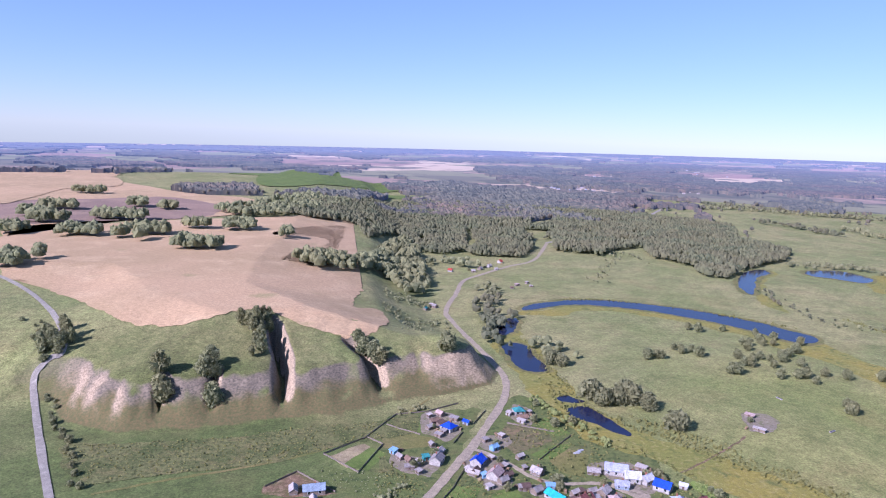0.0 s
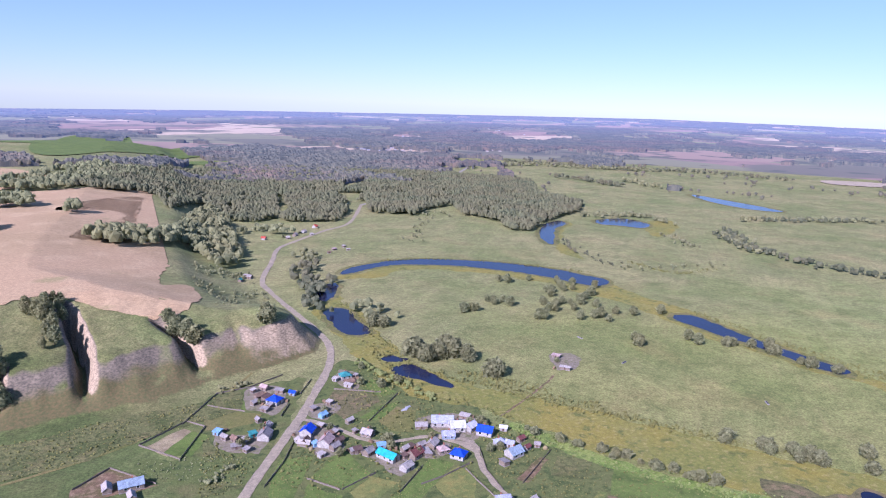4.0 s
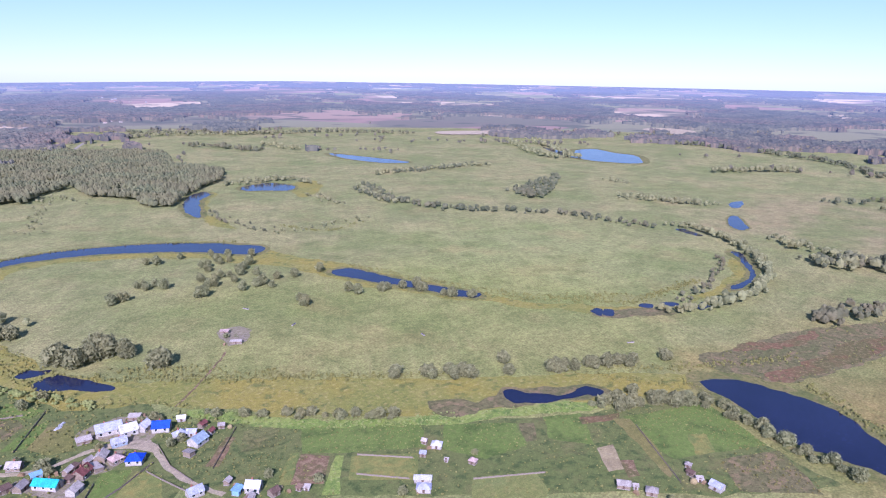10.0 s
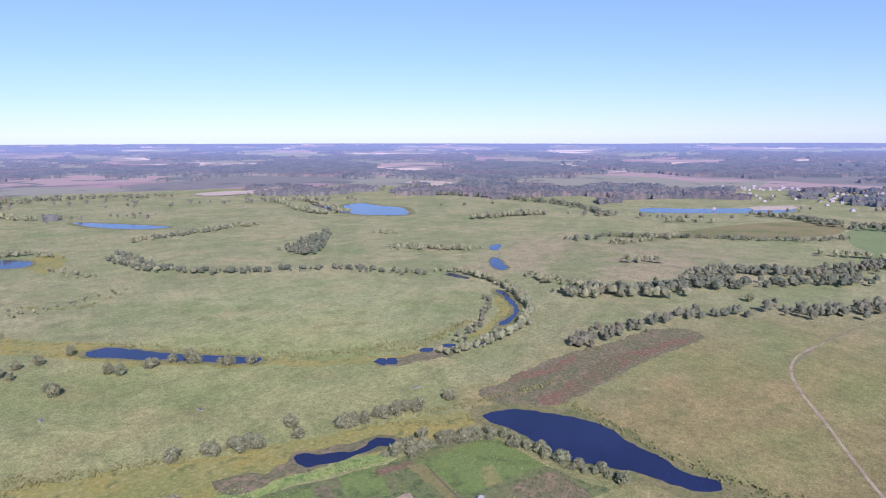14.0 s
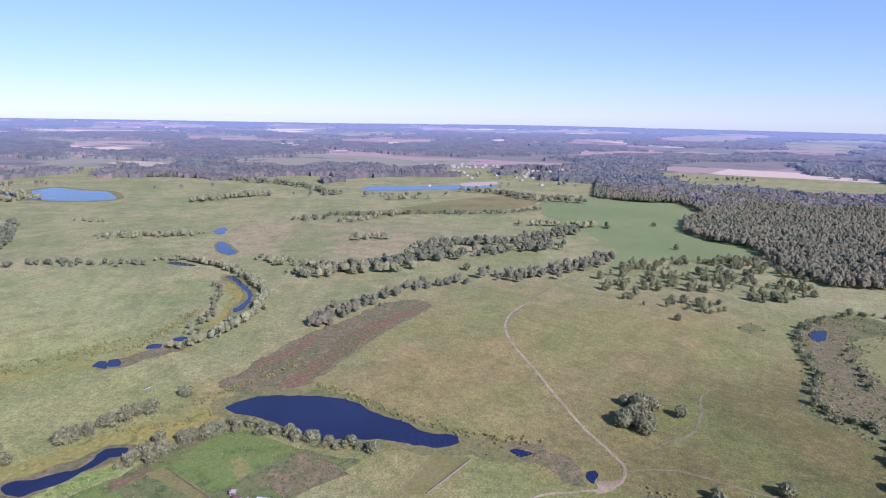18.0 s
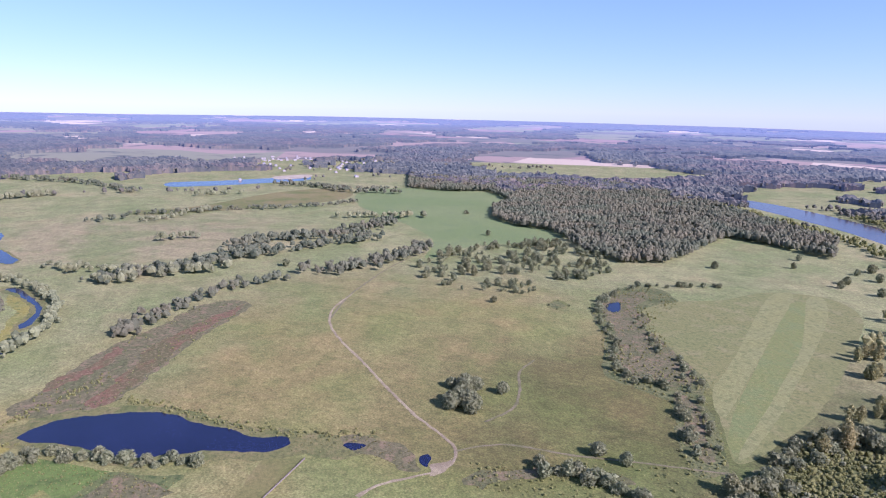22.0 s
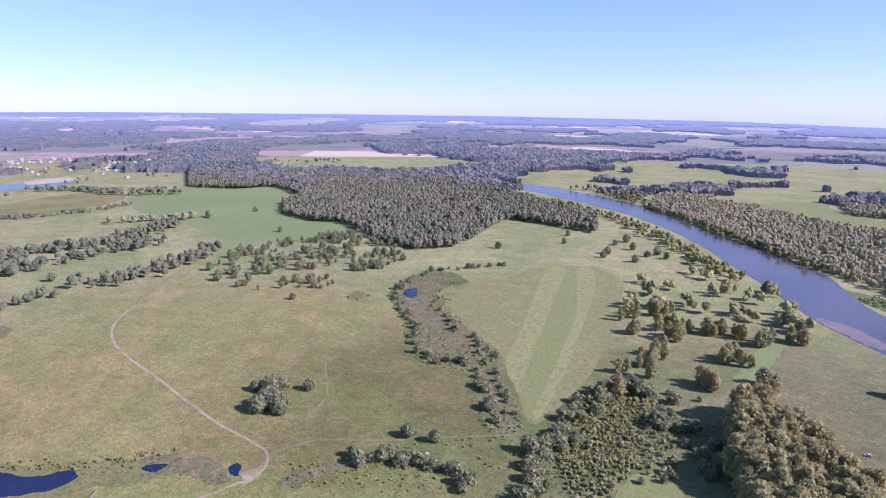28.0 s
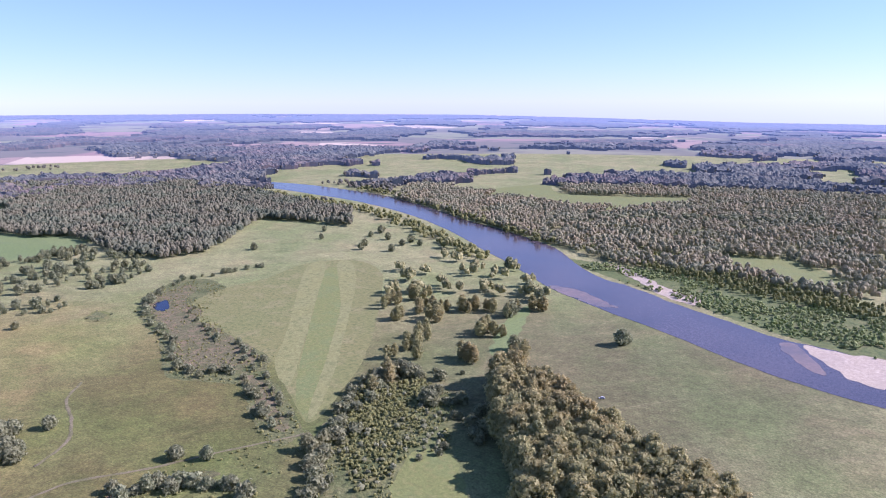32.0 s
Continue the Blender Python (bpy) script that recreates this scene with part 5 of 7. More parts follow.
# ---- the ground ----
def build_ground():
    az = np.concatenate([np.arange(-48, 36, 0.4), np.arange(36, 312, 1.5)])
    rs = np.concatenate([[12, 40, 80, 130, 180], np.arange(200, 300, 10), np.arange(300, 480, 3), np.geomspace(480, FAR_RIM, 110)])
    n, m = len(az), len(rs)
    ca, sa = np.cos(np.radians(az)), np.sin(np.radians(az))
    x, y = (rs[:, None] * sa).ravel(), (rs[:, None] * ca).ravel()
    z = ground_height(x, y)
    verts = np.stack([x, y, z], 1).tolist() + [(0, 0, 0)]
    faces, slots = [], []
    for i in range(m - 1):
        for j in range(n):
            k = (j + 1) % n
            faces.append((i * n + j, i * n + k, (i + 1) * n + k, (i + 1) * n + j))
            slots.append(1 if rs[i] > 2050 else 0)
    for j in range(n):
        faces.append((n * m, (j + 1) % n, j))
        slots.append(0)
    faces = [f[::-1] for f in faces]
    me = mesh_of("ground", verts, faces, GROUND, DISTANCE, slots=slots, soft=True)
    # true distances on the far rim, so that its fields keep their size
    r = np.hypot(x, y)
    u = np.clip((r - NEAR_RIM) / (FAR_RIM - NEAR_RIM), 0, 1)
    far = np.where(r > NEAR_RIM, 1 / ((1 - u) / NEAR_RIM + u / 14300.0) / np.maximum(r, 1), 1.0)
    uv = np.stack([x * far, y * far], 1)
    uv = np.concatenate([uv, [[0, 0]]])
    layer = me.uv_layers.new(name="plan")
    loops = np.zeros(len(me.loops), int)
    me.loops.foreach_get("vertex_index", loops)
    layer.data.foreach_set("uv", uv[loops].ravel())
    return tagged(new("ground", me), "green and straw-coloured meadow land reaching the hazy horizon", "ground", "", "structure")


build_ground()
layer = 0.0
WET = "still dark blue water between grassy banks"
for ring, name in ((POND_A, "pond"), (POND_B, "pond"), (POND_C, "pond"), (POND_D, "pond"), (OXBOW, "oxbow_lake"), (HORSESHOE_W, "oxbow_lake"),
                   (HORSESHOE_E, "oxbow_lake"), (STRETCH, "oxbow_lake"), (STRETCH_E, "pond"), (BEND_POND, "pond"), (BEND_POOL, "pond"), (BEND_CHANNEL, "pond"), (LOW_POOL, "pond"), (LOW_POOL_E, "pond"), (LOW_POOL_S, "pond"),
                   (DARK_POND, "pond"), (LAKE, "lake"), (BOG_POOL, "pond"), (FORD_POOL, "pond"), (CREEK_POOL, "pond"), (SMALL_POND, "pond"),
                   (SMALL_POND_N, "pond"), (FAR_LAKE, "lake"), (MID_POND, "pond"), (FAR_CREEK, "pond"), (FAR_RIVER, "water")):
    layer += 0.0015
    patch(name, ring, WATER, 0.44 + layer, 2.0, WET, "water", wide=2.5)
def grown(ring, by):
    """The outline moved outwards."""
    pts = spline(ring, True, 3)
    area = sum(p.x * q.y - q.x * p.y for p, q in zip(pts, pts[1:] + pts[:1]))
    out = []
    for i, p in enumerate(pts):
        d = (pts[(i + 1) % len(pts)] - pts[i - 1]).normalized()
        out.append(p + Vector((d.y, -d.x)) * by * (1 if area > 0 else -1))
    return [tuple(p) for p in out]


for i, (ring, by) in enumerate(((LAKE, 8), (OXBOW, 5), (STRETCH, 4), (HORSESHOE_W, 6), (HORSESHOE_E, 6), (POND_A, 4), (POND_B, 4), (SMALL_POND, 2.5), (FAR_LAKE, 14), (MID_POND, 9), (BEND_POND, 4))):
    patch("reed_fringe", grown(ring, by), FRINGE_MAT, 0.36 + i * 0.004, 2.5, "olive and straw reed fringe round the water", "reeds", 4)
for ring, mat, name, label, lift, cell in (
        (WHEAT, WHEAT_MAT, "stubble_field", "harvested tan stubble field on the plateau", 0.32, 9),
        (WHEAT_FAR, WHEAT_MAT, "stubble_field", "far tan stubble field between birch groves", 0.7, 30),
        (PALE_FIELD, WHEAT_MAT, "stubble_field", "far tan stubble field between birch groves", 1.5, 60),
        (PLOUGHED, PLOUGH_MAT, "ploughed_field", "bare mauve-brown ploughed field between birch groves", 0.75, 30),
        (TAN_FIELD, WHEAT_MAT, "stubble_field", "far tan stubble field between birch groves", 0.8, 45), (TAN_RIM, WHEAT_MAT, "stubble_field", "far tan stubble field between birch groves", 0.9, 60),
        (VALE_FIELD, LUSH_MAT, "green_field", "far pale green field below dark woods", 0.9, 60),
        (RIM_FIELD, LUSH_MAT, "green_field", "far pale green field beside dark woods", 1.5, 60),
        (MARSH, MARSH_MAT, "marsh", "yellow-green sedge marsh along the water", 0.20, 0), (MARSH_E, MARSH_MAT, "marsh", "yellow-green sedge marsh along the water", 0.22, 0),
        (MARSH_STRETCH, MARSH_MAT, "marsh", "narrow yellowish sedge marsh in an old river arm", 0.18, 0), (MARSH_OXBOW, MARSH_MAT, "marsh", "yellowish sedge fringe of the oxbow lake", 0.26, 0),
        (MARSH_HORSE, MARSH_MAT, "marsh", "ochre sedge fringe of the oxbow lake", 0.18, 0), (MARSH_HORSE_E, MARSH_MAT, "marsh", "ochre sedge fringe of the oxbow lake", 0.18, 0),
        (MARSH_BEND, MARSH_MAT, "marsh", "yellow sedge in a tree-lined river bend", 0.18, 0), (MARSH_LAKE, FRINGE_MAT, "marsh", "bright green and rust sedge by the lake", 0.18, 0),
        (BOG_WIDE, CREEK_MAT, "reed_bed", "brown and green reeds round the bog", 0.02, 0),
        (BOG, BOG_MAT, "bog", "rust-red boggy reeds along a shallow hollow", 0.2, 0), (BOG_N, BOG_MAT, "bog", "rust-red boggy reeds along a shallow hollow", 0.2, 0), (CREEK_BED, CREEK_MAT, "bog", "brownish dry creek bed with shrubs", 0.2, 0),
        (CREEK_BED_S, CREEK_MAT, "bog", "brownish dry creek bed with shrubs", 0.2, 0), (GREEN_FIELD, CROP_MAT, "green_field", "bright green crop field beside the forest", 0.18, 0),
        (MOWN, MOWN_MAT, "hay_meadow", "mown hay meadow with paler swaths", 0.15, 0), (MOWN_STRIP_W, SWATH_MAT, "hay_swath", "pale mown swath in the hay meadow", 0.24, 0),
        (MOWN_STRIP_E, SWATH_MAT, "hay_swath", "pale mown swath in the hay meadow", 0.24, 0),                 (MOWN_CORE, LAWN_MAT, "hay_swath", "fresh green aftergrowth in the hay meadow", 0.2, 0), (GREEN_STRIP, CROP_MAT, "green_field", "narrow fresh green strip beside the poplars", 0.2, 0), (TAN_STRIP, DRY_MAT, "stubble_field", "narrow far tan stubble strip", 0.2, 0),         (GARDEN_GROUND, GARDEN_MAT, "garden_ground", "rough green garden land of the village", 0.1, 0),
        (VILLAGE_LAND_W, GARDEN_MAT, "garden_ground", "rough green land round the village houses", 0.0, 0), (VILLAGE_LAND_E, GARDEN_MAT, "garden_ground", "rough green land round the village houses", 0.0, 0),
        (PLOT_BROWN, EARTH_MAT, "garden_plot", "freshly dug brown garden plot", 0.25, 0), (PLOT_OLIVE, YELLOW_MAT, "garden_plot", "yellowing garden plot", 0.25, 0),
        (PLOT_TAN, EARTH_MAT, "garden_plot", "dry brown garden plot", 0.25, 0), (PLOT_PALE, DIRT_MAT, "garden_plot", "pale bare garden plot", 0.3, 0),
        (PLOT_BRIGHT, LUSH_MAT, "garden_plot", "bright green overgrown garden plot", 0.25, 0), (PLOT_RED, CREEK_MAT, "garden_plot", "reddish weedy garden plot", 0.25, 0),
        (PLOT_EARTH, EARTH_MAT, "garden_plot", "freshly dug brown garden plot", 0.25, 0), (PLOT_GREEN, GARDEN_MAT, "garden_plot", "green vegetable plot", 0.2, 0),
        (PLOT_YELLOW, YELLOW_MAT, "garden_plot", "narrow yellow garden strip", 0.3, 0), (PLOT_LIME, LUSH_MAT, "garden_plot", "lush lime-green garden grass", 0.2, 0),
        (STRIP_WEEDY, HERB_MAT, "garden_plot", "weedy fallow garden strip", 0.24, 0), (STRIP_LIME, LIME_MAT, "garden_plot", "narrow lime-green garden strip", 0.26, 0),
        (STRIP_PALE, LAWN_MAT, "garden_plot", "pale green harvested garden plot", 0.24, 0), (STRIP_TAN, CREEK_MAT, "garden_plot", "dry brown garden plot with weeds", 0.26, 0),
        (STRIP_DUG, BOG_MAT, "garden_plot", "small reddish garden bed", 0.3, 0), (STRIP_RED, DRY_MAT, "garden_plot", "dry grassy strip between gardens", 0.32, 0), (LIME_CORE, YELLOW_MAT, "garden_plot", "yellowing heart of the vegetable field", 0.34, 0),
        (STRIP_LUSH, LUSH_MAT, "garden_plot", "green vegetable plot in rows", 0.22, 0),
        (GREEN_PLOT, LUSH_MAT, "garden_plot", "green vegetable field in rows by the lake", 0.28, 0),
        (YARD_SAND, DIRT_MAT, "garden_plot", "bare sandy corner of a fenced plot", 0.3, 0), (YARD_GREEN, LUSH_MAT, "garden_plot", "green vegetable plot inside a fence", 0.36, 0),
        (YARD_A, LUSH_MAT, "garden_plot", "green potato plot by the road", 0.26, 0),
        (YARD_B, LUSH_MAT, "garden_plot", "green potato plot behind the houses", 0.26, 0),
        (YARD_C, LUSH_MAT, "garden_plot", "green vegetable plot in rows", 0.26, 0),
        (YARD_D, YELLOW_MAT, "garden_plot", "yellowing vegetable plot", 0.26, 0),
        (YARD_E, LUSH_MAT, "garden_plot", "long dark green potato plot", 0.26, 0),
        (YARD_F, YELLOW_MAT, "garden_plot", "yellow-green weedy garden plot", 0.26, 0),
        (YARD_G, CREEK_MAT, "garden_plot", "brown weedy fallow plot", 0.26, 0),
        (YARD_H, LUSH_MAT, "garden_plot", "small green vegetable plot", 0.3, 0),
        (YARD_I, DRY_MAT, "garden_plot", "dry tan grass yard", 0.3, 0),
        (YARD_J, LUSH_MAT, "garden_plot", "green plot by the marsh", 0.26, 0),
        (YARD_K, LUSH_MAT, "garden_plot", "small fenced green plot", 0.26, 0),
        (YARD_L, DRY_MAT, "garden_plot", "pale green fenced hay plot", 0.26, 0),
        (YARD_M, GARDEN_MAT, "garden_plot", "green garden beside the road", 0.26, 0),
        (YARD_N, HERB_MAT, "garden_plot", "dark overgrown weedy plot", 0.26, 0),
        (HOME_YARD_A, SHEEP_YARD, "home_yard", "trampled grey-brown yard crowded with sheds", 0.33, 0),
        (HOME_YARD_B, SHEEP_YARD, "home_yard", "trampled grey-brown yard crowded with sheds", 0.33, 0),
        (HOME_YARD_C, SHEEP_YARD, "home_yard", "trampled grey-brown yard crowded with sheds", 0.33, 0),
        (HOME_YARD_D, SHEEP_YARD, "home_yard", "trampled grey-brown yard crowded with sheds", 0.33, 0),
        (HOME_YARD_E, SHEEP_YARD, "home_yard", "trampled grey-brown yard crowded with sheds", 0.33, 0),
        (HOME_YARD_F, SHEEP_YARD, "home_yard", "trampled grey-brown yard crowded with sheds", 0.33, 0),
        (HOME_YARD_G, SHEEP_YARD, "home_yard", "trampled grey-brown yard crowded with sheds", 0.33, 0),
        (HOME_YARD_H, SHEEP_YARD, "home_yard", "trampled grey-brown yard crowded with sheds", 0.33, 0),
        (SANDBAR, WET_SAND, "sandbar", "wet sandbar under shallow river water", 0.62, 0), (SAND_SPIT, WET_SAND, "sandbar", "pale sand spit in the river", 0.62, 0),
        (SAND_BEACH, SAND_MAT, "sandbar", "pale sand beach on the river bank", 0.62, 0), (SAND_BANK, SAND_MAT, "sandbar", "pale bare sand on the bushy bank", 0.5, 0),
        (FAR_SAND, SAND_MAT, "sandbar", "far pale sand bank", 1.2, 0), (FAR_SAND_E, SAND_MAT, "sandbar", "far pinkish sand bank", 1.2, 0), (FAR_BEACH, SAND_MAT, "sandbar", "far pale river beach", 0.8, 0),
        (WEED_VILLAGE, GARDEN_MAT, "herb_slope", "rough dark green herbs beside the village", 0.1, 10), (LIME_STRIP, LIME_MAT, "reed_bed", "bright lime-green reeds between gardens and marsh", 0.3, 0),
        (WEED_CLIFF, HERB_MAT, "herb_slope", "rank green herbs below the cliff", 0.14, 10), (WILLOWS, HERB_MAT, "herb_thicket", "rank olive-green herbs in the damp hollow", 0.04, 0), (MUD, CREEK_MAT, "mudbank", "brown muddy reed bank round the dark pond", 0.32, 0), (MUD_STRETCH, CREEK_MAT, "mudbank", "brown reed bank along the old river arm", 0.3, 0), (CREEK_MARGIN, HERB_MAT, "herb_margin", "dark rank herbs along the creek", 0.04, 0), (BANK_BUSH, GARDEN_MAT, "bank_meadow", "pale green meadow on the far river bank", 0.02, 0), (CLEARING, LAWN_MAT, "green_field", "pale green clearing in the forest", 0.2, 0), (CLEARING_E, LAWN_MAT, "green_field", "pale green clearing in the forest", 0.2, 0),
        (BROWN_PLOT, DRY_MAT, "garden_plot", "dry brown garden plot", 0.25, 0), (grown(FORD, -1.8), DIRT_MAT, "ford", "bare gravel where the track crosses the creek", 0.3, 0),
        (RUST_REEDS, CREEK_MAT, "bog", "rust-red reeds on damp ground", 0.2, 0), (RUST_REEDS_E, CREEK_MAT, "bog", "rust-red reeds on damp ground", 0.2, 0),
        (PIT, DRY_MAT, "pit", "bare crumbling rim of a shallow pit", 0.2, 0), (PIT_FLOOR, HERB_MAT, "pit_floor", "green overgrown floor of a shallow pit", 0.26, 0),
        (LAWN, LAWN_MAT, "green_field", "small pale green meadow in the thicket", 0.15, 0), (CORRAL, EARTH_MAT, "yard", "bare earth corral yard", 0.2, 0), (grown(SHED_YARD, -4.5), SHEEP_YARD, "trampled_yard", "trampled bare earth round the herders' sheds", 0.2, 0), (grown(YARD_APRON, -1.5), ROAD_MAT, "yard", "bare gravel yard in the village", 0.3, 0)):
    plot = "plot" in name
    layer += 0.0004
    patch(name, ring, mat, lift + layer, 0.9 if plot else 0.8 if "hay" in name else 3.0, label, name.replace("_", " ").split()[-1], 0 if plot else 14, cell, "structure", 1.5 if plot else 7.0 if name in ("bog", "marsh") else 0.5 if "hay" in name else 2.0)
for s in (1,):
    ring = [Vector(p) for p in RIVER_N + RIVER_W + RIVER_S[::-1]]
    patch("river", ring, RIVER, 0.45, 2.0, "broad slow grey-blue river with sandy shallows", "river", 4)
ribbon("road", ROAD, 4.6, ROAD_MAT, 0.2, "wide pale gravel village road")
ribbon("road", ROAD_FAR, 7, PALE_ROAD, 0.2, "pale road running on through the forest")
ribbon("road", ROAD_WEST, 3.5, PALE_ROAD, 0.4, "pale gravel road climbing past the cliff", "road", 0.2)
ribbon("lane", VILLAGE_ROAD, 2.7, ROAD_MAT, 0.17, "narrow gravel village lane")
ribbon("track", SHED_TRACK, 1.3, EARTH_MAT, 0.11, "trodden dirt track across the marsh", "track")
ribbon("track", TRACK, 1.7, DIRT_MAT, 0.11, "winding dirt track over the pasture", "track")
ribbon("track", TRACK_FAR, 1.7, WORN_GRASS, 0.10, "faint end of the dirt track in dry grass", "track")
ribbon("track", FAINT_TRACK, 1.6, WORN_GRASS, 0.10, "faint wheel track in the grass", "track")
ribbon("track", FAINT_TRACK_B, 1.6, WORN_GRASS, 0.10, "faint wheel track in the grass", "track")
ribbon("track", VILLAGE_TRACK, 1.8, DRY_MAT, 0.12, "grassy wheel track behind the village", "track")


# ---- trees ----
rng = np.random.default_rng(7)
ICO_V = np.array([(0, 0, -1), (0.7236, -0.5257, -0.4472), (-0.2764, -0.8506, -0.4472), (-0.8944, 0, -0.4472), (-0.2764, 0.8506, -0.4472), (0.7236, 0.5257, -0.4472),
                  (0.2764, -0.8506, 0.4472), (-0.7236, -0.5257, 0.4472), (-0.7236, 0.5257, 0.4472), (0.2764, 0.8506, 0.4472), (0.8944, 0, 0.4472), (0, 0, 1)])
ICO_F = np.array([(0, 1, 5), (0, 2, 1), (0, 3, 2), (0, 4, 3), (0, 5, 4), (1, 10, 5), (2, 6, 1), (3, 7, 2), (4, 8, 3), (5, 9, 4),
                  (1, 6, 10), (2, 7, 6), (3, 8, 7), (4, 9, 8), (5, 10, 9), (6, 11, 10), (7, 11, 6), (8, 11, 7), (9, 11, 8), (10, 11, 9)])[:, ::-1]
ICO_F = ICO_F[:, ::-1]
ICO_TOP = ICO_F[5:]


def crown(clumps, leaves, tall, low=0.25, top=0.35, g=rng):
    """Leaf clumps and loose sprays of a crown one metre high and about 'tall' times less wide."""
    vs, fs, n = [], [], 0
    for i in range(clumps):
        h = low + (1 - low) * (i + g.uniform(0, 1)) / clumps
        k = (h - low) / (1 - low)
        reach = math.sin(math.pi * min(0.12 + 0.88 * k, 0.94)) ** 0.7 * (1 - top * k)
        a, d = g.uniform(0, 6.283), reach * g.uniform(0.15, 0.8) / tall * 0.5
        size = g.uniform(0.55, 1.0) * (0.185 if clumps > 60 else 0.25 if clumps > 30 else 0.30 if clumps > 9 else 0.42) * (0.55 + 0.45 * reach) / tall
        v = ICO_V * g.uniform(0.72, 1.22, (12, 1)) * np.array([1, 1, g.uniform(0.8, 1.25)]) * size
        at = np.array([math.cos(a) * d, math.sin(a) * d, min(h, 1 - size * 0.8)])
        shape = ICO_F if clumps > 15 else ICO_TOP
        if clumps < 10:
            vs.append(v + at)
            fs.append(shape + n)
            n += 12
            continue
        # loose sprays of leaves round the clump
        tri = v[shape] + g.normal(0, 0.27 * size, (len(shape), 1, 3)) + g.normal(0, 0.20 * size, (len(shape), 3, 3))
        tri -= 0.08 * (tri - tri.mean(1, keepdims=True))
        vs.append(tri.reshape(-1, 3) + at)
        fs.append(np.arange(3 * len(shape)).reshape(-1, 3) + n)
        n += 3 * len(shape)
    for i in range(leaves):
        k = g.uniform(0, 1)
        reach = math.sin(math.pi * min(0.12 + 0.88 * k, 0.94)) ** 0.7 * (1 - top * k)
        a, d = g.uniform(0, 6.283), (0.5 * reach * g.uniform(0.7, 1.15) + 0.02) / tall
        c = np.array([math.cos(a) * d, math.sin(a) * d, low + (1 - low) * k])
        v = g.normal(0, (0.026 if clumps > 60 else 0.045) / tall, (3, 3))
        vs.append(c + v)
        fs.append(np.array([[n, n + 1, n + 2]]))
        n += 3
    return np.concatenate(vs), np.concatenate(fs)


def dome(lobes, sprays, tall, g):
    """A full round-topped crown as it shows from afar: a body, side lobes and loose sprays."""
    vs, fs, n = [], [], 0
    for i in range(1 + lobes):
        a, d = g.uniform(0, 6.283), 0.0 if i == 0 else g.uniform(0.16, 0.30) / tall
        size = np.array([0.40 / tall, 0.40 / tall, 0.44]) if i == 0 else np.array([1, 1, 1.15]) * g.uniform(0.18, 0.27) / tall
        v = ICO_V * g.uniform(0.74, 1.18, (12, 1)) * size
        vs.append(v + np.array([math.cos(a) * d, math.sin(a) * d, 0.54 if i == 0 else g.uniform(0.42, 0.82)]))
        fs.append(ICO_TOP + n)
        n += 12
    for i in range(sprays):
        a, k = g.uniform(0, 6.283), g.uniform(0.3, 1.0)
        d = 0.42 * math.sqrt(max(0.05, 1 - (2 * k - 1.1) ** 2)) / tall
        vs.append(np.array([math.cos(a) * d, math.sin(a) * d, k]) + g.normal(0, 0.06 / tall, (3, 3)))
        fs.append(np.array([[n, n + 1, n + 2]]))
        n += 3
    return np.concatenate(vs), np.concatenate(fs)


def trunk_shape(tall, height=0.55):
    """A tapered trunk with three limbs, for a tree one metre high."""
    vs, fs = [], []
    def limb(a, b, ra, rb):
        k = len(vs)
        for c, r in ((a, ra), (b, rb)):
            for i in range(5):
                vs.append((c[0] + r * math.cos(i * 1.2566), c[1] + r * math.sin(i * 1.2566), c[2]))
        for i in range(5):
            fs.append((k + i, k + (i + 1) % 5, k + 5 + (i + 1) % 5, k + 5 + i))
    w = 0.022 / tall ** 0.3
    limb((0, 0, -0.03), (0.01, 0, height), w, w * 0.5)
    for i in range(3):
        a = i * 2.1 + 0.4
        limb((0.005, 0, height * 0.5 + 0.06 * i), (0.2 / tall * math.cos(a), 0.2 / tall * math.sin(a), height * 0.75 + 0.08 * i), w * 0.5, w * 0.2)
    return vs, fs


def species(name, leaf, count, clumps, leaves, tall, low, top):
    out = []
    for i in range(count):
        v, f = crown(clumps, leaves, tall, low, top)
        c = mesh_of(name + "_crown", v.tolist(), f.tolist(), leaf)
        t = mesh_of(name + "_trunk", *trunk_shape(tall), BARK)
        out.append((c, t, v, f))
    return out


BIRCH = species("birch", LEAF, 6, 44, 320, 1.5, 0.22, 0.35)
ROUND = species("round_tree", LEAF, 6, 42, 300, 1.0, 0.16, 0.2)
WILLOW = species("willow", LEAF_WILLOW, 6, 46, 340, 0.85, 0.08, 0.15)
POPLAR = species("poplar", LEAF_POPLAR, 8, 62, 420, 1.5, 0.10, 0.08)
SHRUB = species("shrub", LEAF, 5, 22, 160, 0.75, 0.05, 0.1)
SHRUB_GREY = species("grey_shrub", LEAF_WILLOW, 4, 22, 160, 0.75, 0.05, 0.1)


def tree(kind, x, y, height, name, label, group="", wide=1.0):
    c, t, _, _ = kind[int(rng.integers(len(kind)))]
    ob = new(name)
    z = float(ground_height(x, y))
    w = height * wide * rng.uniform(0.9, 1.12)
    ob.matrix_basis = Matrix.LocRotScale((x, y, z), Euler((0, 0, rng.uniform(0, 6.283))), (w, w, height))
    for nm, me in (("trunk", t), ("crown", c)):
        p = new(nm, me)
        p.parent = ob
    return tagged(ob, label, "shrub" if "shrub" in name else "tree", group)


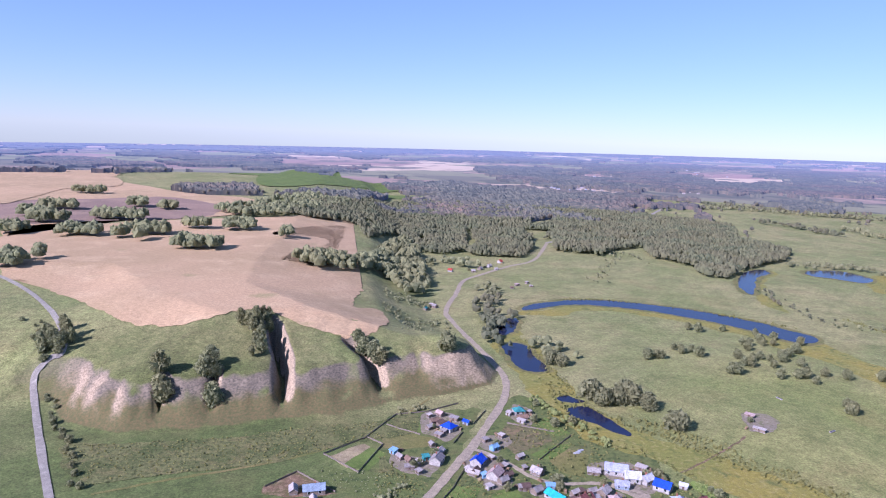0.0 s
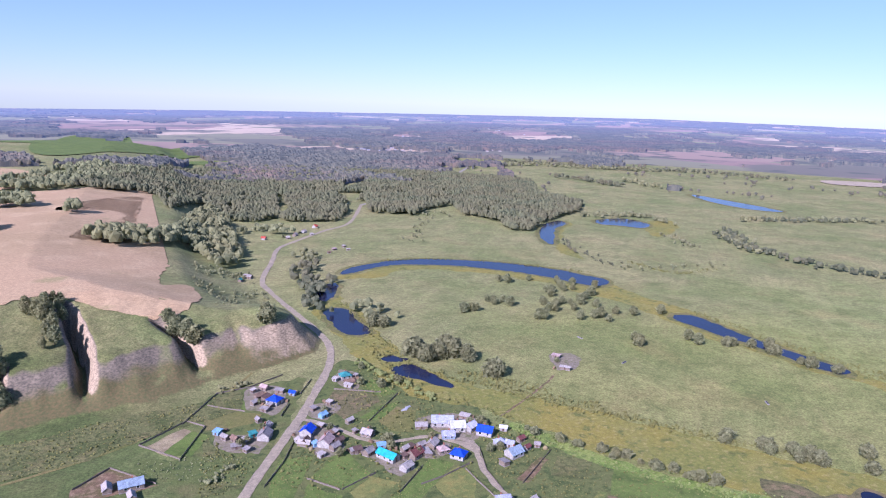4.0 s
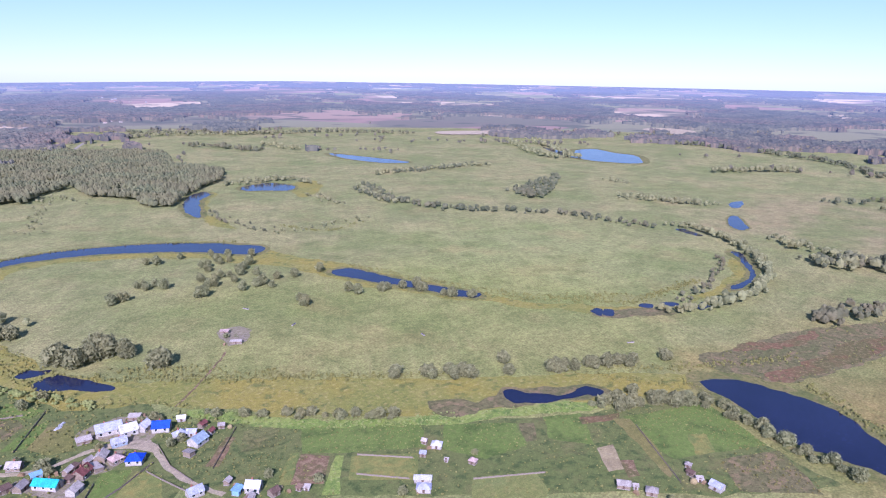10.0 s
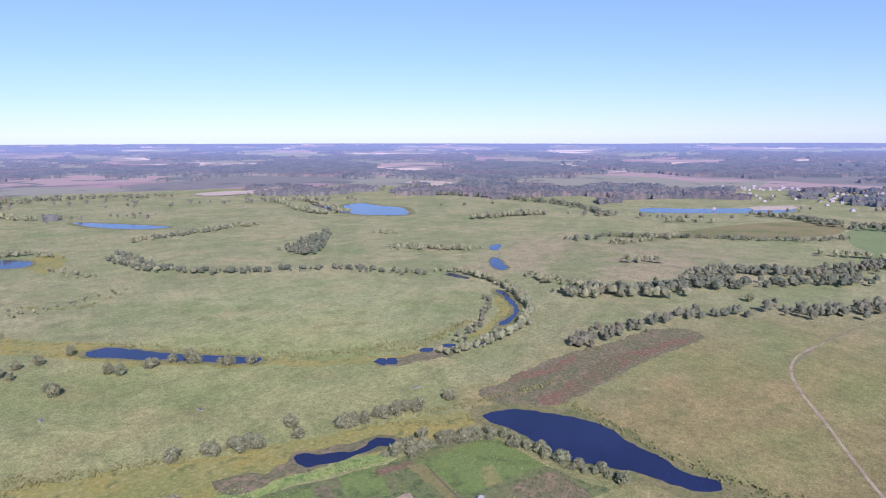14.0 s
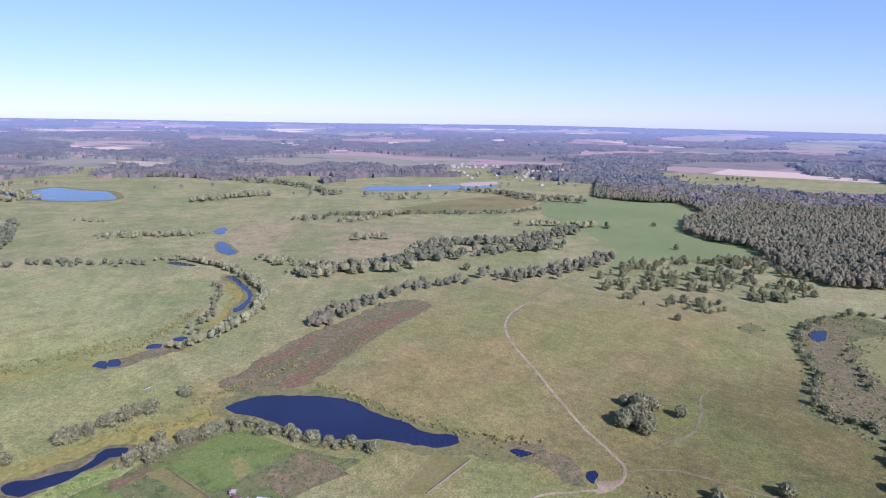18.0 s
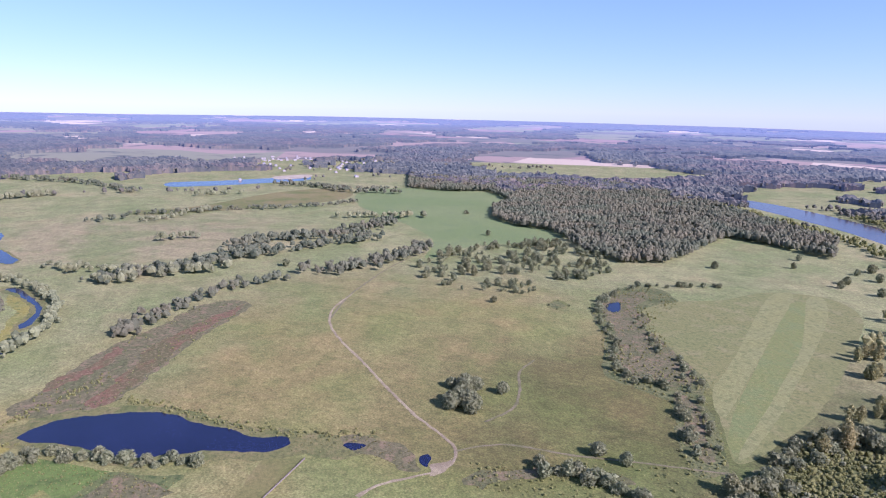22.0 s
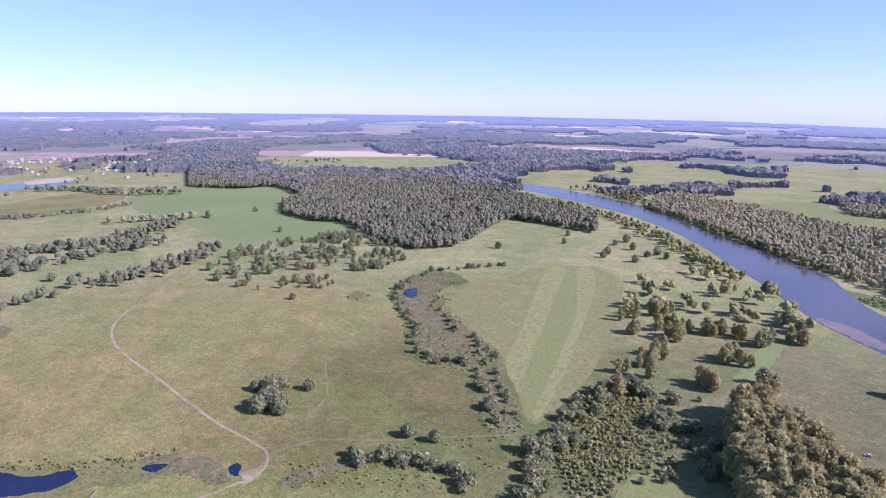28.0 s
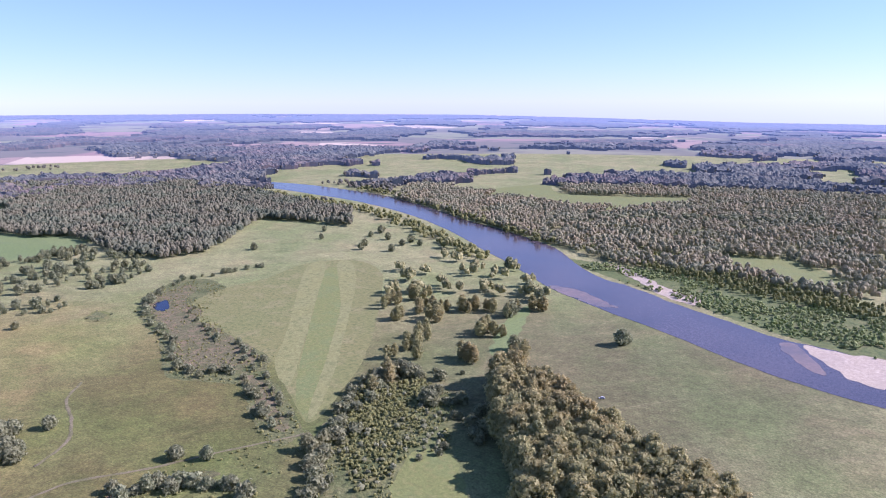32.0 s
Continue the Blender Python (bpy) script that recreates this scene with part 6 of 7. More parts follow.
def in_ring(ring, gap, seed, thin=1.0):
    """Places spread unevenly inside an outline, about 'gap' metres apart."""
    g = np.random.default_rng(seed)
    a = np.array(ring, float)
    lo, hi = a.min(0), a.max(0)
    xs, ys = np.meshgrid(np.arange(lo[0], hi[0], gap), np.arange(lo[1], hi[1], gap))
    p = np.stack([xs.ravel(), ys.ravel()], 1) + g.uniform(-0.48, 0.48, (xs.size, 2)) * gap
    keep = inside_distance(p[:, 0], p[:, 1], [tuple(q) for q in ring]) > -1
    if thin < 1:
        field = np.array([noise.noise((a * 0.028, b * 0.028, seed)) + 0.5 * noise.noise((a * 0.09, b * 0.09, seed)) for a, b in p]) + g.uniform(-0.12, 0.12, len(p))
        keep &= field > np.quantile(field, 1 - thin)
    return p[keep]


FULL_TREES = 1250.0


def near_part(places, reach=FULL_TREES):
    """The places that lie close enough for single trees."""
    return places[np.hypot(places[:, 0], places[:, 1]) < reach]


def outside(places, rings):
    keep = np.ones(len(places), bool)
    for ring in rings:
        keep &= inside_distance(places[:, 0], places[:, 1], ring) < 0
    return places[keep]


def on_line(line, gap, spread, seed):
    g = np.random.default_rng(seed)
    pts = spline(line, False, 12)
    out, left = [], 0.0
    for a, b in zip(pts, pts[1:]):
        d = (b - a).length
        while left < d:
            p = a + (b - a) * (left / d)
            out.append((p.x + g.normal(0, spread), p.y + g.normal(0, spread)))
            left += gap * g.uniform(0.5, 1.6)
        left -= d
    return out


def wood(name, places, low, high, leaf, label, tall=1.5, seed=1, cat="forest", clumps=3, leaves=5):
    """Many trees that nobody could count, in one mesh."""
    g = np.random.default_rng(seed)
    kinds = [crown(clumps, leaves, tall, 0.12, 0.35, g) if tall < 0.85 else dome(clumps, leaves, tall, g) for _ in range(7)]
    vs, fs, n = [], [], 0
    p = np.array(places)
    z = ground_height(p[:, 0], p[:, 1])
    r = np.hypot(p[:, 0], p[:, 1])
    u = np.clip((r - NEAR_RIM) / (FAR_RIM - NEAR_RIM), 0, 1)
    far = np.where(r > NEAR_RIM, r * ((1 - u) / NEAR_RIM + u / 14300.0), 1.0)
    for (x, y), h, k in zip(p, z, far):
        v, f = kinds[int(g.integers(7))]
        a, s = g.uniform(0, 6.283), g.uniform(low, high) * k * (1 + 0.22 * noise.noise((x * 0.022, y * 0.022, 6)))
        c, d, w = math.cos(a), math.sin(a), s * g.uniform(0.85, 1.3)
        q = np.stack([(v[:, 0] * c - v[:, 1] * d) * w + x, (v[:, 0] * d + v[:, 1] * c) * w + y, v[:, 2] * s + h - 0.2], 1)
        vs.append(q)
        fs.append(f + n)
        n += len(v)
    v, f = np.concatenate(vs), np.concatenate(fs)
    me = bpy.data.meshes.new(name)
    me.vertices.add(len(v))
    me.vertices.foreach_set("co", v.ravel())
    me.loops.add(f.size)
    me.loops.foreach_set("vertex_index", f.ravel().astype(np.int32))
    me.polygons.add(len(f))
    me.polygons.foreach_set("loop_start", np.arange(0, f.size, 3, dtype=np.int32))
    me.materials.append(leaf)
    me.polygons.foreach_set("use_smooth", np.zeros(len(f), bool))
    me.update(calc_edges=True)
    return tagged(new(name, me), label, cat, "", "stuff")


OPEN_WATER = [POND_A, POND_B, POND_C, POND_D, OXBOW, HORSESHOE_W, HORSESHOE_E, STRETCH, STRETCH_E, BEND_POND, BEND_POOL, BEND_CHANNEL, LOW_POOL, LOW_POOL_E, LOW_POOL_S, DARK_POND, LAKE, BOG_POOL, FORD_POOL, CREEK_POOL, SMALL_POND, MID_POND]
wood("forest", near_part(outside(in_ring(FOREST, 4.6, 1, 0.88), GLADES), 1520), 7, 12.5, LEAF_FOREST, "dense mixed birch and aspen forest beyond the village", 1.6, 1, "forest", 1, 4)
wood("forest", near_part(in_ring(FOREST_EDGE, 9, 2, 0.75)), 10, 15, LEAF, "dark birch woods on the plateau", 1.3, 2)
wood("forest", near_part(in_ring(E_FOREST, 4.7, 3, 0.93), 1520), 7, 13, LEAF_WOOD, "dense olive-brown floodplain forest by the river", 1.6, 3, "forest", 1, 4)
wood("forest", near_part(outside(in_ring(BANK_FOREST, 4.9, 4, 0.9), [CLEARING, CLEARING_E, CLEARING_W])), 5.5, 11, LEAF_BANK, "olive-green floodplain forest on the far bank with clearings", 1.6, 4, "forest", 1, 4)
wood("bushes", in_ring(BANK_BUSH, 3.4, 5, 0.62), 1.2, 3.6, LEAF_LIME, "light green willow scrub on the far bank", 0.9, 5, "bushes")
wood("forest", in_ring(VALLEY_WOOD, 7, 6), 8, 15, LEAF, "dark trees filling the side valley", 1.3, 6)
for i, line in enumerate((BELT_A, BELT_B, BELT_E)):
    wood("tree_belt", on_line(line, 1.5, 8, 20 + i), 5, 11, LEAF_WOOD, "belt of grey-green trees along an old channel", 1.2, 20 + i, "tree belt")
for i, line in enumerate((BELT_C, BELT_D, BELT_F, BELT_G, BELT_H, BELT_I, CHANNEL_N)):
    wood("tree_belt", on_line(line, 3.2, 5, 30 + i), 3, 8, LEAF_WILLOW if i % 2 else LEAF_WOOD, "low belt of willows along an old channel", 1.0, 30 + i, "tree belt")
for i, (x, y) in enumerate(GROVES):
    g = np.random.default_rng(60 + i)
    size = (30, 26, 28, 24, 9, 14, 14, 3, 8, 20, 45, 30, 30, 30, 16, 16, 20, 2)[i]
    wide = size * (0.8 + math.hypot(x, y) / 3000)
    pl = [(x + g.uniform(-0.62, 0.62) * wide, y + g.normal(0, 6)) for _ in range(int(size * 1.6) + 1)]
    wood("birch_grove", pl, 10, 17, LEAF, "dark birch grove standing in the stubble field", 1.2, 60 + i, "grove", 4, 8)
for i, ring in enumerate((RAVINE_TREES, WEST_TREES)):
    for x, y in in_ring(ring, 6.5, 80 + i):
        tree(BIRCH, x, y, rng.uniform(7, 12), "tree", "leafy dark green tree in a gully", "gully trees")
for x, y in MEADOW_TREES:
    for k in range(1 + (rng.uniform() < 0.35)):
        tree(ROUND, x + k * rng.normal(0, 5), y + k * rng.normal(0, 5), rng.uniform(5, 8), "tree", "small dark round tree in the green pasture", "pasture trees")
for x, y in POND_TREES:
    for k in range(2):
        tree(WILLOW, x + rng.normal(0, 3), y + rng.normal(0, 3), rng.uniform(7, 12), "willow", "large grey-green willow by the ponds", "pond willows")
for x, y in STRETCH_TREES + SHORE_TREES:
    for k in range(2):
        tree(WILLOW, x + rng.normal(0, 3), y + rng.normal(0, 3), rng.uniform(4, 7), "willow", "grey-green willow bush on the marsh edge", "shore willows")
for x, y in VILLAGE_TREES:
    tree(ROUND, x, y, rng.uniform(4, 6.5), "tree", "round green tree by the village gardens", "village trees")
for x, y in on_line(WEST_HEDGE, 5.5, 1.6, 96) + on_line(WEST_GULLY, 5, 3.5, 97):
    tree(SHRUB, x, y, rng.uniform(1.5, 4), "shrub", "dark green shrub beside the cliff road", "roadside shrubs")
for x, y in RIDGE_TREES:
    tree(ROUND, x, y, rng.uniform(8, 12), "tree", "green tree clinging to the clay cliff", "cliff trees")
for x, y in LONE_TREES:
    tree(WILLOW if rng.uniform() < 0.5 else ROUND, x, y, rng.uniform(5, 8), "tree", "lone dark green tree on the dry pasture", "pasture trees")
for x, y in BANK_TREES:
    tree(ROUND, x, y, rng.uniform(7, 11), "tree", "round tree on the river meadow", "river trees")
for x, y in in_ring(SCATTER_E, 11.0, 90, 0.66):
    tree(ROUND if rng.uniform() < 0.7 else BIRCH, x, y, rng.uniform(3.5, 8.5), "tree", "dark round tree in open parkland", "parkland trees")
far_poplars = [(x + a, y + b) for x, y in POPLAR_SPOTS if x * x + y * y > 250000 for a, b in rng.normal(0, 4.4, (4, 2))]
wood("poplars", far_poplars, 8, 13, LEAF_POPLAR, "yellowing poplars along the river meadow", 1.5, 178, "poplars", 5, 14)
for x, y in POPLAR_SPOTS:
    if x * x + y * y > 250000:
        continue
    for k in range(int(rng.integers(3, 6))):
        tree(POPLAR, x + rng.normal(0, 4.2), y + rng.normal(0, 4.8), rng.uniform(7, 13), "poplar", "tall yellowing poplar near the river", "river poplars", 0.95)
for x, y in STRIP_TREES:
    tree(ROUND, x, y, rng.uniform(6, 10), "tree", "dark round tree at the edge of the hay meadow", "meadow edge trees")
for x, y in BIG_WILLOWS:
    for k in range(3):
        tree(WILLOW, x + rng.normal(0, 2.6), y + rng.normal(0, 2.6), rng.uniform(5, 8.5), "willow", "big silver-grey willow in the pasture", "pasture willows")
for x, y in in_ring(POPLAR_WALL, 5.0, 92):
    tree(POPLAR, x, y, rng.uniform(14.5, 20.5), "poplar", "tall rust-tinged poplar in a dense stand", "poplar stand")
for x, y in on_line(THICKET, 2.6, 4.5, 93) + on_line(THICKET_E, 5, 6, 94):
    tree(SHRUB if rng.uniform() < 0.5 else SHRUB_GREY, x, y, rng.uniform(2.5, 6), "shrub", "dense green shrub in a damp thicket", "thicket shrubs")
for i, (line, gap, lo, hi) in enumerate(((CREEK_W, 6.5, 2, 5.5), (CREEK_E, 7.5, 2, 4.5), (LAKE_BUSH, 3.2, 2, 5.2), (SOUTH_BUSH, 6, 3, 6), (HEDGE_SOUTH, 6, 2, 5), (HEDGE_LAKE, 3.0, 2.2, 4.8))):
    for x, y in on_line(line, gap, 2.2, 100 + i):
        tree(SHRUB if rng.uniform() < 0.6 else SHRUB_GREY, x, y, rng.uniform(lo, hi), "shrub", "bushy dark green shrub along the water", "bank shrubs")
for i, line in enumerate((MARSH_HEDGE, RUN_N, MEADOW_RIM, OXBOW_TREES, SCRUB_A, SCRUB_B, SCRUB_C, SCRUB_D, SCRUB_E, SCRUB_F, SCRUB_G, INNER_SCRUB)):
    wood("bushes", outside(np.array(on_line(line, 0.6, 2.6, 120 + i)), OPEN_WATER), 0.5, 1.7, LEAF_HERB, "low willow scrub along the marsh edge", 0.8, 120 + i, "bushes", 2, 4)
for i, line in enumerate((RIVER_BELT_S, RIVER_BELT_N)):
    wood("tree_belt", on_line(line, 2.0, 7, 180 + i), 4, 9, LEAF_HERB, "dense belt of trees along the river bank", 1.2, 180 + i, "tree belt")
wood("bushes", outside(in_ring(THICKET_FLOOR, 2.3, 176, 0.8), [LAWN]), 0.9, 2.6, LEAF_HERB, "dense olive-green bushes and tall herbs in the damp hollow", 0.9, 176, "bushes", 2, 5)
wood("bushes", in_ring(THICKET_FLOOR, 6.5, 177, 0.6), 1.5, 3.4, LEAF_WILLOW, "grey willow bushes in the damp hollow", 0.9, 177, "bushes", 3, 8)
for i, (line, leaf) in enumerate(((YARD_BUSHES, LEAF), (MARSH_BUSHES, LEAF_LIME), (VILLAGE_BUSHES, LEAF))):
    wood("bushes", outside(np.array(on_line(line, 0.9, 1.8, 190 + i)), OPEN_WATER), 1.0, 2.8, leaf, "green bushes at the edge of the village", 0.9, 190 + i, "bushes", 3, 8)
for i, (line, gap, lo, hi) in enumerate(((BEND_TREES, 1.7, 4, 8.5), (BEND_INNER, 3.5, 2.5, 6))):
    wood("tree_belt", outside(np.array(on_line(line, gap, 2.4, 170 + i)), OPEN_WATER), lo, hi, LEAF_WOOD if i else LEAF, "dark row of trees along the curving old channel", 1.35, 170 + i, "tree belt", 4, 8)
wood("young_trees", outside(in_ring(YOUNG_BELT, 4.4, 175, 0.85), [SAND_BANK]), 3.5, 7.5, LEAF_HERB, "light green young willows and poplars along the far bank", 1.7, 175, "young trees", 3, 5)
for i, (line, lo, hi) in enumerate(FAR_BELTS):
    wood("tree_belt", on_line(line, 4.0, 6, 200 + i), lo, hi, (LEAF_WOOD, LEAF_WILLOW, LEAF)[i % 3], "distant belt of trees across the flood plain", 1.1, 200 + i, "tree belt", 3, 4)
wood("bushes", in_ring(VALE_BUSHES, 5.5, 151, 0.5), 1.0, 3.2, LEAF, "scattered bushes on the slope below the stubble field", 0.9, 151, "bushes", 3, 8)
wood("copse", in_ring(COPSE, 9, 150), 5, 9, LEAF_WOOD, "grey copse on the flood plain", 1.1, 150, "copse")


def cover(turn, far):
    """How much of the far country is wooded, by direction and true distance."""
    west = np.interp(far, [1280, 2200, 3500, 6000, 9000, 14000], [0.20, 0.26, 0.36, 0.50, 0.70, 0.95])
    north = np.interp(far, [1280, 2000, 2600, 3400, 6000, 9000, 14000], [0.30, 0.50, 0.48, 0.62, 0.56, 0.72, 0.97])
    plain = np.interp(far, [1280, 1650, 1850, 2050, 2350, 2700, 4500, 5200, 8500, 10500, 14000], [0.03, 0.08, 0.40, 0.34, 0.42, 0.72, 0.70, 0.42, 0.46, 0.80, 0.97])
    south = np.interp(far, [1280, 1600, 2200, 3000, 4500, 5500, 7500, 9000, 14000], [0.34, 0.36, 0.44, 0.55, 0.48, 0.46, 0.62, 0.93, 0.99])
    k = np.interp(turn, [3, 9, 28, 36, 100, 125], [0, 1, 1, 2, 2, 3])
    return np.choose(np.floor(k).astype(int), [west, north, plain, south]) * (1 - k % 1) + np.choose(np.ceil(k).astype(int), [west, north, plain, south]) * (k % 1)


def far_canopy():
    """The unbroken tree tops of the far woods: a raised sheet with ragged tops and upright edges."""
    g = np.random.default_rng(77)
    turns = np.arange(-46, 216, 0.14)
    true = 1 / np.arange(1 / 1250.0, 1 / 13800.0, -5.6e-6)
    plan = np.where(true > NEAR_RIM, 0.0, true)
    # the plan draws the country beyond the near rim closer together
    grid = np.linspace(NEAR_RIM, FAR_RIM, 400)
    u = (grid - NEAR_RIM) / (FAR_RIM - NEAR_RIM)
    plan = np.where(true > NEAR_RIM, np.interp(true, 1 / ((1 - u) / NEAR_RIM + u / 14300.0), grid), true)
    m, n = len(true), len(turns)
    tr, fr = np.meshgrid(turns, true)
    tr = tr + g.uniform(-0.03, 0.03, tr.shape)
    sa, ca = np.sin(np.radians(tr)), np.cos(np.radians(tr))
    shrink = plan / true
    px, py = plan[:, None] * sa, plan[:, None] * ca
    ux, uy = fr * sa, fr * ca
    cx, cy, cf, ct = (0.25 * (q[1:, 1:] + q[:-1, 1:] + q[1:, :-1] + q[:-1, :-1]) for q in (ux, uy, fr, tr))
    w = 260 + 0.07 * cf
    field = np.array([noise.noise((a, b, 4)) + 0.45 * noise.noise((3.1 * a, 3.1 * b, 8)) + 0.2 * noise.noise((9 * a, 9 * b, 2)) for a, b in zip((cx / w).ravel(), (cy / w).ravel())])
    rank = np.empty(field.size)
    rank[np.argsort(field)] = np.linspace(0, 1, field.size)
    keep = rank.reshape(cx.shape) > 1 - cover(ct, cf)
    qx, qy = (0.25 * (q[1:, 1:] + q[:-1, 1:] + q[1:, :-1] + q[:-1, :-1]) for q in (px, py))
    for ring in (FOREST, FOREST_EDGE, BANK_FOREST, E_FOREST):
        keep |= (inside_distance(qx, qy, ring) > 0) & (rank.reshape(cx.shape) > 0.10) & (cf > (1490 if ring in (FOREST, E_FOREST) else 0))
    for ring in (FAR_LAKE, MID_POND, FAR_RIVER, FAR_CREEK, RIVER_N + RIVER_S[::-1], GREEN_FIELD, WHEAT, WHEAT_FAR, PLOUGHED, TAN_FIELD, VALE_FIELD, TAN_RIM, TAN_STRIP, FAR_SAND, FAR_SAND_E, FAR_BEACH, PINK_FIELD, CLEARING, CLEARING_E, CLEARING_W, *GLADES):
        keep &= inside_distance(qx, qy, ring) < 0
    for line in (ROAD_FAR, TOWN_A, TOWN_B, TOWN_D):
        keep &= line_distance(qx, qy, line)[0] > 14
    z = ground_height(px, py)
    lump = g.uniform(-1, 1, (m, n + 2))
    lump = (lump[:, :-2] + lump[:, 1:-1] + lump[:, 2:]) / 1.7
    tall = shrink[:, None] * (9.5 + np.where(fr < 2600, 3.8, 2.6) * lump)
    top = z + tall
    ids = np.arange(m * n).reshape(m, n)
    quad = np.stack([ids[:-1, :-1], ids[1:, :-1], ids[1:, 1:], ids[:-1, 1:]], -1)
    pad = np.pad(keep, 1)
    front = keep & ~pad[:-2, 1:-1]
    left, right = keep & ~pad[1:-1, :-2], keep & ~pad[1:-1, 2:]
    low = m * n
    # single trees along the near edges of the woods
    edge = (front | left | right) & (cf < 2300) & (g.uniform(0, 1, cf.shape) < 0.55)
    wood("woods", np.stack([qx[edge], qy[edge]], 1) + g.normal(0, 3, (int(edge.sum()), 2)), 8, 13, LEAF_FAR, "ragged edges of the woods on the wide plain", 1.5, 333, "forest", 1, 3)
    walls = [np.stack([a[k], a[k] + low, b[k] + low, b[k]], -1) for k, a, b in ((front, ids[:-1, :-1], ids[:-1, 1:]), (left, ids[1:, :-1], ids[:-1, :-1]), (right, ids[:-1, 1:], ids[1:, 1:]))]
    faces = np.concatenate([quad[keep]] + [q[:, ::-1] for q in walls])
    verts = np.concatenate([np.stack([px, py, top], -1).reshape(-1, 3), np.stack([px, py, z - 0.5], -1).reshape(-1, 3)])
    plan_uv = np.tile(np.stack([ux, uy], -1).reshape(-1, 2), (2, 1))
    used, faces = np.unique(faces, return_inverse=True)
    verts, plan_uv, faces = verts[used], plan_uv[used], faces.reshape(-1, 4)[:, ::-1]
    me = bpy.data.meshes.new("far_woods")
    me.vertices.add(len(verts))
    me.vertices.foreach_set("co", verts.ravel())
    me.loops.add(faces.size)
    me.loops.foreach_set("vertex_index", faces.ravel().astype(np.int32))
    me.polygons.add(len(faces))
    me.polygons.foreach_set("loop_start", np.arange(0, faces.size, 4, dtype=np.int32))
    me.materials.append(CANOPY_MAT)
    me.polygons.foreach_set("use_smooth", np.zeros(len(faces), bool))
    me.update(calc_edges=True)
    me.uv_layers.new(name="plan").data.foreach_set("uv", plan_uv[faces.ravel()].ravel())
    return tagged(new("far_woods", me), "hazy woodland bands reaching across the plain to the horizon", "forest", "", "stuff")


def mid_woods(turns, inner, outer, count, cut, seed):
    g = np.random.default_rng(seed)
    a, r = g.uniform(*turns, count), np.sqrt(g.uniform(inner ** 2, outer ** 2, count))
    x, y = r * np.sin(np.radians(a)), r * np.cos(np.radians(a))
    keep = np.array([noise.noise((b * 0.09, d * 0.009, seed)) + 0.3 * noise.noise((b * 0.6, d * 0.03, 5)) > cut for b, d in zip(a, r)])
    for ring in (FAR_LAKE, MID_POND, FAR_RIVER, RIVER_N + RIVER_S[::-1], E_FOREST, BANK_FOREST, FOREST, GREEN_FIELD, WHEAT_FAR, TAN_STRIP, RIM_FIELD, FAR_SAND):
        keep &= inside_distance(x, y, ring) < -14
    return np.stack([x, y], 1)[keep]


for i, (turns, inner, outer, count, cut) in enumerate((((118, 215), 1050, 1300, 3000, 0.02), ((20, 118), 1250, 2000, 2600, 0.24), ((-45, -4), 1000, 1300, 1500, 0.17))):
    wood("woods", mid_woods(turns, inner, outer, count, cut, 310 + i), 6, 12, LEAF_FAR, "scattered woods and belts on the wide plain", 1.2, 310 + i, "forest", 3, 2)
far_canopy()


# ---- weeds and tussocks ----
TRODDEN = np.array([tuple(p) for p in spline(ROAD, False, 12) + spline(VILLAGE_ROAD, False, 12)])


def off_road(places):
    gap = np.sqrt(((places[:, None, :] - TRODDEN[None, :, :]) ** 2).sum(2)).min(1)
    return places[gap > 4.0]


